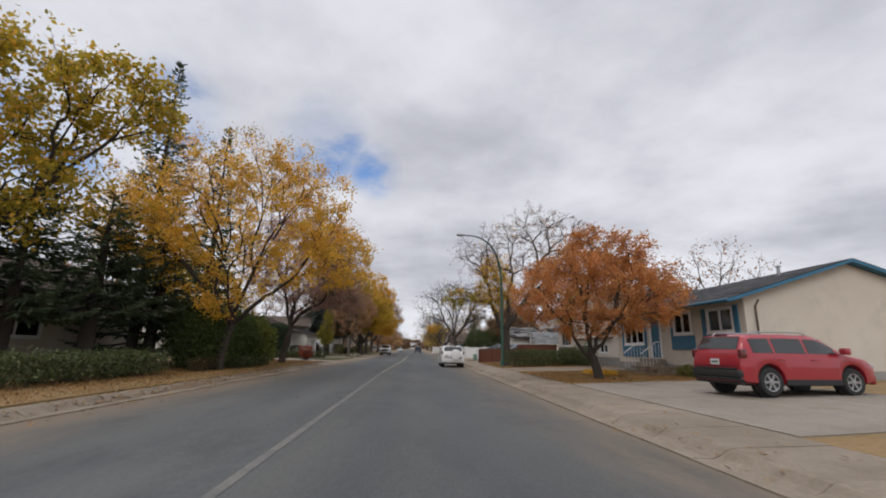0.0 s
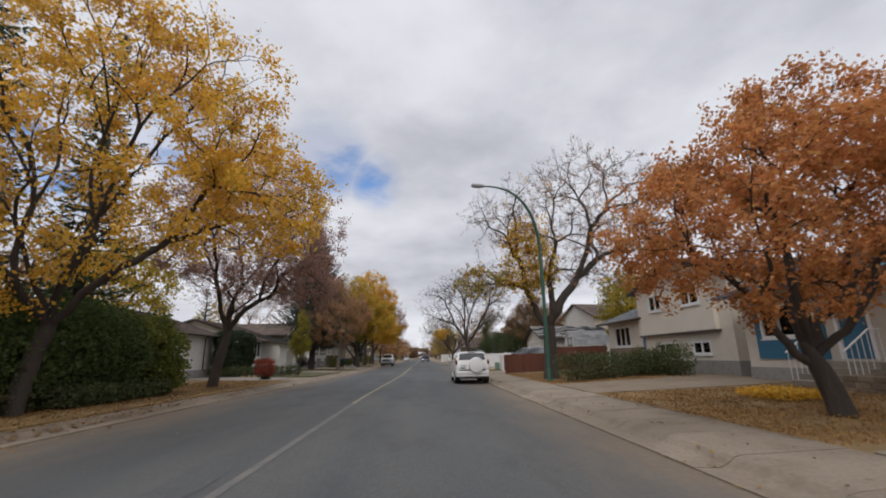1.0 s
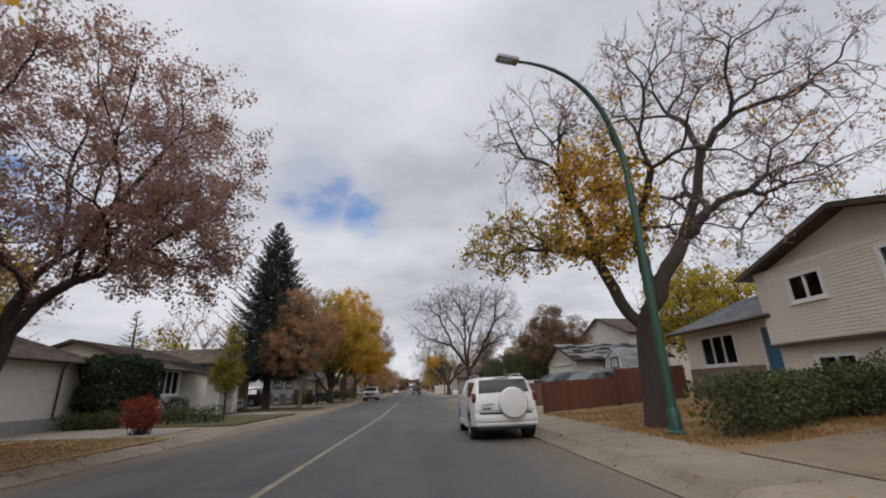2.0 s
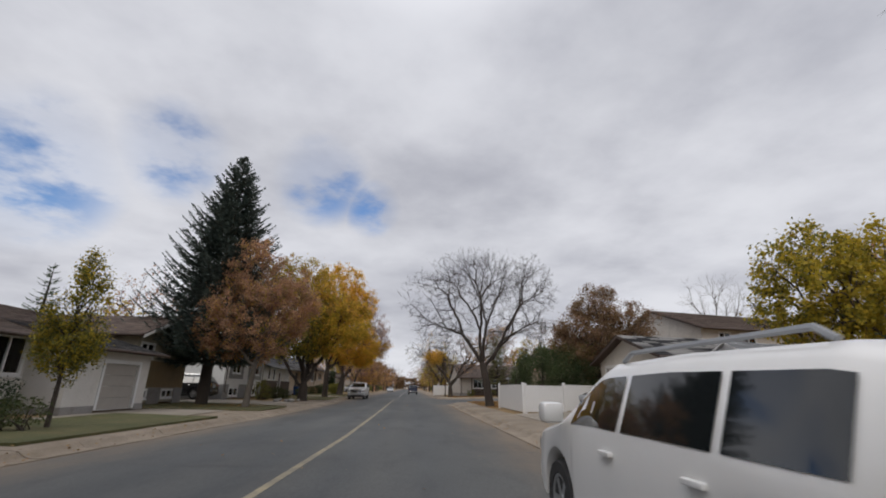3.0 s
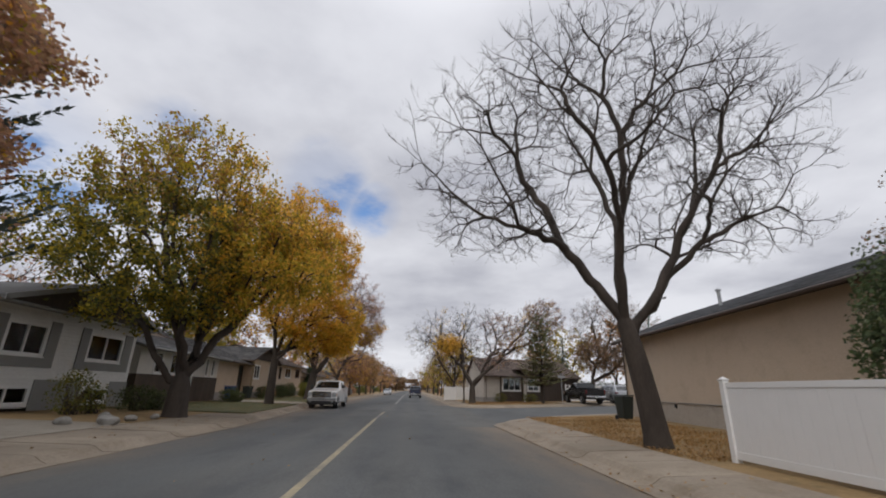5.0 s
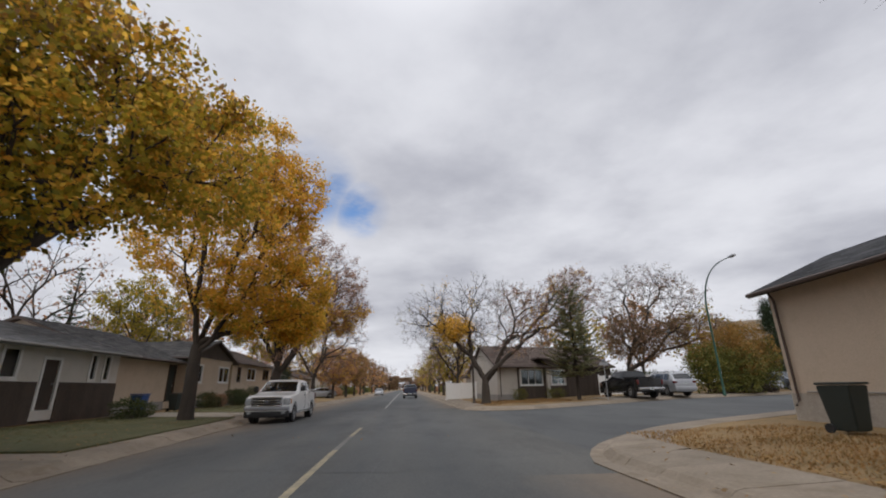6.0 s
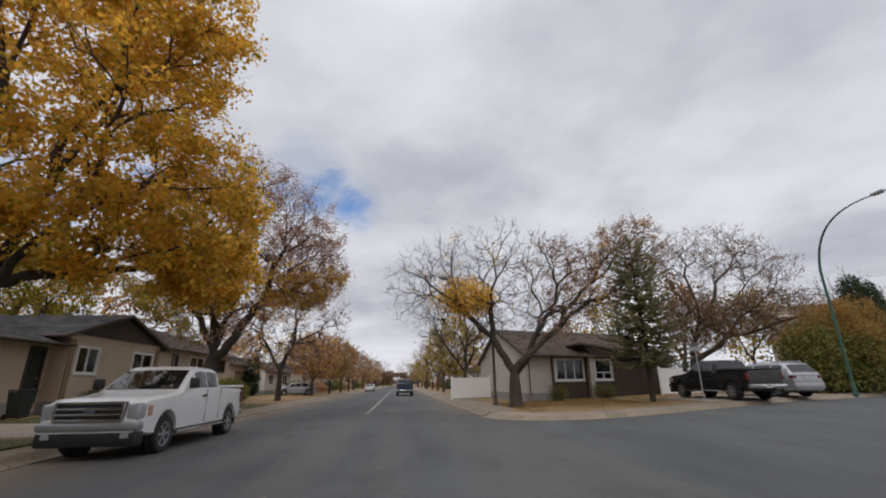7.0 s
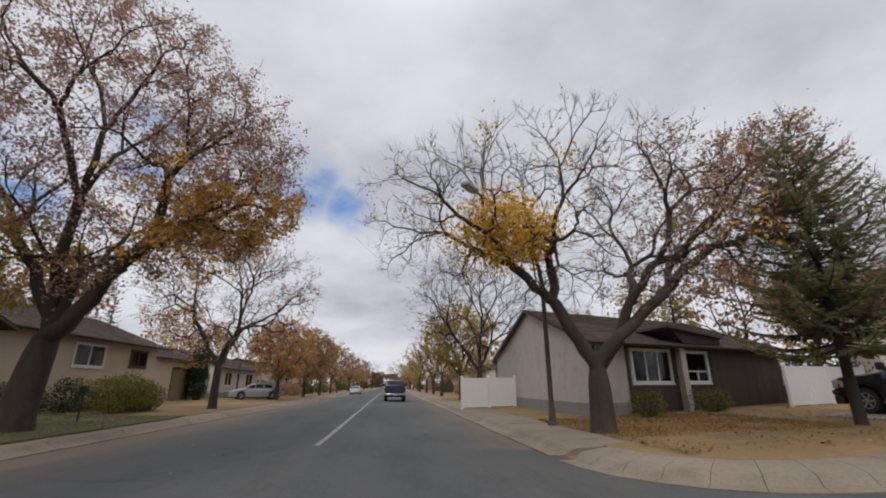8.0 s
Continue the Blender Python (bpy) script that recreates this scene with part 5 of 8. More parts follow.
h6, F6 = house("tan_bungalow", "raised peach stucco bungalow with a brown roof", (-16.0, 106.0, 0.42), 90, 180, 12.9, 9.0, 3.6, 1.75, "u",
               STUCCO_PEACH, SHINGLE_BROWN, BROWN_TRIM, {"front": [("window", 2.3, 3.1, 1.9, 3.15, {"panes": 1, "trim": BROWN_TRIM}), ("window", 4.95, 7.4, 2.05, 3.2, {"panes": 2, "curtain": 0.35}), ("window", 9.85, 11.75, 2.2, 3.2, {"panes": 2, "curtain": 0.2, "trim": BROWN_TRIM})]}, over=0.6)
vent_pipe(h6, F6(9.0, 3.6, 4.9), 1.0)
house("small_tan_bungalow", "peach and tan bungalow with a brown roof", (-17.5, 120.4, 0.42), 90, 180, 8.2, 9.0, 3.2, 1.5, "u",
               STUCCO_PEACH, SHINGLE_BROWN, BROWN_TRIM, {"front": [("garage", 4.4, 7.6, 0.02, 2.4, {"material": SIDING_TAN, "casing": BROWN_TRIM})]}, over=0.6)
# houses further along, alike in form
for i, (x, y, w, rm, lab) in enumerate((
        (-16.5, 132.0, STUCCO_WHITE, SHINGLE_BROWN, "white bungalow far along the street"), (-15.5, 147.0, STUCCO_GREY, SHINGLE_DARK, "grey bungalow far along the street"),
        (-15.5, 163.0, STUCCO_PEACH, SHINGLE_BROWN, "tan bungalow far along the street"))):
    house("far_bungalow", lab, (x, y, 0.42), 90, 180, 13.0, 9.0, 2.8, 1.6, "u", w, rm, BROWN_TRIM,
          {"front": [("window", 1.5, 3.5, 1.1, 2.4, W2), ("door", 5.0, 5.9, 0.4, 2.4, {"material": DARK_WOOD}), ("window", 8.0, 10.5, 1.1, 2.4, W2)]})
for i, (x, y, w, rm, lab) in enumerate((
        (12.0, 137.0, STUCCO_GREY, SHINGLE_BROWN, "grey bungalow beyond the corner house"), (12.0, 155.0, STUCCO_CREAM, SHINGLE_DARK, "cream bungalow far along the street"), (12.0, 174.0, STUCCO_PEACH, SHINGLE_BROWN, "tan bungalow far along the street"))):
    house("far_bungalow", lab, (x, y, 0.42), -90, 0, 13.0, 9.0, 2.8, 1.6, "u", w, rm, BROWN_TRIM,
          {"front": [("window", 1.5, 3.5, 1.1, 2.4, W2), ("door", 5.0, 5.9, 0.4, 2.4, {"material": DARK_WOOD}), ("window", 8.0, 10.5, 1.1, 2.4, W2)]})


# ---------------------------------------------------------------- trees
def leaf_quads(pts, size, rnd, flat=0.0, long=1.5):
    """One folded, pointed leaf at each point, turned at random."""
    n = len(pts)
    d = rnd.normal(size=(n, 3))
    d[:, 2] = d[:, 2] * (1 - flat) - 0.25
    d /= np.linalg.norm(d, axis=1)[:, None]
    e = rnd.normal(size=(n, 3))
    s = np.cross(d, e)
    s /= np.linalg.norm(s, axis=1)[:, None] + 1e-9
    k = size * rnd.uniform(0.6, 1.35, size=(n, 1))
    nrm = np.cross(d, s) * k * 0.12
    a = pts - d * k * long * 0.5
    c = pts + d * k * long * 0.5
    b = pts + s * k * 0.5 + nrm
    f = pts - s * k * 0.5 + nrm
    V = np.stack([a, b, c, f], 1).reshape(-1, 3)
    F = np.arange(4 * n).reshape(n, 4)
    return V, F


def quick_mesh(name, V, F, material, parent, label=""):
    me = bpy.data.meshes.new(name)
    V = np.asarray(V, dtype=np.float32)
    F = np.asarray(F, dtype=np.int32)
    k = F.shape[1]
    me.vertices.add(len(V))
    me.vertices.foreach_set("co", V.ravel())
    me.loops.add(F.size)
    me.loops.foreach_set("vertex_index", F.ravel())
    me.polygons.add(len(F))
    me.polygons.foreach_set("loop_start", np.arange(0, F.size, k, dtype=np.int32))
    me.update(calc_edges=True)
    me.materials.append(material)
    ob = new(name, me)
    if parent is not None:
        ob.parent = parent
    if label:
        ob["label"] = label
    return ob


LEAF_MORE, LEAF_SMALL = 2.35, 0.61


def split_cluster(P, k, rnd):
    c = P[rnd.choice(len(P), k, replace=False)]
    for _ in range(4):
        lab = ((P[:, None] - c[None]) ** 2).sum(2).argmin(1)
        c = np.array([P[lab == i].mean(0) if (lab == i).any() else c[i] for i in range(k)])
    return [P[lab == i] for i in range(k) if (lab == i).any()]


def tree(name, label, at, fork, env, n, trunk_r, bark, crowns, seed, limbs=4, twig=0.007, lean=(0, 0), reach=0.5, wob=0.10, category="tree", hang=0.0, sprigs=0, sprig=0.45, fine=1.0, clump=0.55):
    """A leafy or bare tree. env: ellipsoids (x, y, z, rx, ry, rz, share) of the crown about the foot; fork: height of the first fork;
    crowns: (material, leaves a twig, leaf size, spread, keep) for each kind of leaf; keep picks the twigs that bear them."""
    rnd = np.random.default_rng(seed)
    t = thing(name, at, label, category)
    P = []
    tot = sum(e[6] for e in env)
    for ex, ey, ez, rx, ry, rz, share in env:
        m = max(3, int(n * share / tot))
        d = rnd.normal(size=(m, 3))
        d /= np.linalg.norm(d, axis=1)[:, None]
        r = rnd.uniform(0.10, 1.0, size=(m, 1)) ** (1 / 2.6)
        r *= 1 + 0.10 * np.sin(d[:, :1] * 5 + seed) * np.cos(d[:, 1:2] * 6 + 2 * seed)
        P.append(d * r * np.array([rx, ry, rz]) + np.array([ex, ey, ez]))
    P = np.vstack(P)
    N = len(P)
    power = math.log(trunk_r / twig) / math.log(N)
    tips, mesh, starts, limb_data = [], [([], [])], [], []

    def rad(k):
        return twig * k ** power

    def seg(a, d, b, r0, r1):
        ln = (b - a).length
        c = a + d * ln * 0.42
        V, F = mesh[0]
        side = Vector(rnd.normal(size=3)) * ln * (wob if r0 > 0.02 else wob * 0.5)
        c = c + side
        big = r0 > 0.03
        m = 6 if r0 > 0.06 else (4 if big else 2)
        pts = bez(a, c, b, m)
        if big:
            for i in range(1, m):
                pts[i] = pts[i] + Vector(rnd.normal(size=3)) * min(0.05, r0 * 0.35)
        sides = 10 if r0 > 0.1 else (7 if r0 > 0.04 else (5 if r0 > 0.016 else 3))
        tube_data(pts, [r0 + (r1 - r0) * i / m for i in range(m + 1)], sides, V, F)
        return (b - c).normalized()

    def grow(a, d, T, level, r_in):
        if len(T) == 1:
            b = Vector(T[0])
            b.z -= hang * (b - a).length
            dd = seg(a, d, b, min(r_in, rad(1) * 1.5), twig * 0.45)
            tips.append((a, b, dd, mesh[0]))
            return
        k = limbs if level == 0 else (2 if len(T) < 6 or rnd.random() < 0.55 else 3)
        for C in split_cluster(T, min(k, len(T)), rnd):
            m = len(C)
            if level == 0:
                # each main limb is a piece of its own and leaves the trunk at its own height
                mesh[0] = ([], [])
                limb_data.append(mesh[0])
                a = starts[len(limb_data) % len(starts)]
            r = min(rad(m) * 1.05, r_in)
            if m == 1:
                grow(a, d, C, level + 1, r)
                continue
            cen = Vector(C.mean(0))
            f = reach * rnd.uniform(0.8, 1.15) if level else reach * rnd.uniform(0.72, 0.95)
            b = a.lerp(cen, min(0.85, f))
            dd = seg(a, (d * 0.6 + (cen - a).normalized() * 0.6).normalized(), b, r, r * 0.86)
            grow(b, dd, C, level + 1, r * 0.86)

    top = Vector((lean[0], lean[1], fork))
    pts = bez(Vector((0, 0, -0.15)), Vector((lean[0] * 0.3, lean[1] * 0.3, fork * 0.5)), top, 7)
    pts += [top + (top - pts[-2]).normalized() * 0.35]
    TV, TF = [], []
    tube_data(pts, [trunk_r * q for q in (1.38, 1.14, 1.06, 1.03, 1.0, 0.96, 0.90, 0.80, 0.45)], 12, TV, TF)
    from_lists("trunk", TV, TF, bark, t, smooth=60)
    starts.extend([pts[6], pts[7], pts[6].lerp(pts[7], 0.5), pts[7].lerp(pts[8], 0.4), pts[7]])
    grow(top, (top - pts[-2]).normalized(), P, 0, trunk_r * 0.86)
    if sprigs and tips:
        for a, b, dd, (V, F) in tips:
            for i in range(sprigs):
                p = a.lerp(b, rnd.uniform(0.15, 1.0))
                w = (dd * 0.9 + Vector(rnd.normal(size=3)) * 0.33 + Vector((0, 0, 0.40))).normalized()
                q = p + w * sprig * rnd.uniform(0.35, 1.2)
                tube_data([p, q], [twig * 0.55, twig * 0.22], 3, V, F)
    for V, F in limb_data:
        from_lists("limb", V, F, bark, t, smooth=60)
    A = np.array([tuple(x[0]) for x in tips])
    B = np.array([tuple(x[1]) for x in tips])
    for mat, per, size, spread, keep in crowns:
        ok = np.array([keep(b, rnd) for b in B]) if keep else np.ones(len(B), bool)
        a, b = A[ok], B[ok]
        if not len(b):
            continue
        per, size = max(1, int(per * LEAF_MORE * fine)), size * LEAF_SMALL / math.sqrt(fine)
        k = rnd.uniform(0.25, 1.05, size=(len(b), per, 1))
        q = (a[:, None] + (b - a)[:, None] * k + rnd.normal(size=(len(b), per, 3)) * spread * 0.72).reshape(-1, 3)
        if clump:
            w = np.sin(q @ np.array([1.9, 0.7, 2.6]) + seed) + np.sin(q @ np.array([-1.3, 2.2, 1.7]) + 2 * seed) + np.sin(q @ np.array([0.8, -2.4, 3.3]) + 3 * seed)
            q = q[rnd.random(len(q)) < np.clip(1 + clump * (w * 0.75 - 0.6), 0.06, 1)]
        if not len(q):
            continue
        LV, LF = leaf_quads(q, size, rnd)
        quick_mesh("crown", LV, LF, mat, t)
    return t


def some(p):
    return lambda b, rnd: rnd.random() < p


def below(z, p_low, p_high):
    return lambda b, rnd: rnd.random() < (p_low if b[2] < z else p_high)


def spruce(name, label, at, height, radius, mat, seed, low=0.8, sweep=0.25, gap=0.36, arms=9, trunk_r=0.22, shape=0.85, step=0.135, spray_size=1.0):
    """A conifer: a straight trunk, whorls of arms that droop and turn up, and flat sprays of needles along them."""
    rnd = random.Random(seed)
    t = thing(name, at, label, "tree")
    V, F = [], []
    tube_data([(0, 0, -0.1), (0.03, 0, height * 0.4), (0, 0.03, height * 0.8), (0, 0, height)], [trunk_r * 1.2, trunk_r * 0.75, trunk_r * 0.3, 0.012], 9, V, F)
    Q, R = [], []

    def spray(p, d, ln, wid):
        side = d.cross(Vector((0, 0, 1)))
        if side.length < 0.05:
            side = Vector((1, 0, 0))
        side.normalize()
        side = (side + Vector((0, 0, rnd.uniform(-0.7, 0.7)))).normalized()
        o = len(Q)
        Q.extend([p, p + d * ln * 0.45 + side * wid, p + d * ln, p + d * ln * 0.45 - side * wid])
        R.append((o, o + 1, o + 2, o + 3))
    z = low
    while z < height - 0.15:
        f = 1 - (z - low) / (height - low)
        full = radius * f ** shape
        n = max(4, int(arms * (0.55 + 0.45 * f)))
        for i in range(n):
            w = 2 * math.pi * (i + rnd.random() * 0.8) / n
            ln = max(0.18, full * rnd.uniform(0.72, 1.12))
            out = Vector((math.cos(w), math.sin(w), 0))
            zz = z + rnd.uniform(-0.15, 0.15)
            dz0 = -0.25 * f + 0.35 * (1 - f)
            a = Vector((0, 0, zz))
            c = a + out * ln * 0.55 + Vector((0, 0, dz0 * ln * 0.6))
            b = a + out * ln + Vector((0, 0, (dz0 * 0.7 + sweep) * ln))
            pts = bez(a, c, b, 5)
            tube_data(pts, [0.035 * f + 0.01, 0.03 * f + 0.009, 0.022 * f + 0.007, 0.015 * f + 0.006, 0.008, 0.004], 4, V, F)
            m = max(4, int(ln / step))
            for j in range(m):
                s = 0.14 + 0.86 * (j + rnd.random()) / m
                p = a * (1 - s) ** 2 + c * 2 * s * (1 - s) + b * s * s
                d = (c - a).lerp(b - c, s).normalized()
                side = d.cross(Vector((0, 0, 1))).normalized()
                tw = (0.20 + 0.75 * (1 - s) * min(1.0, ln / 2.2)) * spray_size
                for sg in (-1, 1):
                    dd = (d * 0.75 + side * sg * rnd.uniform(0.5, 1.0) + Vector((0, 0, rnd.uniform(-0.30, 0.12)))).normalized()
                    spray(p, dd, tw * rnd.uniform(0.7, 1.2), 0.040 + 0.04 * tw)
                    if tw > 0.4:
                        spray(p + dd * tw * 0.4, (dd + Vector((0, 0, rnd.uniform(-0.7, -0.1)))).normalized(), tw * 0.6, 0.055)
            spray(b - (b - c).normalized() * 0.1, (b - c).normalized(), 0.3, 0.06)
        z += gap * (0.7 + 0.5 * f)
    from_lists("trunk", V, F, BARK_DARK, t, smooth=60)
    quick_mesh("needles", [tuple(q) for q in Q], R, mat, t)
    return t


def shrub(name, label, at, blobs, mat, per, size, seed, category="shrub", stems=26, bark=BARK_DARK):
    """A bush or hedge: many leaves in and on rounded masses (x, y, z, rx, ry, rz), over thin stems."""
    rnd = np.random.default_rng(seed)
    t = thing(name, at, label, category)
    L = []
    for bx, by, bz, rx, ry, rz in blobs:
        m = int(per * (rx * ry + rx * rz + ry * rz))
        d = rnd.normal(size=(m, 3))
        d /= np.linalg.norm(d, axis=1)[:, None]
        lump = 1 + 0.10 * np.sin(d[:, :1] * 7 + bx * 3) + 0.08 * np.cos(d[:, 1:2] * 9 + by * 5) + 0.07 * np.sin(d[:, 2:] * 8 + seed)
        r = rnd.uniform(0.30, 1.03, size=(m, 1)) ** 0.55 * lump
        p = np.sign(d) * np.abs(d) ** 0.8 * r * np.array([rx, ry, rz]) + np.array([bx, by, bz])
        L.append(p[p[:, 2] > 0.02])
    P = np.vstack(L)
    LV, LF = leaf_quads(P, size, rnd)
    quick_mesh("foliage", LV, LF, mat, t)
    V, F = [], []
    for bx, by, bz, rx, ry, rz in blobs:
        for i in range(stems):
            a = Vector((bx + rnd.uniform(-0.4, 0.4) * rx, by + rnd.uniform(-0.4, 0.4) * ry, -0.05))
            d = rnd.normal(size=3)
            d /= np.linalg.norm(d)
            b = Vector((bx + d[0] * rx * 0.9, by + d[1] * ry * 0.9, max(0.15, bz + d[2] * rz * 0.95)))
            tube_data(bez(a, a.lerp(b, 0.5) + Vector((0, 0, 0.2 * rz)), b, 3), [0.018, 0.014, 0.009, 0.004], 4, V, F)
    from_lists("stemwork", V, F, bark, t)
    return t


def cedar_block(name, label, at, wide, long, tall, count, size, seed):
    """A tall clipped block of cedar: sprays of leaf in a shell about a box with softened corners, over upright stems."""
    r = np.random.default_rng(seed)
    t = thing(name, at, label, "hedge")
    d = r.normal(size=(count, 3))
    d /= np.abs(d ** 6).sum(1)[:, None] ** (1 / 6)
    lump = 1 + 0.06 * np.sin(d[:, 1:2] * 9 + seed) + 0.05 * np.sin(d[:, 2:] * 7) * np.cos(d[:, 1:2] * 4)
    p = d * lump * r.uniform(0.84, 1.02, size=(count, 1)) * np.array([wide / 2, long / 2, tall / 2]) + np.array([0, 0, tall / 2])
    p = p[p[:, 2] > 0.03]
    LV, LF = leaf_quads(p, size, r, 0.0, 2.2)
    quick_mesh("foliage", LV, LF, L_CEDAR, t)
    V, F = [], []
    for i in range(16):
        x, y = r.uniform(-0.35, 0.35) * wide, r.uniform(-0.46, 0.46) * long
        tube_data([(x, y, -0.05), (x, y, tall * 0.5), (x + 0.1, y, tall * 0.92)], [0.05, 0.035, 0.01], 5, V, F)
    from_lists("stemwork", V, F, BARK_DARK, t)
    return t


def hedge_row(name, label, a, b, width, height, mat, per, size, seed):
    """A clipped hedge from plan point a to b."""
    a, b = Vector(a), Vector(b)
    ln = (b - a).length
    n = max(2, int(ln / (width * 0.55)))
    blobs = []
    rnd = random.Random(seed)
    for i in range(n + 1):
        p = a.lerp(b, i / n) - a
        blobs.append((p.x, p.y, height * 0.5, width * 0.62 * rnd.uniform(0.9, 1.1), width * 0.62 * rnd.uniform(0.9, 1.1), height * 0.52 * rnd.uniform(0.94, 1.06)))
    return shrub(name, label, (a.x, a.y, yard(a.x)), blobs, mat, per, size, seed, "hedge", 8)


def foot(x, y):
    return (x, y, yard(x) - 0.02)


# --- east side
def patch(x, y, z, rx, ry, rz, p=1.0, rest=0.0):
    """Twigs inside one rounded patch of the crown bear leaves, and a few of the rest."""
    return lambda b, rnd: rnd.random() < (p if ((b[0] - x) / rx) ** 2 + ((b[1] - y) / ry) ** 2 + ((b[2] - z) / rz) ** 2 < 1 else rest)


tree("orange_tree", "round rust-orange leafed tree on a dry lawn", foot(7.6, 18.7), 1.0, [(-0.15, 0.0, 3.7, 3.8, 3.5, 2.1, 1.0), (0.3, 0.0, 5.2, 2.6, 2.3, 1.6, 0.4), (2.9, -0.3, 3.6, 1.3, 1.6, 1.1, 0.12)], 1250, 0.185, BARK_DARK,
     [(L_ORANGE, 19, 0.125, 0.15, None)], 11, limbs=5, lean=(-0.25, 0.1), reach=0.5, clump=0.6, fine=1.7, twig=0.005)
tree("half_bare_tree", "tall half-bare boulevard tree with a few yellow leaves", foot(6.5, 33.2), 2.6, [(2.9, 0.3, 8.6, 5.6, 4.6, 4.2, 1.0), (-2.3, 0.0, 8.4, 2.3, 2.2, 1.8, 0.14), (-3.2, 0.0, 5.0, 1.8, 1.6, 1.1, 0.12), (-0.7, 0.0, 5.9, 1.3, 1.3, 2.0, 0.12)], 1700, 0.34, BARK,
     [(L_YELLOW, 9, 0.15, 0.28, patch(-0.8, 0, 6.1, 1.5, 2.0, 2.5, 0.85, 0.02)), (L_OLIVE, 5, 0.14, 0.28, patch(-0.6, 0, 5.9, 1.3, 2.0, 2.4, 0.8)), (L_OLIVE, 9, 0.11, 0.15, patch(-3.2, 0, 4.9, 2.0, 2.0, 1.2, 0.8)),
      (L_MAUVE, 6, 0.10, 0.15, some(0.32)), (L_RUST, 5, 0.11, 0.15, lambda b, r: b[0] > 1 and r.random() < 0.25)], 12, limbs=3, reach=0.5, lean=(0.1, 0), wob=0.10, sprigs=9, sprig=0.34, clump=0.2)
tree("bare_tree", "large leafless boulevard tree with a dark trunk", foot(5.85, 64.9), 2.9, [(-0.6, 0, 7.8, 6.2, 4.6, 3.3, 1.0), (-0.6, 0, 9.6, 4.4, 3.8, 2.2, 0.6), (3.2, 0, 8.6, 2.3, 2.6, 2.9, 0.3), (-4.2, 0, 5.6, 2.2, 2.0, 1.1, 0.14), (3.6, 0, 5.6, 2.2, 2.0, 0.8, 0.1)], 2300, 0.27, BARK_DARK, [], 13, limbs=5, reach=0.5, lean=(-0.5, 0), twig=0.007, wob=0.05, sprigs=7, sprig=0.32, hang=-0.12)
tree("corner_tree", "wide spreading bare corner tree with a patch of yellow leaves", foot(5.85, 98.5), 1.55, [(-0.3, 0.3, 6.3, 7.0, 4.2, 3.4, 1.0), (6.4, 1.0, 7.2, 2.8, 2.8, 2.9, 0.3), (7.8, 0.6, 8.7, 2.6, 2.2, 2.0, 0.26), (-2.3, 0.0, 5.6, 1.4, 1.4, 0.9, 0.08)], 2400, 0.31, BARK,
     [(L_YELLOW, 16, 0.13, 0.36, patch(-2.4, 0, 5.6, 1.8, 2.2, 1.1, 0.85, 0.015)), (L_MAUVE, 6, 0.10, 0.15, lambda b, r: b[0] > 1 and r.random() < 0.4), (L_RUST, 7, 0.11, 0.17, lambda b, r: b[0] > 2.0 and r.random() < 0.4), (L_OLIVE, 4, 0.11, 0.2, some(0.05))], 14, limbs=3, reach=0.48, twig=0.007, wob=0.12, sprigs=7, sprig=0.34, clump=0.2, hang=-0.08)
# --- west side
tree("yellow_tree", "big yellow-leafed boulevard tree arching over the street", foot(-10.0, 22.3), 2.2, [(0.2, -0.3, 7.0, 6.3, 4.6, 3.8, 1.0), (0.4, -0.3, 10.4, 4.5, 3.6, 2.0, 0.4), (5.2, 0.8, 5.9, 2.2, 2.6, 1.9, 0.28), (3.8, 0.0, 9.2, 2.4, 2.4, 1.8, 0.16), (-3.8, -1.0, 7.4, 3.0, 3.0, 2.8, 0.3), (0.0, -0.8, 3.0, 1.2, 1.2, 0.7, 0.03)], 1800, 0.21, BARK_DARK,
     [(L_YELLOW, 18, 0.15, 0.21, lambda b, r: r.random() < (0.9 if b[2] < 8.5 else 0.5)), (L_OLIVE, 6, 0.14, 0.2, some(0.25)), (L_RUST, 5, 0.12, 0.2, lambda b, r: b[2] > 8 and r.random() < 0.5)], 21, limbs=6, lean=(0.35, 0.2), clump=0.65, fine=1.5, twig=0.0055)
tree("mauve_tree", "sparse dry mauve-brown boulevard tree with a leaning trunk", foot(-9.9, 32.3), 2.4, [(1.0, 0, 7.6, 4.8, 4.6, 4.0, 1.0), (4.2, 0, 5.2, 1.8, 2.2, 2.0, 0.2)], 1500, 0.21, BARK,
     [(L_MAUVE, 21, 0.11, 0.18, some(0.92)), (L_RUST, 3, 0.11, 0.2, some(0.07))], 22, limbs=4, lean=(0.4, 0.2), clump=0.4, fine=1.3, twig=0.006)
tree("rust_tree", "dense brown oak-leafed tree beside a driveway", foot(-9.25, 59.1), 2.2, [(-0.3, 0, 5.0, 3.3, 3.3, 2.6, 1.0), (-0.4, 0, 7.6, 2.0, 2.0, 2.6, 0.45), (2.1, 0.3, 6.2, 1.6, 1.7, 2.2, 0.3), (-2.2, 0, 4.2, 1.5, 1.5, 1.6, 0.2)], 900, 0.17, BARK_GREY,
     [(L_RUST, 18, 0.15, 0.2, some(0.95)), (L_MAUVE, 6, 0.12, 0.2, some(0.5)), (L_GOLD, 5, 0.13, 0.2, some(0.3)), (L_OLIVE, 5, 0.13, 0.2, some(0.25))], 23, limbs=4, lean=(0.2, 0), fine=1.5, twig=0.006)
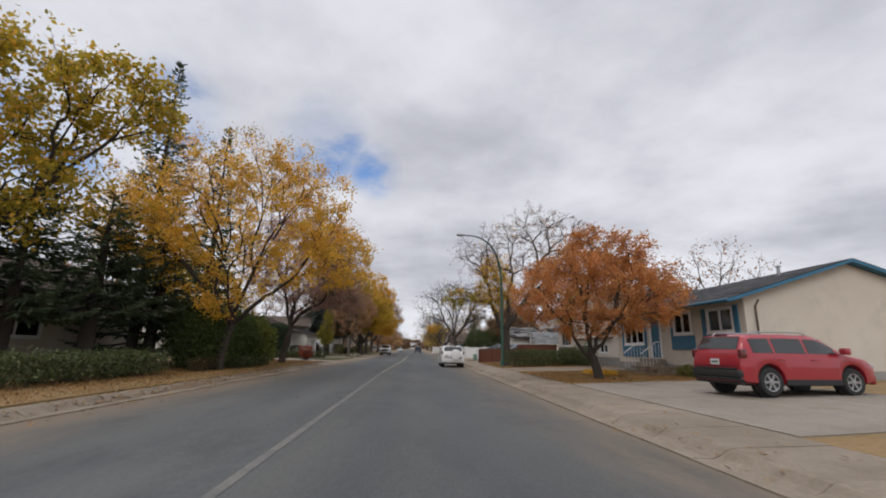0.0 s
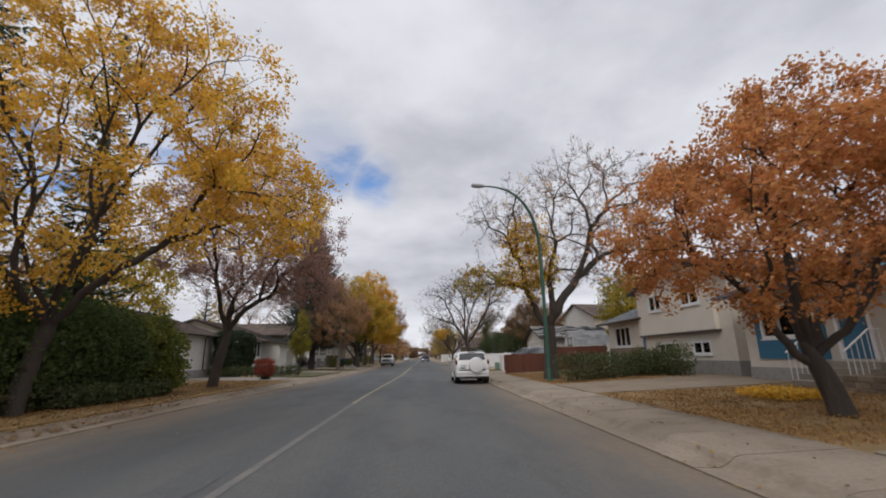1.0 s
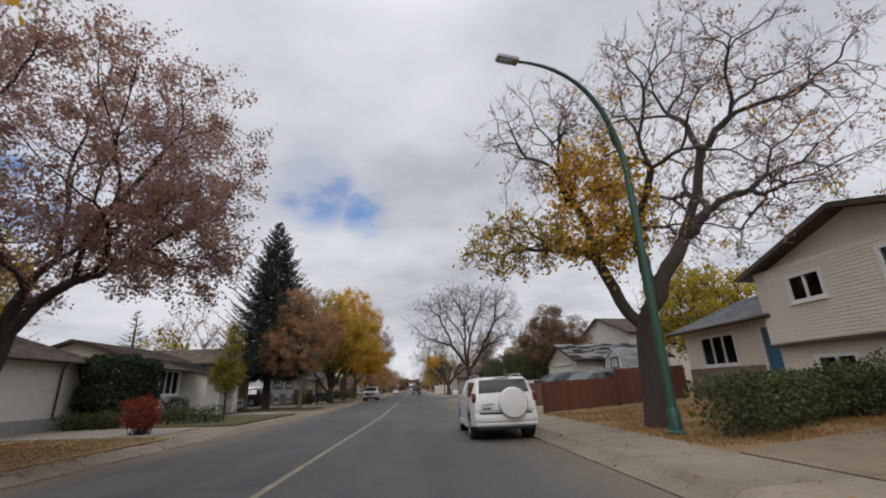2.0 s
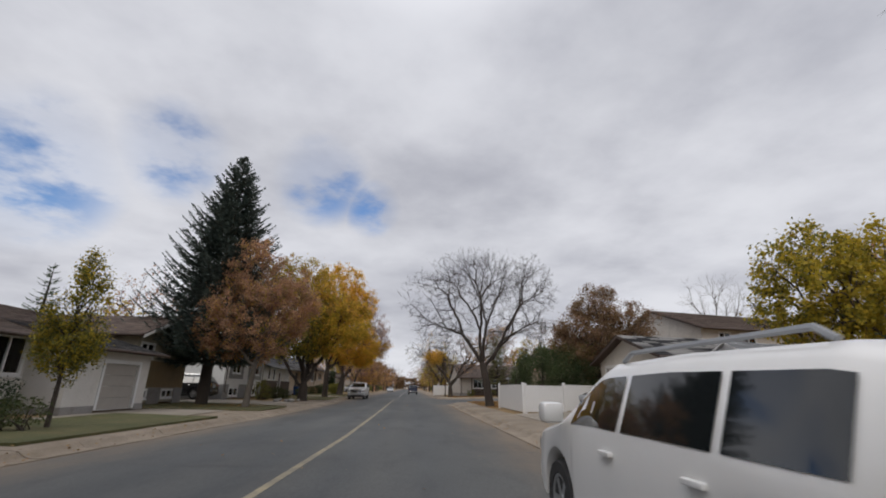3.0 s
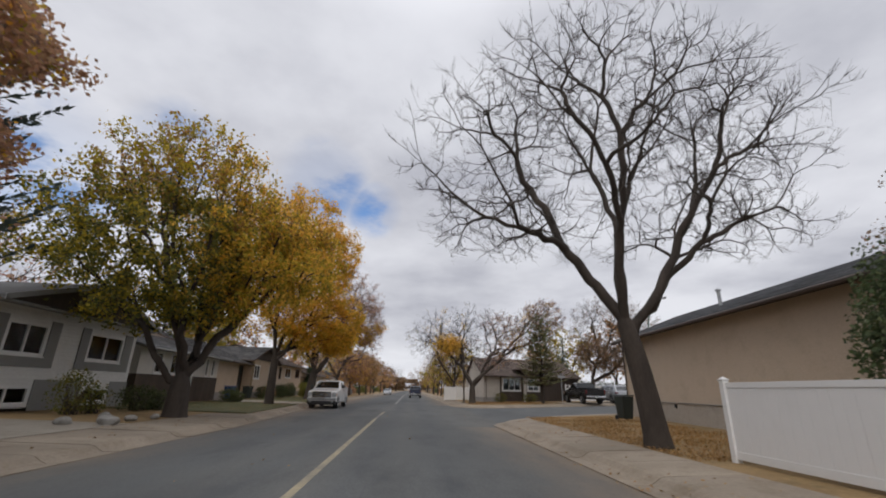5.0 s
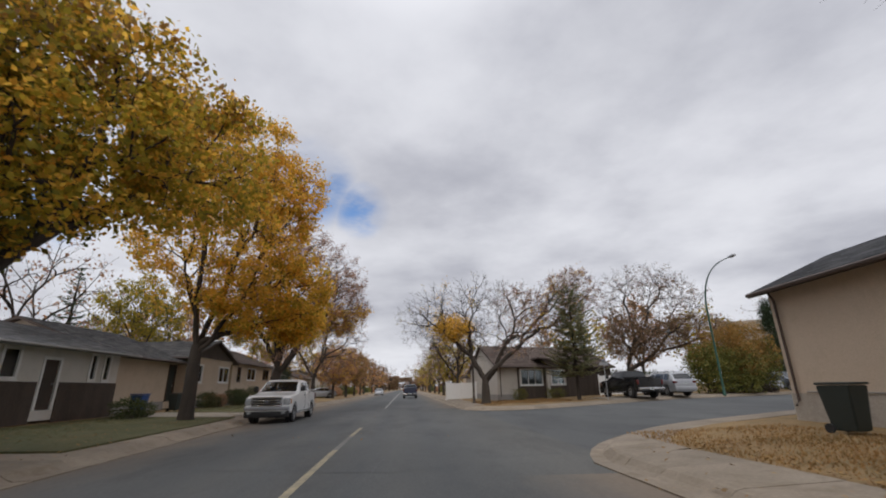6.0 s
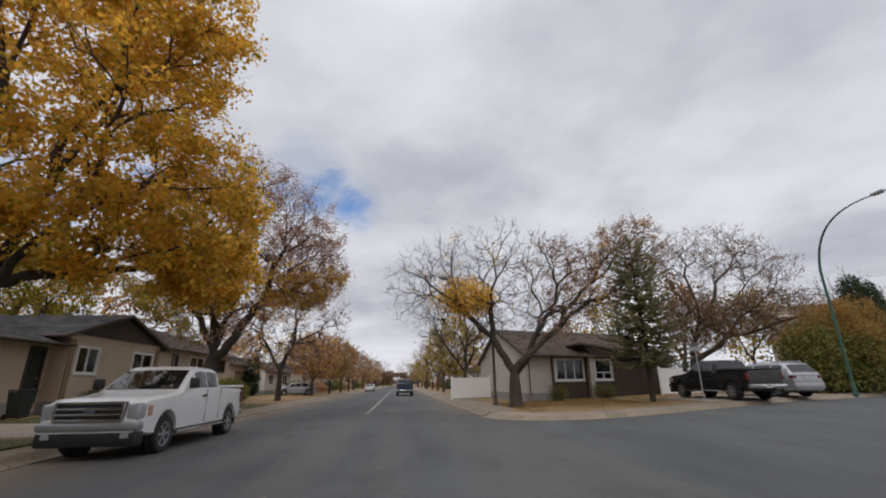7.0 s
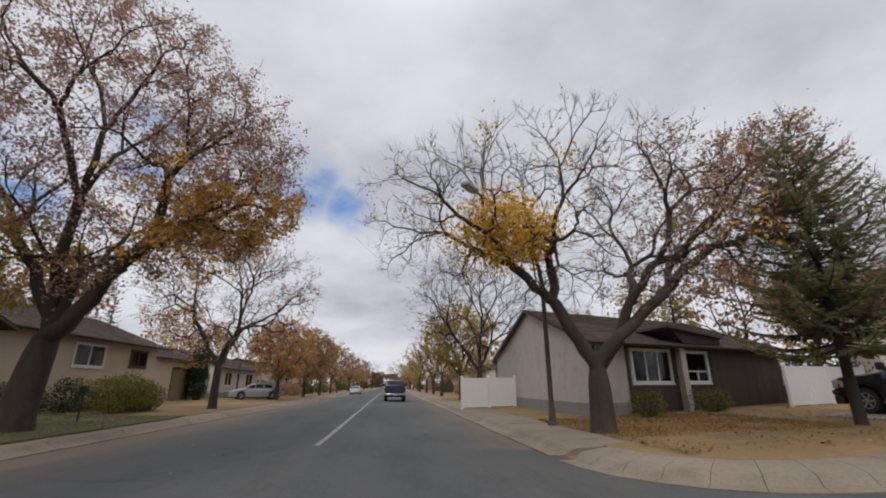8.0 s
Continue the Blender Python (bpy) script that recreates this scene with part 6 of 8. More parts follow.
tree("olive_tree", "dense yellow-green boulevard tree with low limbs", foot(-9.3, 72.6), 1.35, [(-2.2, 0, 7.4, 5.0, 4.6, 4.4, 1.0), (-1.6, 0, 10.6, 3.8, 3.4, 2.5, 0.35), (2.4, 0.4, 6.8, 2.4, 2.6, 3.0, 0.3), (0.6, 3.0, 8.0, 3.0, 3.0, 3.2, 0.3), (3.4, 3.4, 7.2, 2.2, 2.6, 2.4, 0.25), (0.0, 0, 4.2, 1.8, 1.8, 0.9, 0.08)], 1700, 0.40, BARK_DARK,
     [(L_SHRUB, 13, 0.18, 0.24, lambda b, r: b[0] < 1.5 and b[2] < 9), (L_OAKGOLD, 11, 0.18, 0.24, lambda b, r: b[2] > 7.5 and r.random() < 0.45), (L_OLIVE, 11, 0.18, 0.24, some(0.75)), (L_GOLD, 11, 0.15, 0.24, lambda b, r: b[0] > 0.5 and r.random() < 0.8)], 24, limbs=6, clump=0.3)
tree("golden_tree", "tall golden boulevard tree with a dense crown", foot(-10.0, 86.4), 3.2, [(0.7, 0, 8.6, 4.5, 4.6, 4.4, 1.0), (0.7, 0, 12.8, 3.9, 4.0, 3.4, 0.7), (4.2, 1.0, 6.2, 2.0, 2.2, 2.8, 0.3), (3.6, 0, 11.0, 2.2, 2.4, 2.6, 0.25), (2.2, 0, 5.0, 2.0, 2.0, 1.6, 0.15), (3.5, 3.7, 4.8, 1.7, 2.0, 1.4, 0.35)], 2000, 0.28, BARK_DARK,
     [(L_GOLD, 15, 0.16, 0.22, None), (L_YELLOW, 8, 0.15, 0.22, some(0.6)), (L_OLIVE, 11, 0.15, 0.22, lambda b, r: r.random() < (0.55 if b[2] < 7.5 else 0.3)), (L_MAUVE, 4, 0.11, 0.22, some(0.25))], 25, limbs=5, clump=0.55, fine=1.0, twig=0.006)
tree("sparse_tree", "half-bare elm with thin rust leaves over pale houses", foot(-10.6, 101.0), 2.6, [(0.3, 0, 9.2, 6.8, 5.2, 5.8, 1.0), (4.7, 0, 8.0, 2.8, 2.6, 2.8, 0.24)], 2500, 0.42, BARK_DARK,
     [(L_RUST, 6, 0.115, 0.2, some(0.5)), (L_MAUVE, 10, 0.11, 0.2, some(0.85)), (L_GOLD, 12, 0.14, 0.22, lambda b, r: b[0] > 2.5 and b[2] < 7.5 and r.random() < 0.8), (L_OLIVE, 22, 0.14, 0.22, lambda b, r: b[0] < 0 and b[2] < 6.5)], 26, limbs=4, lean=(0.3, 0), wob=0.08, sprigs=5, clump=0.4, twig=0.006)
spruce("spruce", "tall airy green spruce behind a yellow tree", (-15.0, 23.6, yard(-15) - 0.02), 17.8, 3.4, L_SPRUCE, 32, low=1.0, gap=0.5, arms=7)
spruce("spruce", "dark green spruce with low branches behind a hedge", (-14.2, 29.0, yard(-14) - 0.02), 16.4, 3.0, L_SPRUCE, 31, low=0.6, gap=0.5, arms=8)
spruce("spruce", "broad green spruce shading a front garden", (-13.9, 23.2, yard(-13.9) - 0.02), 7.2, 3.0, L_SPRUCE, 33, low=2.3, gap=0.40, arms=9, trunk_r=0.28)
spruce("blue_spruce", "tall blue spruce with upswept ragged branches", (-12.5, 60.9, yard(-12.5) - 0.02), 16.8, 5.0, L_BLUE, 34, low=2.7, sweep=0.45, gap=0.31, arms=12, shape=0.8, step=0.125, spray_size=1.1, trunk_r=0.3)


# ---------------------------------------------------------------- vehicles
def car(name, label, at, turn, L, W, prof, belt, wheels, wr, paint, clear=0.24, tum=0.77, sides=(), screen=None, back=None, style="suv", lower=None, wide=0.0, group=""):
    """A vehicle, nose to local +x. prof: the outline (x, z) over hood, screen, roof and tail; belt: height of the window line."""
    c = thing(name, at, label, "car" if style != "pickup" else "pickup truck", group, turn=turn)
    px, pz = [p[0] for p in prof], [p[1] for p in prof]
    hw0 = W / 2
    ra = wr * 1.16

    def top(x):
        return float(np.interp(x, px, pz))

    def hw(x):
        e = abs(x) / (L / 2)
        return hw0 * (1 - 0.10 * max(0.0, (e - 0.72) / 0.28) ** 2)

    def low(x):
        z = clear + 0.06 * max(0.0, (abs(x) / (L / 2) - 0.8) / 0.2)
        for w in wheels:
            d = abs(x - w)
            if d < ra * 0.999:
                z = max(z, wr + math.sqrt(max(0.0, ra * ra - d * d)))
        return z

    def sec(x):
        t, h, b = top(x), hw(x), low(x)
        bl = min(belt, t - 0.07)
        f = max(0.0, min(1.0, (t - belt) / 0.45))
        k = 0.94 + (tum - 0.94) * f
        b = min(b, bl - 0.1)
        return [(0.0, b), (h * 0.9, b), (h * 0.985, b + 0.05), (h, b + (bl - b) * 0.55), (h * 0.985, bl), (h * k, t - 0.03 - 0.05 * f), (h * k * 0.86, t - 0.012), (0.0, t)]
    xs = set(px)
    for w in wheels:
        for f in (0.9995, 0.985, 0.93, 0.82, 0.66, 0.46, 0.23, 0.0):
            xs |= {w - ra * f, w + ra * f}
    xs |= set(np.linspace(-L / 2, L / 2, 17))
    xs = sorted(x for x in xs if -L / 2 <= x <= L / 2)
    xs = [x for i, x in enumerate(xs) if i == 0 or x - xs[i - 1] > 1e-4]
    bm = bmesh.new()
    rows = []
    for x in xs:
        s = sec(x)
        right = [bm.verts.new((x, -y, z)) for y, z in s]
        left = [right[0]] + [bm.verts.new((x, y, z)) for y, z in s[1:-1]] + [right[-1]]
        rows.append((right, left))
    for (a, b), (d, e) in zip(rows, rows[1:]):
        for k in range(len(a) - 1):
            bm.faces.new((a[k], d[k], d[k + 1], a[k + 1]))
            bm.faces.new((b[k + 1], e[k + 1], e[k], b[k]))
    for r, l in (rows[0], rows[-1]):
        bm.faces.new(list(r) + list(reversed(l[1:-1])))
    bmesh.ops.remove_doubles(bm, verts=bm.verts, dist=1e-5)
    bmesh.ops.recalc_face_normals(bm, faces=bm.faces)
    body = part("body", bm, paint, c, smooth=38)
    # side windows, screens
    for x0, x1 in sides:
        for sg in (-1, 1):
            bm = bmesh.new()
            n = 6
            lo, hi = [], []
            for i in range(n + 1):
                x = x0 + (x1 - x0) * i / n
                s = sec(x)
                p4, p5 = Vector(s[4]), Vector(s[5])
                if p5.y - p4.y < 0.05:
                    p5 = p4 + Vector((-0.005, 0.02))
                a, b = p4.lerp(p5, 0.07), p4.lerp(p5, 0.90)
                lo.append(bm.verts.new((x, sg * (a.x + 0.008), a.y)))
                hi.append(bm.verts.new((x, sg * (b.x + 0.008), b.y)))
            for i in range(n):
                bm.faces.new((lo[i], lo[i + 1], hi[i + 1], hi[i]))
            part("side_window", bm, CAR_DARK, c, smooth=40)
    for nm, span in (("windscreen", screen), ("rear_window", back)):
        if not span:
            continue
        bm = bmesh.new()
        n, m = 5, 8
        g = []
        for i in range(n + 1):
            x = span[0] + (span[1] - span[0]) * i / n
            s = sec(x)
            yy, z5, z7 = s[6][0] * 1.04, s[6][1], s[7][1]
            row = []
            for j in range(m + 1):
                f = -1 + 2 * j / m
                z = z7 + (z5 - z7) * f * f
                nx = 0.010 if nm == "windscreen" else -0.010
                row.append(bm.verts.new((x + nx, yy * f, z + 0.008)))
            g.append(row)
        for a, b in zip(g, g[1:]):
            for j in range(m):
                bm.faces.new((a[j], a[j + 1], b[j + 1], b[j]))
        part(nm, bm, CAR_DARK, c, smooth=60)
    # wheels
    for w in wheels:
        for sg in (-1, 1):
            m = Matrix.Translation((w, sg * (hw0 - 0.135 + wide), wr)) @ Matrix.Rotation(radians(-90 * sg), 4, "X")
            bm = bmesh.new()
            t = 0.115
            lathe(bm, [(wr * 0.62, -t), (wr * 0.93, -t), (wr, -t * 0.65), (wr, t * 0.65), (wr * 0.93, t), (wr * 0.66, t), (wr * 0.62, t * 0.8)], 28, m)
            wheel = part("wheel", bm, RUBBER, c, smooth=35)
            bm = bmesh.new()
            lathe(bm, [(wr * 0.64, t * 0.55), (wr * 0.64, t * 0.93), (wr * 0.57, t * 0.9), (wr * 0.55, t * 0.5)], 28, m)
            for k in range(6):
                box(bm, wr * 0.08, wr * 0.58, -wr * 0.075, wr * 0.075, t * 0.5, t * 0.82, m @ Matrix.Rotation(radians(60 * k), 4, "Z"))
            lathe(bm, [(wr * 0.17, t * 0.5), (wr * 0.17, t * 0.9), (wr * 0.1, t * 0.95)], 12, m)
            part("rim", bm, RIM, wheel, smooth=35)
            bm = bmesh.new()
            lathe(bm, [(ra * 0.99, -0.16), (ra * 0.99, -0.02)], 20, m)
            part("wheel_well", bm, BLACK_TRIM, c)
    # underside
    part("underbody", boxes((-L / 2 + 0.25, L / 2 - 0.3, -hw0 * 0.72, hw0 * 0.72, clear - 0.04, clear + 0.22)), BLACK_TRIM, c)
    if lower:
        for sg in (-1, 1):
            part("side_cladding", boxes((wheels[0] + ra, wheels[1] - ra, sg * (hw0 - 0.05), sg * (hw0 + 0.012), clear - 0.01, clear + 0.14), bevel=0.012), lower, c)
    # mirrors and handles
    xm = (screen[0] + screen[1]) / 2 + 0.12 if screen else 0.8
    if screen:
        for sg in (-1, 1):
            bm = boxes((xm - 0.10, xm + 0.09, sg * (hw0 + 0.02), sg * (hw0 + 0.22), belt + 0.02, belt + (0.27 if style == "pickup" else 0.2)), bevel=0.04)
            part("mirror", bm, paint if style != "pickup" else BLACK_TRIM, c, smooth=40)
    return c, sec, hw


def plate(c, x, y, z, sg):
    """A number plate with a plain bar for its writing; sg is the way it faces along x."""
    p = part("number_plate", boxes((x, x + sg * 0.012, y - 0.155, y + 0.155, z - 0.078, z + 0.078), bevel=0.003), PLATE, c)
    part("plate_bar", boxes((x + sg * 0.0125, x + sg * 0.015, y - 0.11, y + 0.11, z - 0.028, z + 0.028)), PLATE_BAR, p)


CAR_DARK = plain("dark_tinted_glass", (0.010, 0.012, 0.013), 0.05, 0.0, 0.1, 0.8)


def rear_suv(at, turn, paint, label, spare=False):
    """A small sport-utility car."""
    prof = [(-2.16, 0.86), (-2.13, 1.06), (-2.06, 1.24), (-1.88, 1.57), (-1.7, 1.61), (-0.6, 1.635), (0.35, 1.615), (0.55, 1.55), (1.22, 1.12), (1.85, 1.0), (2.12, 0.86), (2.16, 0.62)]
    c, sec, hw = car("suv", label, at, turn, 4.32, 1.83, prof, 1.08, (-1.32, 1.32), 0.37, paint, 0.30, 0.80, ((-1.78, -1.15), (-1.08, -0.12), (-0.04, 0.86)), (0.60, 1.16), (-2.075, -1.90), lower=paint if spare else BLACK_TRIM)
    part("rear_bumper", boxes((-2.24, -2.08, -0.84, 0.84, 0.47, 0.67), bevel=0.05), paint if spare else BLACK_TRIM, c, smooth=40)
    part("bumper_step", boxes((-2.235, -2.10, -0.70, 0.70, 0.672, 0.71), bevel=0.012), BLACK_TRIM, c)
    part("lower_valance", boxes((-2.21, -2.0, -0.83, 0.83, 0.38, 0.468), bevel=0.03), paint if spare else BLACK_TRIM, c)
    part("diffuser", boxes((-2.16, -2.0, -0.78, 0.78, 0.29, 0.378), bevel=0.02), BLACK_TRIM, c)
    part("front_bumper", boxes((2.05, 2.21, -0.80, 0.80, 0.30, 0.60), bevel=0.05), paint, c, smooth=40)
    part("grille", boxes((2.12, 2.185, -0.45, 0.45, 0.615, 0.76), bevel=0.01), BLACK_TRIM, c)
    for sg in (-1, 1):
        part("tail_light", boxes((-2.155, -1.95, sg * 0.765, sg * 0.875, 0.96, 1.20), bevel=0.03), RED_LENS, c, smooth=40)
        part("headlight", boxes((1.93, 2.165, sg * 0.52, sg * 0.83, 0.72, 0.87), bevel=0.03), CLEAR_LENS, c, smooth=40)
        V, Q = [], []
        tube_data([(-1.6, sg * 0.60, 1.61), (-1.5, sg * 0.60, 1.675), (0.1, sg * 0.62, 1.68), (0.25, sg * 0.62, 1.62)], [0.02] * 4, 6, V, Q)
        from_lists("roof_rail", V, Q, GREY_METAL, c)
        for x in (-0.95, 0.1):
            part("door_handle", boxes((x - 0.09, x + 0.09, sg * 0.905, sg * 0.945, 0.93, 0.965), bevel=0.008), paint, c)
    part("tailgate_seam", boxes((-2.168, -2.12, -0.78, 0.78, 0.745, 0.757)), BLACK_TRIM, c)
    part("brake_light", boxes((-1.90, -1.84, -0.2, 0.2, 1.57, 1.59)), RED_LENS, c)
    if spare:
        m = Matrix.Translation((-2.18, -0.19, 0.94)) @ Matrix.Rotation(radians(-90), 4, "Y")
        bm = bmesh.new()
        lathe(bm, [(0.36, -0.04), (0.39, 0.02), (0.39, 0.15), (0.355, 0.20), (0.20, 0.225), (0.02, 0.23)], 36, m)
        part("spare_wheel_cover", bm, paint, c, "white round spare-wheel cover", smooth=40)
        part("tailgate_handle", boxes((-2.185, -2.13, 0.30, 0.62, 0.90, 0.93), bevel=0.008), CHROME, c)
        plate(c, -2.165, 0.50, 0.80, -1)
    else:
        plate(c, -2.168, 0.0, 0.86, -1)
    plate(c, 2.212, 0.0, 0.45, 1)
    return c


def pickup(at, turn, paint, label, cab="extended"):
    """A full-size pickup with a chrome-barred grille."""
    prof = [(-2.95, 0.70), (-2.94, 1.34), (-1.02, 1.38), (-1.0, 1.42), (-0.86, 1.86), (-0.7, 1.90), (0.35, 1.92), (0.55, 1.86), (1.30, 1.33), (1.7, 1.27), (2.6, 1.20), (2.86, 1.10), (2.92, 0.78)]
    c, sec, hw = car("pickup_truck", label, at, turn, 5.88, 2.0, prof, 1.34, (-1.86, 1.86), 0.40, paint, 0.42, 0.84, ((-0.78, -0.10), (-0.03, 0.98)), (0.62, 1.26), (-0.985, -0.87), "pickup")
    # solid bed behind the cab; a dark sheet imitates the shaded hollow
    part("bed_hollow_shade", boxes((-2.85, -1.1, -0.80, 0.80, 1.385, 1.392)), BLACK_TRIM, c)
    for sg in (-1, 1):
        part("bed_rail", boxes((-2.92, -1.04, sg * 0.80, sg * 0.955, 1.36, 1.425), bevel=0.012), BLACK_TRIM if paint is not P_WHITE else paint, c)
        part("headlight", boxes((2.52, 2.925, sg * 0.69, sg * 0.945, 0.76, 1.09), bevel=0.05), CLEAR_LENS, c, smooth=40)
        part("tail_light", boxes((-2.958, -2.82, sg * 0.84, sg * 0.965, 0.90, 1.22), bevel=0.015), RED_LENS, c, smooth=40)
        part("fog_light", boxes((2.93, 2.962, sg * 0.66, sg * 0.82, 0.42, 0.52), bevel=0.015), CLEAR_LENS, c)
        part("running_board", boxes((-1.35, 1.33, sg * 0.90, sg * 1.03, 0.36, 0.42), bevel=0.02), CHROME, c, smooth=40)
        part("door_seam", boxes((-0.072, -0.066, sg * 0.985, sg * 1.0015, 0.52, 1.33)), BLACK_TRIM, c)
        part("cab_seam", boxes((-0.982, -0.974, sg * 0.96, sg * 1.0015, 0.52, 1.34)), BLACK_TRIM, c)
        part("door_handle", boxes((-0.02, 0.18, sg * 0.995, sg * 1.03, 1.14, 1.20), bevel=0.012), BLACK_TRIM, c)
        part("mud_flap", boxes((-2.36, -2.33, sg * 0.76, sg * 0.99, 0.28, 0.62)), BLACK_TRIM, c)
        part("turn_light", boxes((2.50, 2.64, sg * 0.93, sg * 0.985, 0.82, 1.04), bevel=0.02), plain("amber_lens", (0.45, 0.26, 0.16), 0.2), c)
    part("front_bumper", boxes((2.70, 2.985, -0.97, 0.97, 0.56, 0.735), bevel=0.06), P_SILVER if paint is P_WHITE else BLACK_TRIM, c, smooth=40)
    part("front_valance", boxes((2.62, 2.95, -0.95, 0.95, 0.27, 0.558), bevel=0.05), BLACK_TRIM, c, smooth=40)
    part("rear_bumper", boxes((-3.08, -2.90, -0.95, 0.95, 0.52, 0.70), bevel=0.03), CHROME, c, smooth=40)
    g = part("grille", boxes((2.80, 2.955, -0.655, 0.655, 0.745, 1.125), bevel=0.03), BLACK_TRIM, c, smooth=40)
    for z, t in ((0.765, 0.026), (0.88, 0.02), (0.985, 0.02), (1.105, 0.026)):
        part("grille_bar", boxes((2.95, 2.985, -0.65, 0.65, z - t, z + t), bevel=0.010), CHROME, g, smooth=40)
    for y in (-0.64, 0.64):
        part("grille_bar", boxes((2.95, 2.983, y - 0.028, y + 0.028, 0.745, 1.12), bevel=0.010), CHROME, g, smooth=40)
    bm = bmesh.new()
    lathe(bm, [(0.09, 0.0), (0.08, 0.02)], 20, Matrix.Translation((2.982, 0, 0.935)) @ Matrix.Rotation(radians(90), 4, "Y") @ Matrix.Diagonal((0.55, 1.25, 1, 1)))
    part("emblem", bm, P_GREY, g, "plain oval emblem")
    part("tailgate_handle", boxes((-2.965, -2.94, -0.16, 0.16, 1.16, 1.22), bevel=0.008), BLACK_TRIM, c)
    plate(c, -3.084, 0.0, 0.62, -1)
    return c


def crossover(at, turn, paint, label):
    """A larger family crossover."""
    prof = [(-2.38, 0.80), (-2.36, 1.05), (-2.25, 1.22), (-1.95, 1.60), (-1.7, 1.68), (-0.5, 1.71), (0.3, 1.68), (0.5, 1.62), (1.32, 1.14), (2.1, 1.02), (2.36, 0.88), (2.40, 0.6)]
    c, sec, hw = car("suv", label, at, turn, 4.8, 1.92, prof, 1.10, (-1.42, 1.45), 0.36, paint, 0.25, 0.79, ((-1.85, -1.25), (-1.18, -0.15), (-0.07, 0.95)), (0.55, 1.28), (-2.27, -1.98), lower=BLACK_TRIM)
    part("front_bumper", boxes((2.24, 2.46, -0.88, 0.88, 0.30, 0.62), bevel=0.06), paint, c, smooth=40)
    part("lower_grille", boxes((2.40, 2.475, -0.55, 0.55, 0.34, 0.48), bevel=0.01), BLACK_TRIM, c)
    g = part("grille", boxes((2.33, 2.425, -0.42, 0.42, 0.64, 0.86), bevel=0.02), BLACK_TRIM, c)
    for z in (0.69, 0.75, 0.81):
        part("grille_bar", boxes((2.424, 2.437, -0.40, 0.40, z - 0.01, z + 0.01)), CHROME, g)
    part("rear_bumper", boxes((-2.46, -2.28, -0.88, 0.88, 0.36, 0.66), bevel=0.05), paint, c, smooth=40)
    for sg in (-1, 1):
        part("headlight", boxes((2.04, 2.405, sg * 0.46, sg * 0.90, 0.72, 0.92), bevel=0.05), CLEAR_LENS, c, smooth=40)
        part("fog_light", boxes((2.42, 2.47, sg * 0.66, sg * 0.80, 0.42, 0.50), bevel=0.01), CLEAR_LENS, c)
        part("tail_light", boxes((-2.395, -2.12, sg * 0.62, sg * 0.905, 0.88, 1.04), bevel=0.03), RED_LENS, c, smooth=40)
        V, Q = [], []
        tube_data([(-1.7, sg * 0.64, 1.66), (-1.6, sg * 0.64, 1.75), (0.1, sg * 0.66, 1.765), (0.25, sg * 0.66, 1.70)], [0.022] * 4, 6, V, Q)
        from_lists("roof_rail", V, Q, CHROME, c)
        for x in (-1.0, 0.1):
            part("door_handle", boxes((x - 0.09, x + 0.09, sg * 0.95, sg * 0.985, 0.95, 0.985), bevel=0.008), CHROME, c)
    part("tailgate_trim", boxes((-2.40, -2.34, -0.5, 0.5, 1.02, 1.05), bevel=0.008), CHROME, c)
    plate(c, -2.392, 0.0, 0.90, -1)
    plate(c, 2.478, 0.0, 0.55, 1)
    return c


def sedan(at, turn, paint, label):
    prof = [(-2.32, 0.70), (-2.28, 0.98), (-1.75, 1.06), (-1.05, 1.40), (-0.6, 1.45), (0.25, 1.44), (0.45, 1.40), (1.25, 0.98), (2.05, 0.82), (2.28, 0.70), (2.32, 0.52)]
    c, sec, hw = car("sedan", label, at, turn, 4.65, 1.80, prof, 0.94, (-1.35, 1.38), 0.32, paint, 0.18, 0.76, ((-1.2, -0.55), (-0.48, 0.20), (0.26, 0.95)), (0.5, 1.2), (-1.68, -1.10))
    for sg in (-1, 1):
        part("headlight", boxes((2.0, 2.32, sg * 0.50, sg * 0.82, 0.58, 0.72), bevel=0.03), CLEAR_LENS, c, smooth=40)
        part("tail_light", boxes((-2.325, -2.1, sg * 0.50, sg * 0.84, 0.76, 0.92), bevel=0.03), RED_LENS, c, smooth=40)
    part("front_bumper", boxes((2.16, 2.36, -0.80, 0.80, 0.22, 0.50), bevel=0.05), paint, c, smooth=40)
    part("rear_bumper", boxes((-2.38, -2.2, -0.80, 0.80, 0.30, 0.62), bevel=0.05), paint, c, smooth=40)
    plate(c, -2.33, 0.0, 0.80, -1)
    return c


def on_yard(x, y):
    return (x, y, yard(x) + 0.012)


rear_suv((2.54, 35.75, 0.018), 90, P_WHITE, "white sport-utility car with a covered spare wheel, parked at the kerb", spare=True)
pickup((-6.28, 88.55, 0.012), -90, P_WHITE, "white extended-cab pickup parked at the kerb, chrome grille")
pickup((0.45, 131.5, 0.04), 90, P_NAVY, "dark blue pickup in the driving lane")
rear_suv(on_yard(10.2, 12.15), 7, P_RED, "red sport-utility car parked on a driveway")
crossover(on_yard(9.5, 50.4), 200, P_BLACK, "black sport-utility car parked on a driveway")
crossover(on_yard(11.0, 48.85), 201, P_GREY, "dark grey car parked behind a brown fence")
pickup(on_yard(16.95, 98.2), 92, P_BLACK, "black pickup parked on a gravel drive")
crossover(on_yard(20.3, 98.9), 94, P_SILVER, "silver sport-utility car parked beside a pickup")
crossover(on_yard(33.6, 106.2), -80, P_SILVER, "silver sport-utility car far up the side street")
crossover(on_yard(37.4, 106.8), -80, P_GREY, "grey sport-utility car far up the side street")
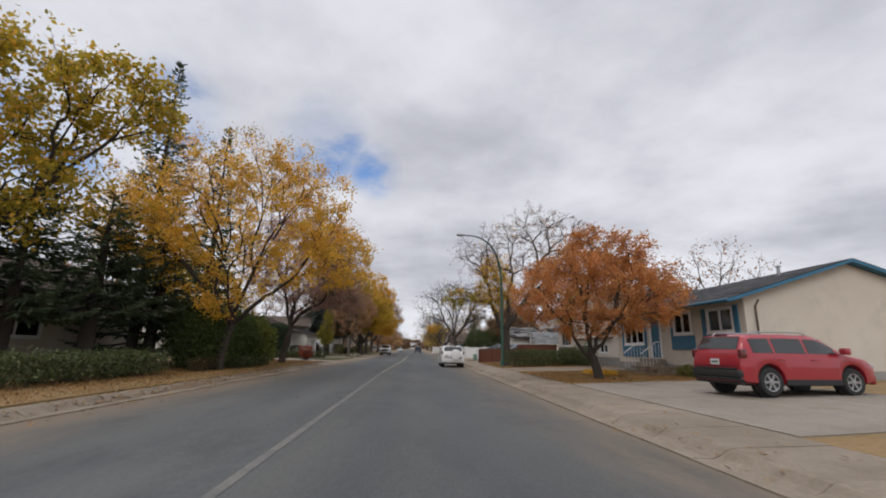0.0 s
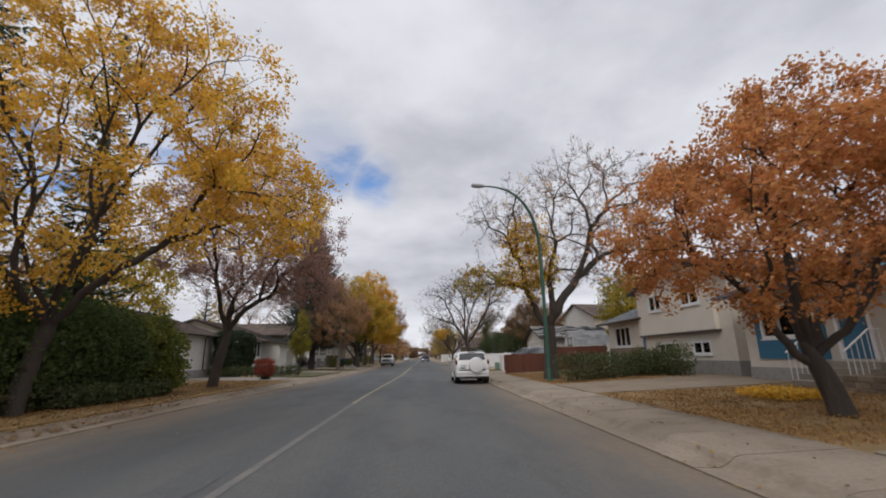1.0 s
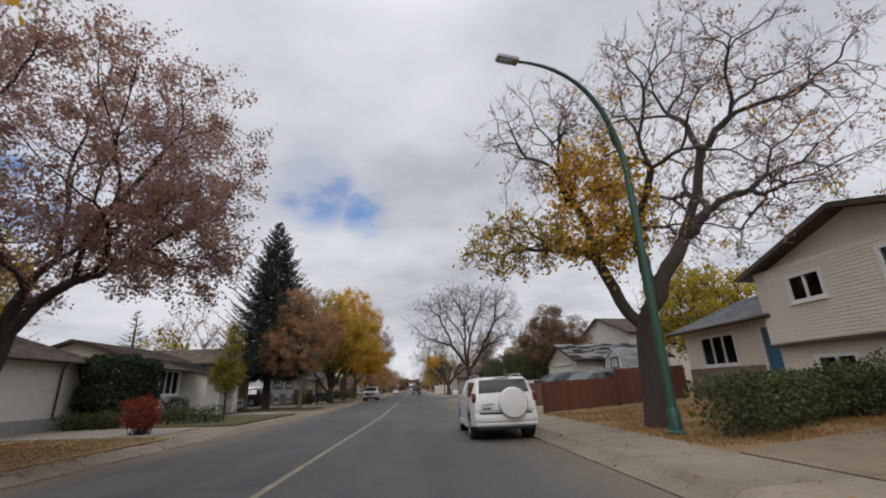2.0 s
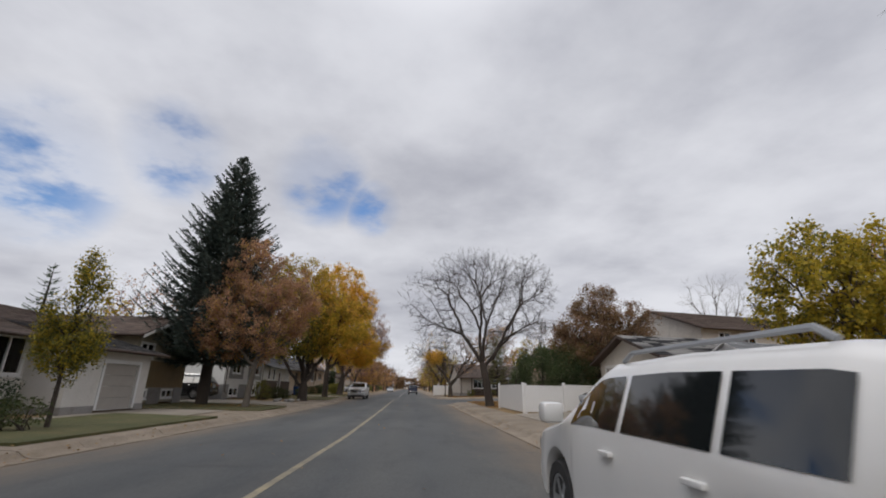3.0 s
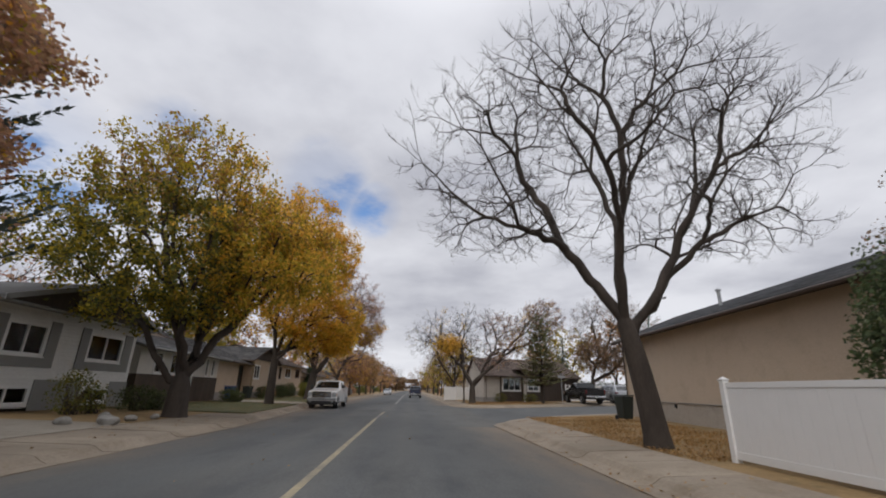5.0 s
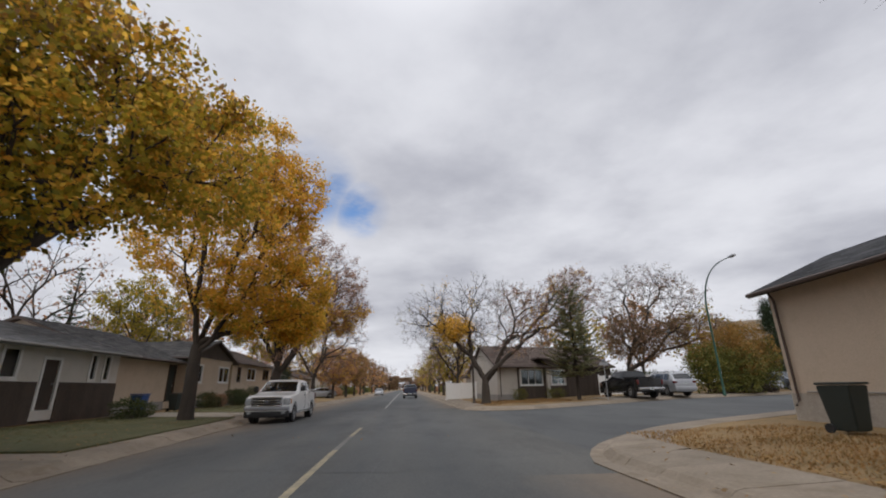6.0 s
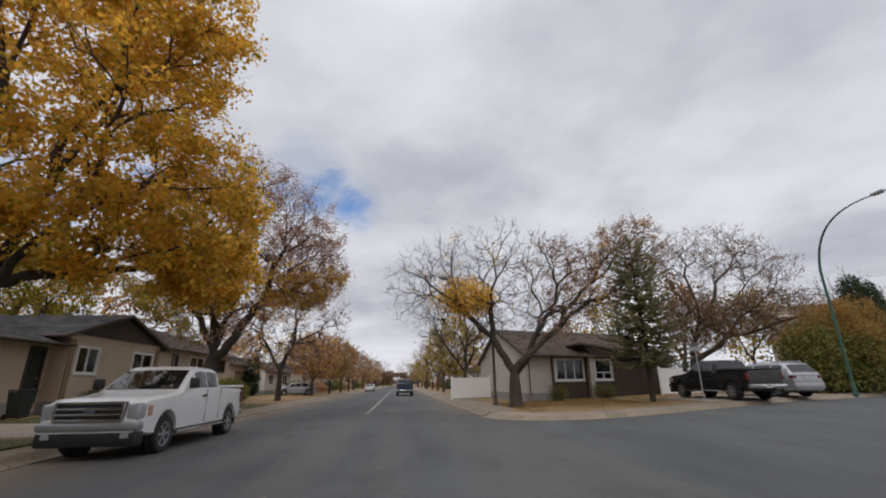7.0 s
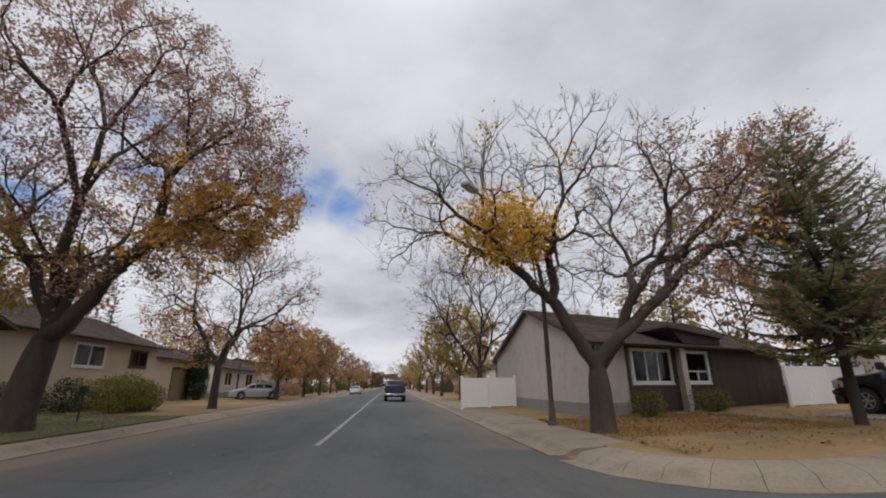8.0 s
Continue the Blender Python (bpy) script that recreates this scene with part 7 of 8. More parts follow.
crossover(on_yard(-17.2, 67.7), 180, P_BLACK, "black sport-utility car parked beside a white house")
sedan(on_yard(-12.6, 131.0), 205, P_SILVER, "silver sedan parked on a far driveway")
sedan((-6.2, 168.0, 0.02), -90, P_SILVER, "silver car parked far along the street")


# ---------------------------------------------------------------- fences
def white_fence(name, label, a, b, n, h=1.47, cat="fence", caps=True):
    """Vinyl fence from a to b on the gardens: posts with caps, rails and close-boarded panels."""
    a, b = Vector((a[0], a[1], yard(a[0]) + 0.0)), Vector((b[0], b[1], yard(b[0]) + 0.0))
    f = thing(name, a, label, cat)
    ang = math.atan2(b.y - a.y, b.x - a.x)
    ln = (b - a).to_2d().length / n
    dz = (b.z - a.z) / n
    for i in range(n + 1):
        m = Matrix.Translation((ln * i * math.cos(ang), ln * i * math.sin(ang), dz * i)) @ Matrix.Rotation(ang, 4, "Z")
        bm = bmesh.new()
        box(bm, -0.062, 0.062, -0.062, 0.062, -0.2, h + 0.04, m, 0.006)
        post = part("post", bm, VINYL, f)
        if caps:
            bm = bmesh.new()
            box(bm, -0.075, 0.075, -0.075, 0.075, h + 0.041, h + 0.066, m, 0.006)
            lathe(bm, [(0.095, h + 0.066), (0.012, h + 0.115)], 4, m @ Matrix.Rotation(radians(45), 4, "Z"))
            part("post_cap", bm, VINYL, post)
        if i == n:
            break
        for nm, z0, z1 in (("top_rail", h - 0.10, h), ("bottom_rail", 0.05, 0.19)):
            bm = bmesh.new()
            box(bm, 0.063, ln - 0.063, -0.026, 0.026, z0, z1, m, 0.004)
            part(nm, bm, VINYL, f)
        boards = max(8, round(ln / 0.2))
        bw = (ln - 0.13) / boards
        for k in range(boards):
            bm = bmesh.new()
            box(bm, 0.065 + bw * k, 0.065 + bw * (k + 1) - 0.004, -0.015, 0.015, 0.192, h - 0.102, m)
            part("board", bm, VINYL, f)
    return f


def board_fence(name, label, a, b, h, mat, wid=0.145, posts=2.4, flip=1):
    """Close-boarded timber fence: upright boards on posts and two rails, with a flat cap."""
    a, b = Vector((a[0], a[1], yard(a[0]))), Vector((b[0], b[1], yard(b[0])))
    f = thing(name, a, label, "fence")
    ang = math.atan2(b.y - a.y, b.x - a.x)
    tot = (b - a).to_2d().length
    rise = (b.z - a.z) / tot
    rnd = random.Random(len(name) + int(a.y))
    M = Matrix.Rotation(ang, 4, "Z")
    n = int(tot / wid)
    bm = bmesh.new()
    box(bm, 0, wid - 0.006, -0.011, 0.011, 0.04, h)
    me = bpy.data.meshes.new("board")
    bm.to_mesh(me)
    bm.free()
    me.materials.append(mat)
    for i in range(n):
        ob = new("board", me)
        ob.parent = f
        ob.matrix_basis = M @ Matrix.Translation((i * wid, rnd.uniform(-0.003, 0.003), rise * i * wid + rnd.uniform(-0.012, 0.008)))
    for i in range(int(tot / posts) + 1):
        bm = bmesh.new()
        box(bm, i * posts - 0.045, i * posts + 0.045, flip * 0.055, flip * 0.145, rise * i * posts - 0.2, rise * i * posts + h - 0.02, M, 0.004)
        part("post", bm, mat, f)
    for z in (0.3, h - 0.25):
        bm = bmesh.new()
        v = [(0, flip * 0.013, z), (tot, flip * 0.013, z + rise * tot), (tot, flip * 0.013, z + 0.09 + rise * tot), (0, flip * 0.013, z + 0.09)]
        prism(bm, [M @ Vector(p) for p in v], M.to_3x3() @ Vector((0, flip * 0.04, 0)))
        part("rail", bm, mat, f)
    return f


white_fence("white_fence", "white vinyl fence along a garden", (6.1, 62.65), (6.12, 56.2), 1, 1.44)
white_fence("white_fence", "white vinyl fence beside a driveway", (6.25, 56.24), (11.0, 57.8), 2, 1.40)
white_fence("white_fence", "short white vinyl fence panel by the pavement", (6.3, 47.25), (6.38, 46.05), 1, 1.24, caps=False)
white_fence("white_fence", "white vinyl fence beyond the corner house", (4.05, 111.6), (7.3, 112.4), 2, 1.62)
white_fence("white_fence", "white vinyl fence beside the corner house", (17.45, 104.5), (24.6, 107.2), 4, 1.72)
board_fence("brown_fence", "brown stained board fence dividing two gardens", (6.42, 45.97), (16.8, 49.9), 1.22, FENCE_BROWN)
board_fence("red_fence", "red-brown board fence dividing two gardens", (5.6, 40.4), (9.5, 41.88), 1.25, FENCE_RED)
board_fence("red_fence", "taller red-brown board fence beside a house", (9.56, 41.9), (14.0, 43.6), 1.62, FENCE_RED)


# ---------------------------------------------------------------- street furniture
def street_lamp(name, label, at, head, bend, mat, r=0.085):
    """A tapered pole whose top bends over to the lamp head; bend is the height where it leaves the upright."""
    s = thing(name, at, label, "street lamp")
    hd = Vector(head) - Vector(at)
    top = Vector((0, 0, bend))
    c = Vector((hd.x * 0.10, hd.y * 0.10, hd.z * 1.04))
    pts = [Vector((0, 0, -0.1)), Vector((0, 0, bend * 0.35)), Vector((0, 0, bend * 0.7))] + bez(top, c, hd, 12)
    V, Q = [], []
    tube_data(pts, [r * (1 - 0.62 * i / (len(pts) - 1)) for i in range(len(pts))], 12, V, Q)
    from_lists("pole", V, Q, mat, s, smooth=50)
    bm = bmesh.new()
    lathe(bm, [(r * 2.0, -0.02), (r * 2.0, 0.05), (r * 1.4, 0.09), (r * 1.3, 0.5), (r * 1.02, 0.56)], 12, Matrix.Identity(4))
    part("base", bm, mat, s, smooth=40)
    d = (hd - c).normalized()
    ang = math.atan2(d.y, d.x)
    m = Matrix.Translation(hd) @ Matrix.Rotation(ang, 4, "Z")
    bm = bmesh.new()
    box(bm, -0.12, 0.52, -0.13, 0.13, -0.05, 0.09, m, 0.045)
    hdp = part("lamp_head", bm, GREY_METAL, s, smooth=40)
    bm = bmesh.new()
    box(bm, 0.08, 0.46, -0.09, 0.09, -0.085, -0.049, m, 0.02)
    part("lens", bm, CLEAR_LENS, hdp)
    return s


street_lamp("street_lamp", "green steel street lamp with a curved arm", (5.95, 31.6, yard(5.9)), (3.0, 30.9, 9.7), 6.6, GREEN_METAL, 0.10)
street_lamp("street_lamp", "green steel street lamp on the side street", (24.4, 97.9, yard(20) - 0.02), (23.9, 93.6, 10.3), 6.9, GREEN_METAL, 0.08)
street_lamp("street_lamp", "dark street lamp with a curved arm at the corner", (5.3, 100.9, yard(5.3)), (2.2, 97.2, 6.55), 4.6, POLE_WOOD, 0.085)

sign = thing("street_sign", (13.9, 95.4, 0.19), "grey post with a street name sign seen edge-on", "street sign")
V, Q = [], []
tube_data([(0, 0, -0.1), (0, 0, 2.75)], [0.03, 0.03], 8, V, Q)
from_lists("post", V, Q, GREY_METAL, sign)
part("sign_plate", boxes((-0.33, 0.33, -0.006, 0.006, 2.52, 2.72)), GREY_METAL, sign)
part("sign_plate", boxes((-0.006, 0.006, -0.30, 0.30, 2.74, 2.92)), GREY_METAL, sign)

ub = thing("utility_box", (6.03, 46.95, yard(6.8)), "green plastic utility pedestal by the pavement", "utility box", turn=20)
part("box_body", boxes((-0.14, 0.14, -0.14, 0.14, -0.02, 0.56), bevel=0.02), GREEN_BOX, ub, smooth=40)
part("box_lid", boxes((-0.165, 0.165, -0.165, 0.165, 0.562, 0.64), bevel=0.03), GREEN_BOX, ub, smooth=40)
for z in (0.10, 0.20, 0.30, 0.40, 0.50):
    part("rib", boxes((-0.153, 0.153, -0.153, 0.153, z - 0.02, z + 0.02), bevel=0.008), GREEN_BOX, ub)


def wheelie_bin(at, mat, turn, label):
    b = thing("waste_bin", at, label, "waste bin", turn=turn)
    bm = bmesh.new()
    lo = [(-0.22, -0.26, 0.06), (0.22, -0.26, 0.06), (0.22, 0.24, 0.06), (-0.22, 0.24, 0.06)]
    hi = [(-0.29, -0.36, 1.0), (0.29, -0.36, 1.0), (0.29, 0.32, 1.0), (-0.29, 0.32, 1.0)]
    a, c = [bm.verts.new(p) for p in lo], [bm.verts.new(p) for p in hi]
    bm.faces.new(list(reversed(a)))
    bm.faces.new(c)
    for i in range(4):
        bm.faces.new((a[i], a[(i + 1) % 4], c[(i + 1) % 4], c[i]))
    bmesh.ops.bevel(bm, geom=bm.edges[:], offset=0.02, segments=2, affect="EDGES")
    part("bin_body", bm, mat, b, smooth=40)
    part("lid", boxes((-0.31, 0.31, -0.40, 0.34, 1.012, 1.07), bevel=0.025), mat, b, smooth=40)
    for x in (-0.25, 0.25):
        bm = bmesh.new()
        lathe(bm, [(0.1, -0.03), (0.1, 0.03)], 14, Matrix.Translation((x, 0.26, 0.1)) @ Matrix.Rotation(radians(90), 4, "Y"))
        part("bin_wheel", bm, RUBBER, b)
    return b


wheelie_bin((-14.3, 90.3, yard(-14.3)), BIN_BLUE, 84, "blue plastic recycling bin behind a dark shrub")
wheelie_bin((-14.4, 94.4, yard(-14.4)), BIN_DARK, 70, "dark green waste bin by a peach wall")
wheelie_bin((9.55, 74.2, yard(9.55)), BIN_DARK, 10, "dark waste bin at a house corner")

gl = thing("garden_lantern", (-10.9, 104.2, yard(-10.9)), "small dark garden lantern on a post", "lantern")
V, Q = [], []
tube_data([(0, 0, -0.1), (0, 0, 0.95)], [0.03, 0.03], 8, V, Q)
from_lists("post", V, Q, BLACK_TRIM, gl)
part("lantern_head", boxes((-0.10, 0.10, -0.10, 0.10, 0.951, 1.22), bevel=0.02), BLACK_TRIM, gl)
for i, (x, y, s) in enumerate(((-9.2, 68.6, 0.26), (-9.7, 69.2, 0.2), (-9.5, 70.2, 0.18), (-10.2, 68.2, 0.22), (-9.3, 71.3, 0.15), (-10.6, 70.6, 0.2))):
    bm = bmesh.new()
    bmesh.ops.create_icosphere(bm, subdivisions=2, radius=s)
    rr = random.Random(i)
    off = Vector((rr.random() * 9, rr.random() * 9, 0))
    for v in bm.verts:
        v.co *= 1 + 0.35 * noise.noise(v.co * 4 + off)
        v.co.z *= 0.7
    ob = tagged(link_bm("boulder", bm, STONE_TRIM, smooth=30), "pale garden boulder at the foot of a tree" if i == 0 else "grey garden boulder at the foot of a tree", "boulder", "garden boulders")
    ob.matrix_basis = pose(x, y, yard(x) + s * 0.35, 0, 0, i * 50)


# ---------------------------------------------------------------- more trees, hedges and shrubs
hedge_row("hedge", "dark green clipped hedge beside a street lamp", (6.7, 30.7), (13.0, 33.9), 1.25, 1.28, L_HEDGE, 620, 0.06, 41)
shrub("shrub", "loose dark green shrub at the end of a hedge", (12.0, 31.4, yard(12)), [(0, 0, 0.75, 0.8, 1.0, 0.8), (-0.9, 0.9, 0.65, 0.8, 0.8, 0.7)], L_HEDGE, 1100, 0.06, 40)
hedge_row("hedge", "thick clipped green hedge along a garden", (-10.9, 8.5), (-10.6, 17.9), 1.2, 0.95, L_HEDGE, 620, 0.06, 42)
hedge_row("hedge", "low clipped green hedge before tall evergreens", (-9.75, 23.4), (-9.6, 27.6), 0.75, 0.62, L_HEDGE, 900, 0.055, 43)
hedge_row("hedge", "low brownish clipped hedge under a yellow tree", (-10.2, 20.6), (-10.15, 22.6), 0.7, 0.6, L_OAKHEDGE, 900, 0.055, 38)
hedge_row("hedge", "low clipped hedge in front of a white bungalow", (-14.2, 41.6), (-9.6, 44.8), 0.75, 0.72, L_HEDGE, 760, 0.05, 44)
shrub("evergreen_shrub", "tall dense dark green evergreen shrubs in one mass", (-11.0, 25.0, yard(-11)), [(0.1, -2.4, 1.3, 1.3, 1.5, 1.45), (-0.1, -0.6, 1.45, 1.45, 1.5, 1.6), (0.1, 1.1, 1.4, 1.4, 1.5, 1.55), (-1.2, -1.2, 1.9, 1.2, 1.6, 1.5), (-1.1, 1.6, 1.7, 1.2, 1.5, 1.6), (-0.3, 2.4, 1.2, 1.4, 1.1, 1.3)], L_JUNIPER, 1500, 0.075, 45, stems=14)
shrub("shrub", "tall fresh green leafy shrub at the end of an evergreen mass", (-10.5, 28.2, yard(-10.5)), [(0, 0, 1.4, 1.3, 1.2, 1.5), (-0.5, 0.7, 1.7, 0.9, 0.8, 1.3), (0.3, 0.6, 0.8, 0.8, 0.8, 0.8), (-1.3, 0.2, 2.3, 0.9, 0.9, 0.9)], L_GREEN, 900, 0.10, 37)
cedar_block("cedar_hedge", "tall dark green clipped cedar block by a house wall", (-14.15, 44.6, yard(-14)), 1.5, 4.6, 3.15, 26000, 0.07, 46)
shrub("shrub", "small round green shrub by a house wall", (-13.1, 47.6, yard(-13)), [(0, 0, 0.62, 0.72, 0.8, 0.68)], L_CEDAR, 1500, 0.05, 47)
shrub("red_shrub", "small red-leafed shrub on a leaf-strewn verge", (-9.9, 39.1, yard(-9.9)), [(0, 0, 0.78, 0.62, 0.62, 0.58), (0.1, 0.1, 0.5, 0.45, 0.45, 0.4)], L_RED, 1500, 0.05, 48)
shrub("shrub", "loose green and brown shrub below white house windows", (-12.6, 71.7, yard(-13)), [(0, 0, 0.75, 0.6, 0.8, 0.85), (0.2, 0.9, 0.5, 0.5, 0.6, 0.55)], L_SHRUB, 620, 0.06, 49)
shrub("shrub", "dark green low shrub below white house windows", (-12.3, 75.2, yard(-12.3)), [(0, 0, 0.5, 0.7, 0.9, 0.55), (0.3, 1.2, 0.4, 0.6, 0.7, 0.45)], L_HEDGE, 1100, 0.055, 39)
shrub("evergreen_shrub", "large dark green feathery evergreen behind a white fence", (8.0, 59.6, yard(8.0)), [(0, 0, 1.8, 1.2, 1.1, 1.6), (-0.8, 0.3, 2.5, 0.5, 0.6, 1.0), (1.2, -0.2, 1.6, 0.8, 0.8, 1.3), (0.3, 0.2, 3.1, 0.45, 0.5, 0.8), (-1.3, 0.1, 1.5, 0.5, 0.6, 1.2), (0.9, 0.3, 2.8, 0.5, 0.6, 0.9), (1.9, 0.2, 2.4, 0.9, 0.9, 1.3), (2.9, 0.0, 1.9, 0.9, 0.8, 1.2)], L_EVERGREEN, 2000, 0.050, 50)
shrub("shrub", "tall orange and green bush beside a side street", (27.6, 101.6, yard(20)), [(0, 0, 1.8, 3.1, 2.4, 2.0), (-1.2, 0, 2.6, 1.9, 1.8, 1.7), (1.6, 0.2, 2.2, 1.9, 1.8, 1.7), (3.8, 0.8, 2.4, 2.0, 1.6, 2.1)], L_SHRUB, 420, 0.11, 51)
shrub("shrub", "orange autumn crown of a bush beside a side street", (28.2, 102.0, yard(20)), [(0, 0, 3.7, 2.0, 1.8, 1.9), (2.6, 0.4, 4.5, 1.7, 1.5, 1.7), (1.0, -1.0, 2.8, 1.6, 1.4, 1.6), (4.2, 0.6, 3.2, 1.3, 1.3, 1.6), (1.2, 0.2, 5.2, 1.0, 1.0, 0.9), (-2.0, 0, 3.2, 1.2, 1.2, 1.0)], L_OAKGOLD, 520, 0.09, 52)
shrub("shrub", "dark hedge mass behind a white fence", (23.0, 109.0, yard(20)), [(-3, 0, 1.1, 2.0, 0.9, 1.2), (0, 0.4, 1.2, 2.0, 0.9, 1.3), (3.2, 1.0, 1.1, 2.0, 0.9, 1.2)], L_HEDGE, 420, 0.09, 53)
shrub("shrub", "rusty foundation shrub below peach house windows", (-14.5, 100.8, yard(-14.5)), [(0, -1.2, 0.5, 0.45, 0.8, 0.55), (0, 0.6, 0.45, 0.45, 0.8, 0.5)], L_RUST, 1200, 0.055, 54)
shrub("shrub", "rounded yellow-green shrub on a lawn", (-12.6, 109.6, yard(-12.6)), [(0, 0, 0.8, 1.2, 1.5, 0.95), (0.1, 1.5, 0.65, 1.0, 1.1, 0.75)], L_YELLOWGREEN, 1300, 0.07, 55)
shrub("cedar", "dark green columnar cedar at a house corner", (-16.6, 127.7, yard(-16.6)), [(0, 0, 1.4, 0.85, 0.85, 1.5), (0, 0, 2.9, 0.75, 0.75, 1.7)], L_CEDAR, 2200, 0.06, 56, "tree")
shrub("cedar", "tall dark columnar cedar before a far house", (43.6, 112.3, yard(20)), [(0, 0, 3.0, 1.9, 1.6, 3.1), (-0.7, 0, 6.3, 1.3, 1.5, 3.1), (0.9, 0, 6.0, 1.2, 1.4, 2.9), (-0.7, 0, 8.7, 0.9, 1.0, 1.6), (1.0, 0, 8.2, 0.9, 0.9, 1.6)], L_CEDAR, 620, 0.11, 57, "tree")
shrub("shrub", "dark wall shrub at the corner house", (9.4, 102.2, yard(9.4)), [(0, 0, 0.45, 0.7, 0.5, 0.5)], L_SHRUB, 1200, 0.05, 58)
shrub("shrub", "dark wall shrub at the corner house", (13.0, 103.6, yard(13)), [(0, 0, 0.4, 0.9, 0.5, 0.45)], L_SHRUB, 1200, 0.05, 59)
shrub("leaf_pile", "heap of bright yellow leaves on a lawn", (8.9, 21.6, yard(8.9)), [(0, 0, 0.05, 0.75, 1.0, 0.2)], L_YELLOW, 2600, 0.06, 60, "leaf pile", 0)

tree("oak_tree", "brown-leafed oak behind a white fence", foot(12.3, 60.6), 1.8, [(0, 0, 4.4, 3.0, 2.8, 2.6, 1.0), (0.2, 0, 6.5, 1.6, 1.6, 1.6, 0.3), (-1.7, 0, 3.6, 1.5, 1.5, 1.6, 0.2), (2.6, 0, 5.0, 1.8, 1.8, 1.9, 0.3), (0.4, 0, 2.6, 2.4, 2.0, 1.3, 0.3)], 1500, 0.15, BARK_DARK, [(L_OAK, 15, 0.13, 0.18, None), (L_MAUVE, 3, 0.12, 0.2, some(0.4)), (L_SHRUB, 6, 0.12, 0.2, lambda b, r: b[2] < 4 and r.random() < 0.6)], 61, fine=1.5)
tree("olive_garden_tree", "yellow-green garden tree behind a brown fence", foot(20.2, 51.8), 1.8, [(0, 0, 5.6, 3.3, 3.0, 3.8, 1.0)], 800, 0.18, BARK_DARK, [(L_OLIVE, 16, 0.14, 0.2, None), (L_SHRUB, 8, 0.12, 0.2, None)], 62, fine=0.45)
tree("yellow_garden_tree", "yellow-green tree behind a split-level house", foot(20.5, 49.0), 2.0, [(0, 0, 5.0, 3.6, 3.6, 3.2, 1.0)], 700, 0.18, BARK_DARK, [(L_OLIVE, 18, 0.14, 0.22, None)], 63, fine=0.45)
spruce("spruce", "dark spruce beyond a brown fence", (19.0, 47.5, yard(19) - 0.02), 4.6, 2.0, L_SPRUCE, 64, low=0.2)
tree("small_yellow_tree", "slender young tree with yellow-green leaves", foot(-9.6, 45.6), 1.3, [(0, 0, 2.6, 0.85, 0.85, 1.5, 1.0), (0.1, 0, 4.0, 0.5, 0.5, 1.2, 0.3)], 280, 0.06, BARK, [(L_OLIVE, 9, 0.10, 0.14, None), (L_SHRUB, 12, 0.10, 0.14, None)], 65, fine=1.5)
tree("olive_back_tree", "yellow-green tree behind a white bungalow", foot(-21.0, 41.0), 2.2, [(0, 0, 6.0, 4.0, 4.0, 3.6, 1.0)], 800, 0.2, BARK_DARK, [(L_OLIVE, 18, 0.15, 0.25, None), (L_GOLD, 6, 0.14, 0.25, some(0.5))], 66, fine=0.40)
tree("green_yellow_tree", "yellow-green tree at the edge of a shaded garden", foot(-15.2, 14.6), 2.6, [(0, 0, 7.0, 3.2, 3.6, 3.0, 1.0), (1.6, -2.0, 9.6, 2.8, 2.2, 1.5, 0.3), (3.6, 0.6, 10.0, 2.2, 2.2, 1.7, 0.35)], 1000, 0.22, BARK_DARK, [(L_OLIVE, 17, 0.15, 0.25, None), (L_YELLOW, 6, 0.14, 0.25, some(0.5))], 67, fine=0.55)
spruce("spruce", "dark spruce in a shaded front garden", (-14.0, 19.0, yard(-14) - 0.02), 7.8, 3.4, L_SPRUCE, 68, low=2.6, gap=0.42, arms=9, trunk_r=0.3)
spruce("spruce", "broad low spruce before a shaded house", (-15.0, 16.4, yard(-15) - 0.02), 7.4, 3.4, L_SPRUCE, 79, low=2.2, gap=0.40, arms=9)
spruce("pine", "ragged bushy green pine on the corner lawn", (12.7, 97.6, yard(12.5) - 0.02), 8.7, 2.9, L_PINE, 69, low=2.1, sweep=0.3, arms=10, gap=0.36, trunk_r=0.13, shape=0.5, step=0.085, spray_size=0.62)
tree("olive_garden_tree", "yellow-green garden tree behind peach bungalows", foot(-24.2, 105.6), 2.4, [(0, 0, 7.0, 3.8, 3.8, 4.4, 1.0)], 1000, 0.2, BARK_DARK, [(L_OLIVE, 14, 0.15, 0.25, None), (L_SHRUB, 8, 0.14, 0.25, some(0.7))], 78, fine=0.6)
tree("brown_tree", "mostly bare brown tree behind parked cars", foot(21.5, 106.5), 2.2, [(3.0, 0, 8.4, 6.2, 4.6, 4.6, 1.0), (0.6, -0.5, 5.0, 3.4, 2.6, 2.4, 0.35), (8.0, 0, 5.6, 4.0, 3.0, 2.6, 0.4)], 2300, 0.30, BARK_DARK, [(L_OAK, 11, 0.12, 0.28, lambda b, r: r.random() < (0.9 if b[2] < 7.0 else 0.22)), (L_MAUVE, 3, 0.11, 0.25, some(0.4))], 70, limbs=3, wob=0.13, fine=0.8, sprigs=7, sprig=0.5, clump=0.3)
tree("far_bare_tree", "leafless tree behind a two-storey house", foot(31.0, 74.0), 3.0, [(0, 0, 8.4, 4.2, 4.2, 4.6, 1.0)], 420, 0.2, BARK_GREY, [], 71, wob=0.05, sprigs=3)
tree("far_bare_tree", "leafless tree behind a two-storey house", foot(38.0, 77.0), 3.0, [(0, 0, 8.0, 4.4, 4.2, 4.2, 1.0)], 420, 0.2, BARK_GREY, [], 72, wob=0.05, sprigs=3)
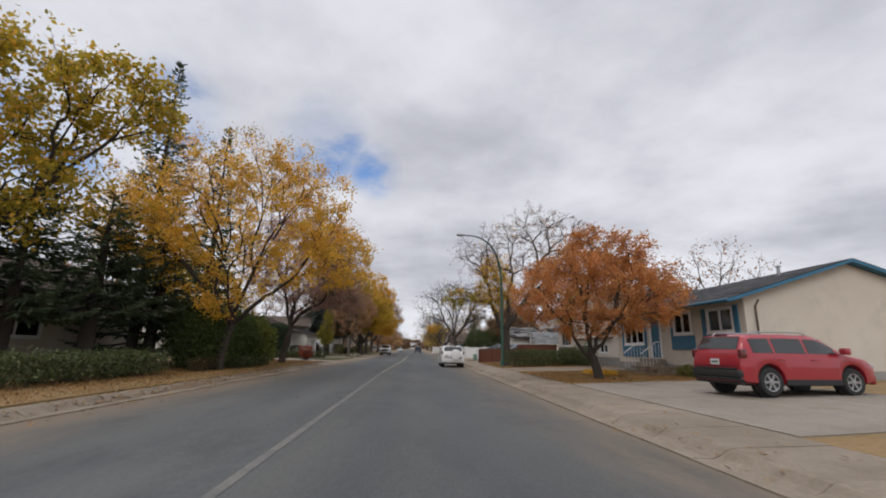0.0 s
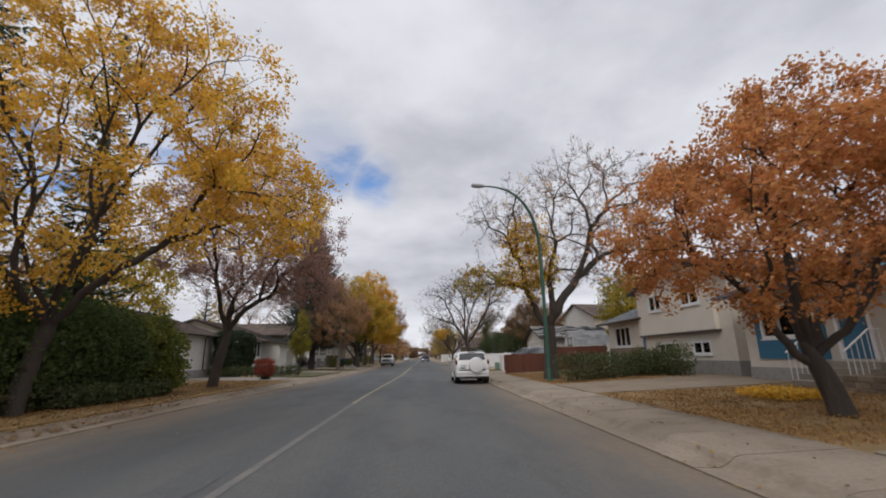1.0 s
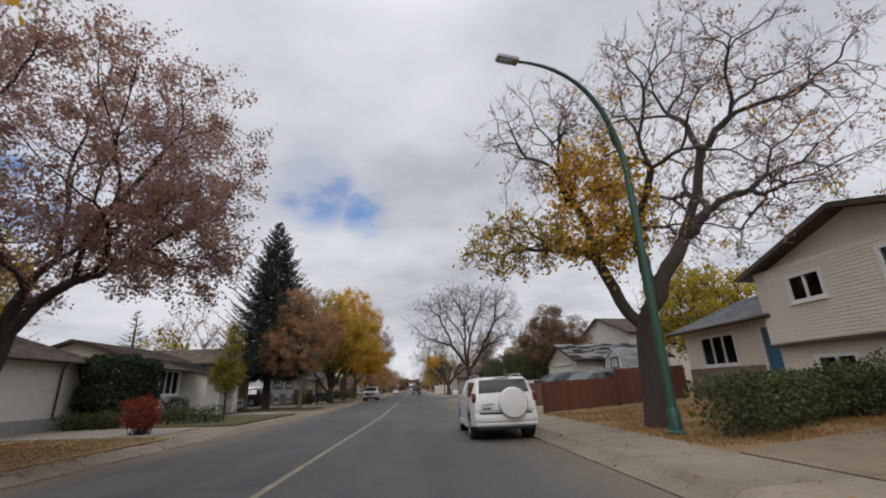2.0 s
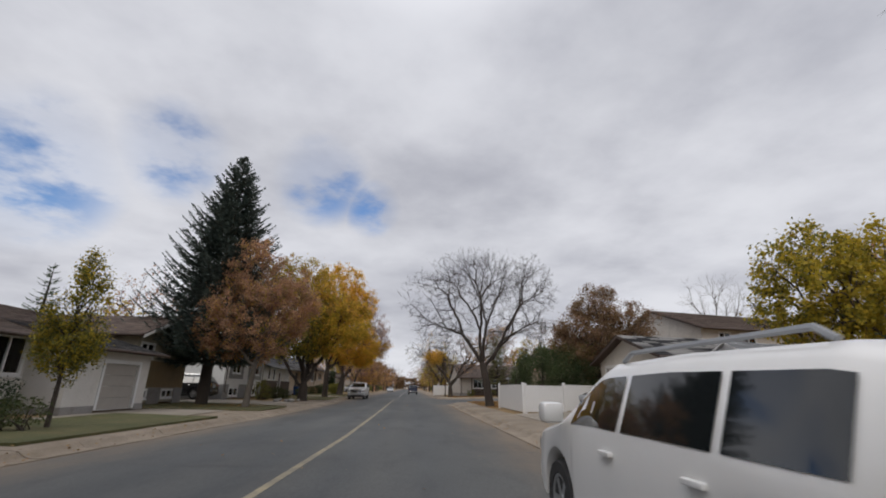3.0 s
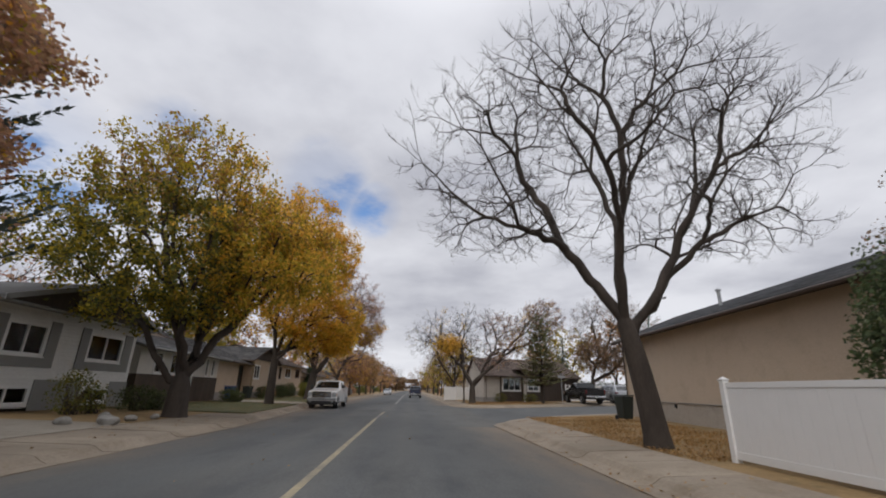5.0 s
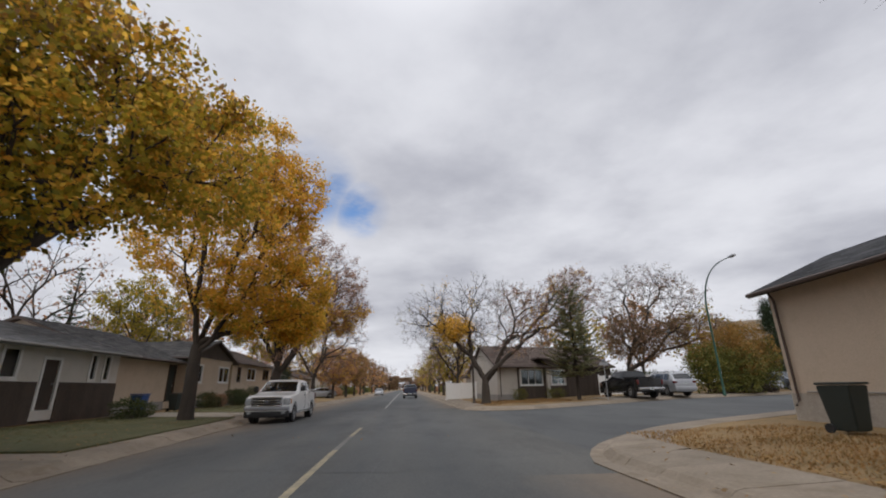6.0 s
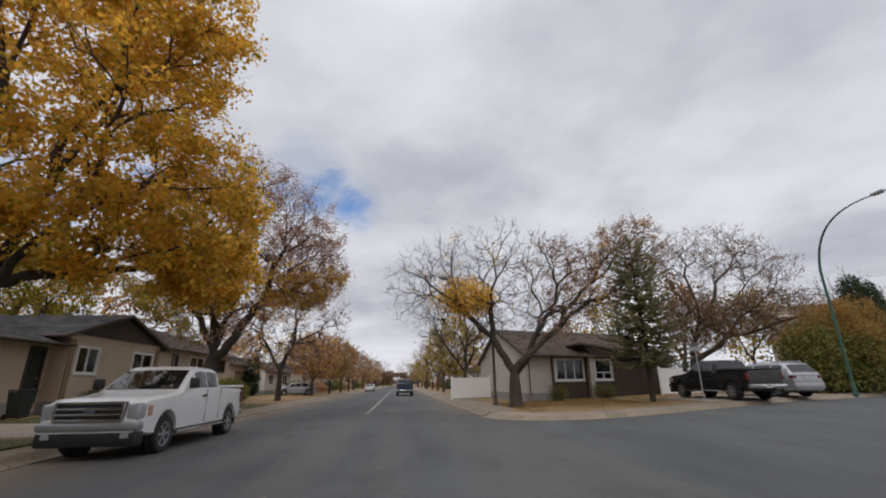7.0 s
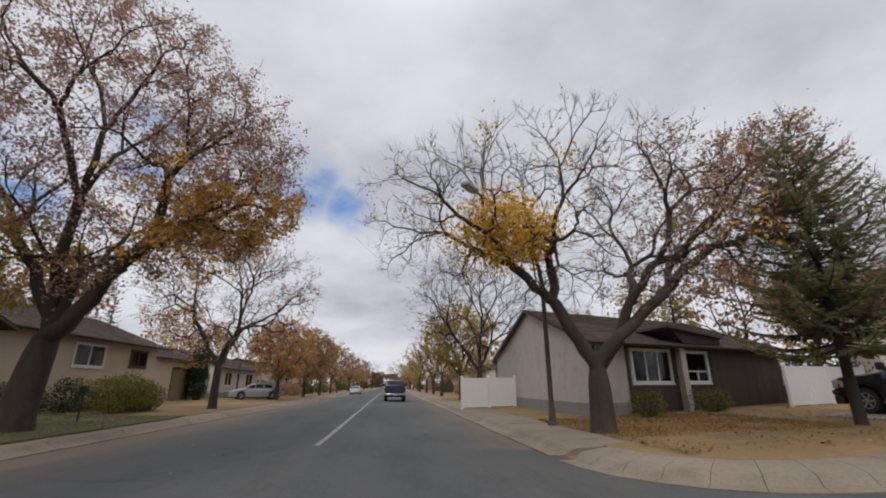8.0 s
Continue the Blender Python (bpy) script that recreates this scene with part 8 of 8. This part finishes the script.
tree("half_bare_street_tree", "small half-bare street tree with rust leaves", foot(-10.1, 114.1), 2.4, [(0.3, 0, 6.5, 5.5, 5.0, 4.5, 1.0)], 1500, 0.22, BARK, [(L_RUST, 4, 0.11, 0.2, some(0.4)), (L_MAUVE, 4, 0.11, 0.2, some(0.5)), (L_GOLD, 5, 0.11, 0.2, lambda b, r: b[0] < 0 and b[2] < 5.5 and r.random() < 0.6)], 73, limbs=3, wob=0.12, sprigs=5, sprig=0.4, fine=0.7)
tree("rust_street_tree", "rust-orange street tree beside the pavement", foot(-10.6, 130.6), 1.9, [(0.3, 0, 4.6, 3.4, 3.6, 3.0, 1.0)], 800, 0.18, BARK_DARK, [(L_RUST, 13, 0.15, 0.25, None), (L_GOLD, 9, 0.15, 0.25, some(0.45)), (L_MAUVE, 6, 0.13, 0.25, some(0.4))], 74, fine=0.40)
tree("orange_street_tree", "orange-brown street tree beside the pavement", foot(-10.2, 141.5), 1.9, [(0.3, 0, 4.8, 3.6, 3.6, 3.2, 1.0)], 800, 0.18, BARK_DARK, [(L_OAKGOLD, 12, 0.15, 0.25, None), (L_RUST, 9, 0.15, 0.25, some(0.8))], 75, fine=0.40)
tree("bare_street_tree", "leafless street tree beyond the corner house", foot(5.4, 113.7), 2.2, [(-0.3, 0, 6.2, 4.4, 4.2, 3.9, 1.0)], 1300, 0.17, BARK_DARK, [(L_MAUVE, 3, 0.11, 0.2, some(0.25))], 76, lean=(0.1, 0), wob=0.06, sprigs=3)
tree("gold_street_tree", "olive-gold street tree beside the pavement", foot(6.4, 127.0), 2.0, [(0, 0, 5.4, 3.8, 3.8, 3.6, 1.0)], 800, 0.18, BARK_DARK, [(L_OLIVE, 13, 0.15, 0.25, None), (L_RUST, 7, 0.15, 0.25, some(0.6))], 77, fine=0.40)
# lighter trees for the distance, copied along the street and behind the roofs
far_kinds = [
    tree("distant_rust_tree", "rust-brown street tree far along the road", foot(-10.0, 152.0), 1.9, [(0.2, 0, 4.7, 3.5, 3.5, 3.1, 1.0)], 200, 0.17, BARK_DARK, [(L_RUST, 9, 0.2, 0.3, None), (L_GOLD, 4, 0.2, 0.3, some(0.5))], 81, fine=0.4),
    tree("distant_orange_tree", "orange-brown street tree far along the road", foot(-10.2, 165.0), 2.0, [(0.2, 0, 5.0, 3.4, 3.6, 3.3, 1.0), (1.0, 0.5, 7.4, 1.8, 1.8, 1.5, 0.2)], 260, 0.17, BARK_DARK, [(L_OAK, 8, 0.2, 0.3, None), (L_ORANGE, 4, 0.2, 0.3, some(0.6))], 82, fine=0.4),
    tree("distant_olive_tree", "olive-gold street tree far along the road", foot(6.4, 167.0), 2.0, [(0, 0, 5.2, 3.7, 3.5, 3.5, 1.0)], 260, 0.17, BARK_DARK, [(L_OLIVE, 9, 0.2, 0.3, None), (L_RUST, 4, 0.2, 0.3, some(0.5))], 83, fine=0.4),
    tree("distant_bare_tree", "leafless street tree far along the road", foot(6.2, 141.0), 2.4, [(0, 0, 6.4, 4.2, 4.0, 4.0, 1.0)], 280, 0.18, BARK_DARK, [(L_MAUVE, 2, 0.16, 0.3, some(0.3))], 84, wob=0.06, sprigs=1, sprig=0.6, twig=0.012),
    tree("distant_sparse_tree", "half-bare brown street tree far along the road", foot(6.4, 154.0), 2.2, [(0, 0, 6.0, 4.2, 4.0, 3.8, 1.0)], 260, 0.18, BARK, [(L_RUST, 4, 0.18, 0.3, some(0.6)), (L_MAUVE, 3, 0.18, 0.3, some(0.5))], 85, wob=0.06, sprigs=1, twig=0.011, fine=0.7),
]
rnd = random.Random(91)
for k, x, y in ((4, -10.0, 178), (1, -10.2, 191), (0, -9.8, 205), (3, -10.2, 221), (0, -10.0, 237), (1, -10.0, 256),
                (4, 6.3, 181), (2, 6.3, 196), (0, 6.4, 212), (3, 6.2, 228), (2, 6.4, 246), (4, 6.4, 265)):
    copy_thing(far_kinds[k], pose(x + rnd.uniform(-0.5, 0.5), y + rnd.uniform(-3, 3), yard(x) - 0.02, 0, 0, rnd.uniform(0, 360)) @ Matrix.Diagonal((*([rnd.uniform(0.8, 1.25)] * 3), 1)))
# crowns over and between the far roofs
for i, (x, y) in enumerate(((-27, 96), (-26, 112), (-29, 126), (-25, 140), (-27, 158), (-24, 176), (-26, 196), (-23, 218), (-25, 244), (-20, 270), (-9, 292), (3, 298), (14, 290), (22, 262), (21, 236), (23, 212), (21, 192),
                            (25, 176), (28, 158), (26, 142), (27, 128), (34, 124), (46, 128), (56, 124), (-34, 84), (-38, 62), (-29, 84), (-32, 30), (-28, 4), (-34, 44), (30, 40), (34, 58))):
    k = (4, 2, 0, 3, 1)[(i * 7 + i // 3) % 5]
    c = copy_thing(far_kinds[k], pose(x + rnd.uniform(-1.5, 1.5), y, yard(x) - 0.02, 0, 0, rnd.uniform(0, 360)) @ Matrix.Diagonal((*([rnd.uniform(1.15, 1.5)] * 3), 1)))
    tagged(c, "autumn garden tree behind the houses", "tree", "garden trees behind the houses")
for x, y, h in ((-24.9, 98.6, 10.2), (-28, 133, 10), (22, 118, 9), (-27, 65.5, 9.5), (40, 92, 11)):
    spruce("spruce", "dark spruce behind the houses", (x, y, yard(x) - 0.02), h, 2.6, L_SPRUCE, int(h * 10 + y), low=0.5, gap=0.5, arms=7)


# ---------------------------------------------------------------- fallen leaves
def litter(name, label, spans, seed, size=0.05):
    """Dry leaves lying flat: (x0, x1, y0, y1, count) each, thicker towards x0."""
    r = np.random.default_rng(seed)
    P = []
    for x0, x1, y0, y1, n in spans:
        c = np.stack([x0 + (x1 - x0) * r.uniform(0, 1, n) ** 1.5, r.uniform(y0, y1, n)], 1)
        keep = np.sin(c[:, 1] * 0.7 + c[:, 0]) + np.sin(c[:, 1] * 0.23 + 2 * c[:, 0]) + r.normal(0, 1, n) > -0.6
        P.append(c[keep])
    P = np.vstack(P)

    def h(x, y):
        west = WEST + bend(y)
        if x > EAST:
            return 0.012 + (np.interp(x, [EAST, EAST + 0.22, EAST + 0.34, EAST + 1.72], [0.008, 0.135, 0.155, 0.195]) if x < EAST + 1.72 else yard(x))
        if x < west:
            return 0.012 + (np.interp(west - x, [0, 0.22, 0.34, 1.72], [0.008, 0.135, 0.155, 0.195]) if x > west - 1.72 else yard(x))
        return 0.055 - 0.0101 * abs(x - CENTRE) + 0.008
    z = np.array([h(x, y) for x, y in P])
    C = np.stack([P[:, 0], P[:, 1], z + r.uniform(0, 0.02, len(P))], 1)
    a = r.uniform(0, 6.283, len(P))
    k = size * r.uniform(0.6, 1.3, len(P))
    d = np.stack([np.cos(a), np.sin(a), r.normal(0, 0.25, len(P))], 1) * k[:, None]
    s = np.stack([-np.sin(a), np.cos(a), r.normal(0, 0.25, len(P))], 1) * k[:, None] * 0.6
    lift = np.zeros_like(C)
    lift[:, 2] = np.abs(d[:, 2]) + np.abs(s[:, 2])
    C = C + lift
    V = np.stack([C - d, C + s, C + d, C - s], 1).reshape(-1, 3)
    return tagged(quick_mesh(name, V, np.arange(len(V)).reshape(-1, 4), L_LITTER, None), label, "fallen leaves", kind="stuff")


# low garden growth far along the street, and the belt of trees that closes it
for i, (x, y) in enumerate(((-13.2, 134), (-13.0, 147), (-13.4, 158), (-13.0, 171), (-13.2, 186), (-13.0, 202), (-13.2, 220), (-13.0, 240), (-13.0, 262), (9.6, 130), (9.8, 146), (9.6, 163), (9.8, 182), (9.6, 202), (9.8, 222), (9.6, 244), (9.8, 266))):
    shrub("garden_shrub", "low brown and green garden shrub before far houses", (x, y, yard(x)), [(0, 0, 0.8, 1.3, 1.8, 0.9), (0.2, 2.4, 0.6, 1.1, 1.5, 0.7)], (L_SHRUB, L_RUST, L_HEDGE)[i % 3], 170, 0.16, 300 + i, stems=3)
belt = shrub("far_woods", "hazy brown wood closing the end of the street", (0, 316, 0.2), [(-66 + 11 * i + 3 * math.sin(i * 5), 5 * math.sin(i * 3), 4.0, 7.5, 4.0, 4.6 + 1.6 * math.sin(i * 7)) for i in range(13)], L_OAK, 20, 0.7, 340, "trees", 6)
tagged(belt, "hazy brown wood closing the end of the street", "trees", kind="stuff")
for x, y, r in ((-14.5, 99.0, 0.6), (-14.3, 103.4, 0.7), (-14.9, 106.4, 0.7), (-14.8, 109.4, 0.8), (-13.0, 87.3, 0.5)):
    shrub("shrub", "dark green foundation shrub by a peach wall", (x, y, yard(x)), [(0, 0, r * 0.9, 0.6, 0.9, r), (0.1, 1.0, r * 0.7, 0.5, 0.6, r * 0.7)], L_HEDGE, 1300, 0.055, int(y * 10), stems=10)
for x, y, r in ((12.1, 19.4, 0.42), (12.15, 18.4, 0.36), (12.1, 17.5, 0.45)):
    shrub("shrub", "low brown-green plants along the bungalow's wall", (x, y, yard(x)), [(0, 0, 0.24, 0.42, 0.6, r * 0.7), (0.05, 0.5, 0.2, 0.3, 0.4, 0.24)], L_SHRUB, 1500, 0.05, int(y * 10), stems=10)
litter("fallen_leaves", "scattered dry brown and yellow leaves on verge and lawn", [
    (5.3, 12.0, 17.0, 24.6, 4600), (3.75, 5.4, 5, 74, 1100), (5.4, 10.0, 33, 40.3, 2000), (5.5, 7.2, 47.4, 49.1, 900), (5.4, 6.6, 62.6, 74, 1100), (5.6, 9.0, 47, 50, 900), (5.4, 12.5, 94.5, 103, 5200), (9, 17, 98, 104, 3500),
    (-8.8, -13.0, 8, 38, 7500), (-7.6, -9.4, 5, 38, 9000), (-7.2, -6.7, 5, 60, 900), (-7.25, -9.2, 40, 110, 900), (-9, -14, 55, 62, 700), (-9, -14, 76, 108, 1500), (3.7, 3.2, 5, 74, 700), (-6.5, 3.3, 8, 100, 160)], 101, 0.038)


# ---------------------------------------------------------------- grass
def grass(name, label, mat, spans, seed, tall):
    """Short blades, thinner towards the far end: (x0, x1, y0, y1, count) each."""
    r = np.random.default_rng(seed)
    P = []
    for x0, x1, y0, y1, n in spans:
        c = np.stack([r.uniform(x0, x1, n), r.uniform(y0, y1, n)], 1)
        keep = np.sin(c[:, 1] * 2.3 + c[:, 0]) + np.sin(c[:, 1] * 0.9 - 2.6 * c[:, 0]) + r.normal(0, 1.1, n) > -0.9
        P.append(c[keep])
    P = np.vstack(P)
    z = np.array([yard(x) for x in P[:, 0]]) - 0.012
    C = np.column_stack([P, z])
    a = r.uniform(0, 6.283, len(P))
    k = r.uniform(0.5, 1.3, len(P))
    side = np.stack([np.cos(a), np.sin(a), 0 * a], 1) * (0.012 * k)[:, None]
    tip = np.stack([r.normal(0, 0.5, len(P)) * tall, r.normal(0, 0.5, len(P)) * tall, tall * k], 1)
    V = np.stack([C - side, C + side, C + tip], 1).reshape(-1, 3)
    return tagged(quick_mesh(name, V, np.arange(len(V)).reshape(-1, 3), mat, None), label, "grass", kind="stuff")


grass("dry_grass", "dry golden autumn grass of the gardens", L_GRASS, [
    (5.45, 12.0, 16.6, 24.6, 26000), (5.45, 12.0, 29.6, 33.5, 12000), (5.45, 12.5, 33.5, 40.2, 15000), (5.45, 9.0, 46.4, 49.0, 2500), (5.45, 9.9, 62.8, 76.5, 22000), (5.45, 12.5, 97.2, 103.0, 20000),
    (-12.5, -8.15, 8.0, 37.5, 47000), (-11.8, -8.95, 57.6, 63.0, 5000)], 111, 0.055)
grass("green_grass", "short patchy green lawn grass", L_TURF, [(-11.5, -7.82, 42.6, 50.3, 27000), (-14.2, -7.62, 57.2, 61.6, 14000), (-14.2, -8.4, 76.1, 88.1, 26000), (-14.2, -8.78, 93.1, 107.9, 20000)], 112, 0.05)


# ---------------------------------------------------------------- repeats that belong together
GROUPS = {"far_bungalow": "bungalows along the street", "street_lamp": "street lamps", "garden_shrub": "garden shrubs far along the street",
          "boulder": "boulders beside a driveway", "distant_rust_tree": "street trees far along the road", "distant_orange_tree": "street trees far along the road",
          "distant_olive_tree": "street trees far along the road", "distant_bare_tree": "street trees far along the road", "distant_sparse_tree": "street trees far along the road"}
for ob in list(scene.objects):
    kind_name = ob.name.split(".")[0]
    if ob.parent is None and kind_name in GROUPS and not ob.get("group"):
        tagged(ob, group=GROUPS[kind_name])
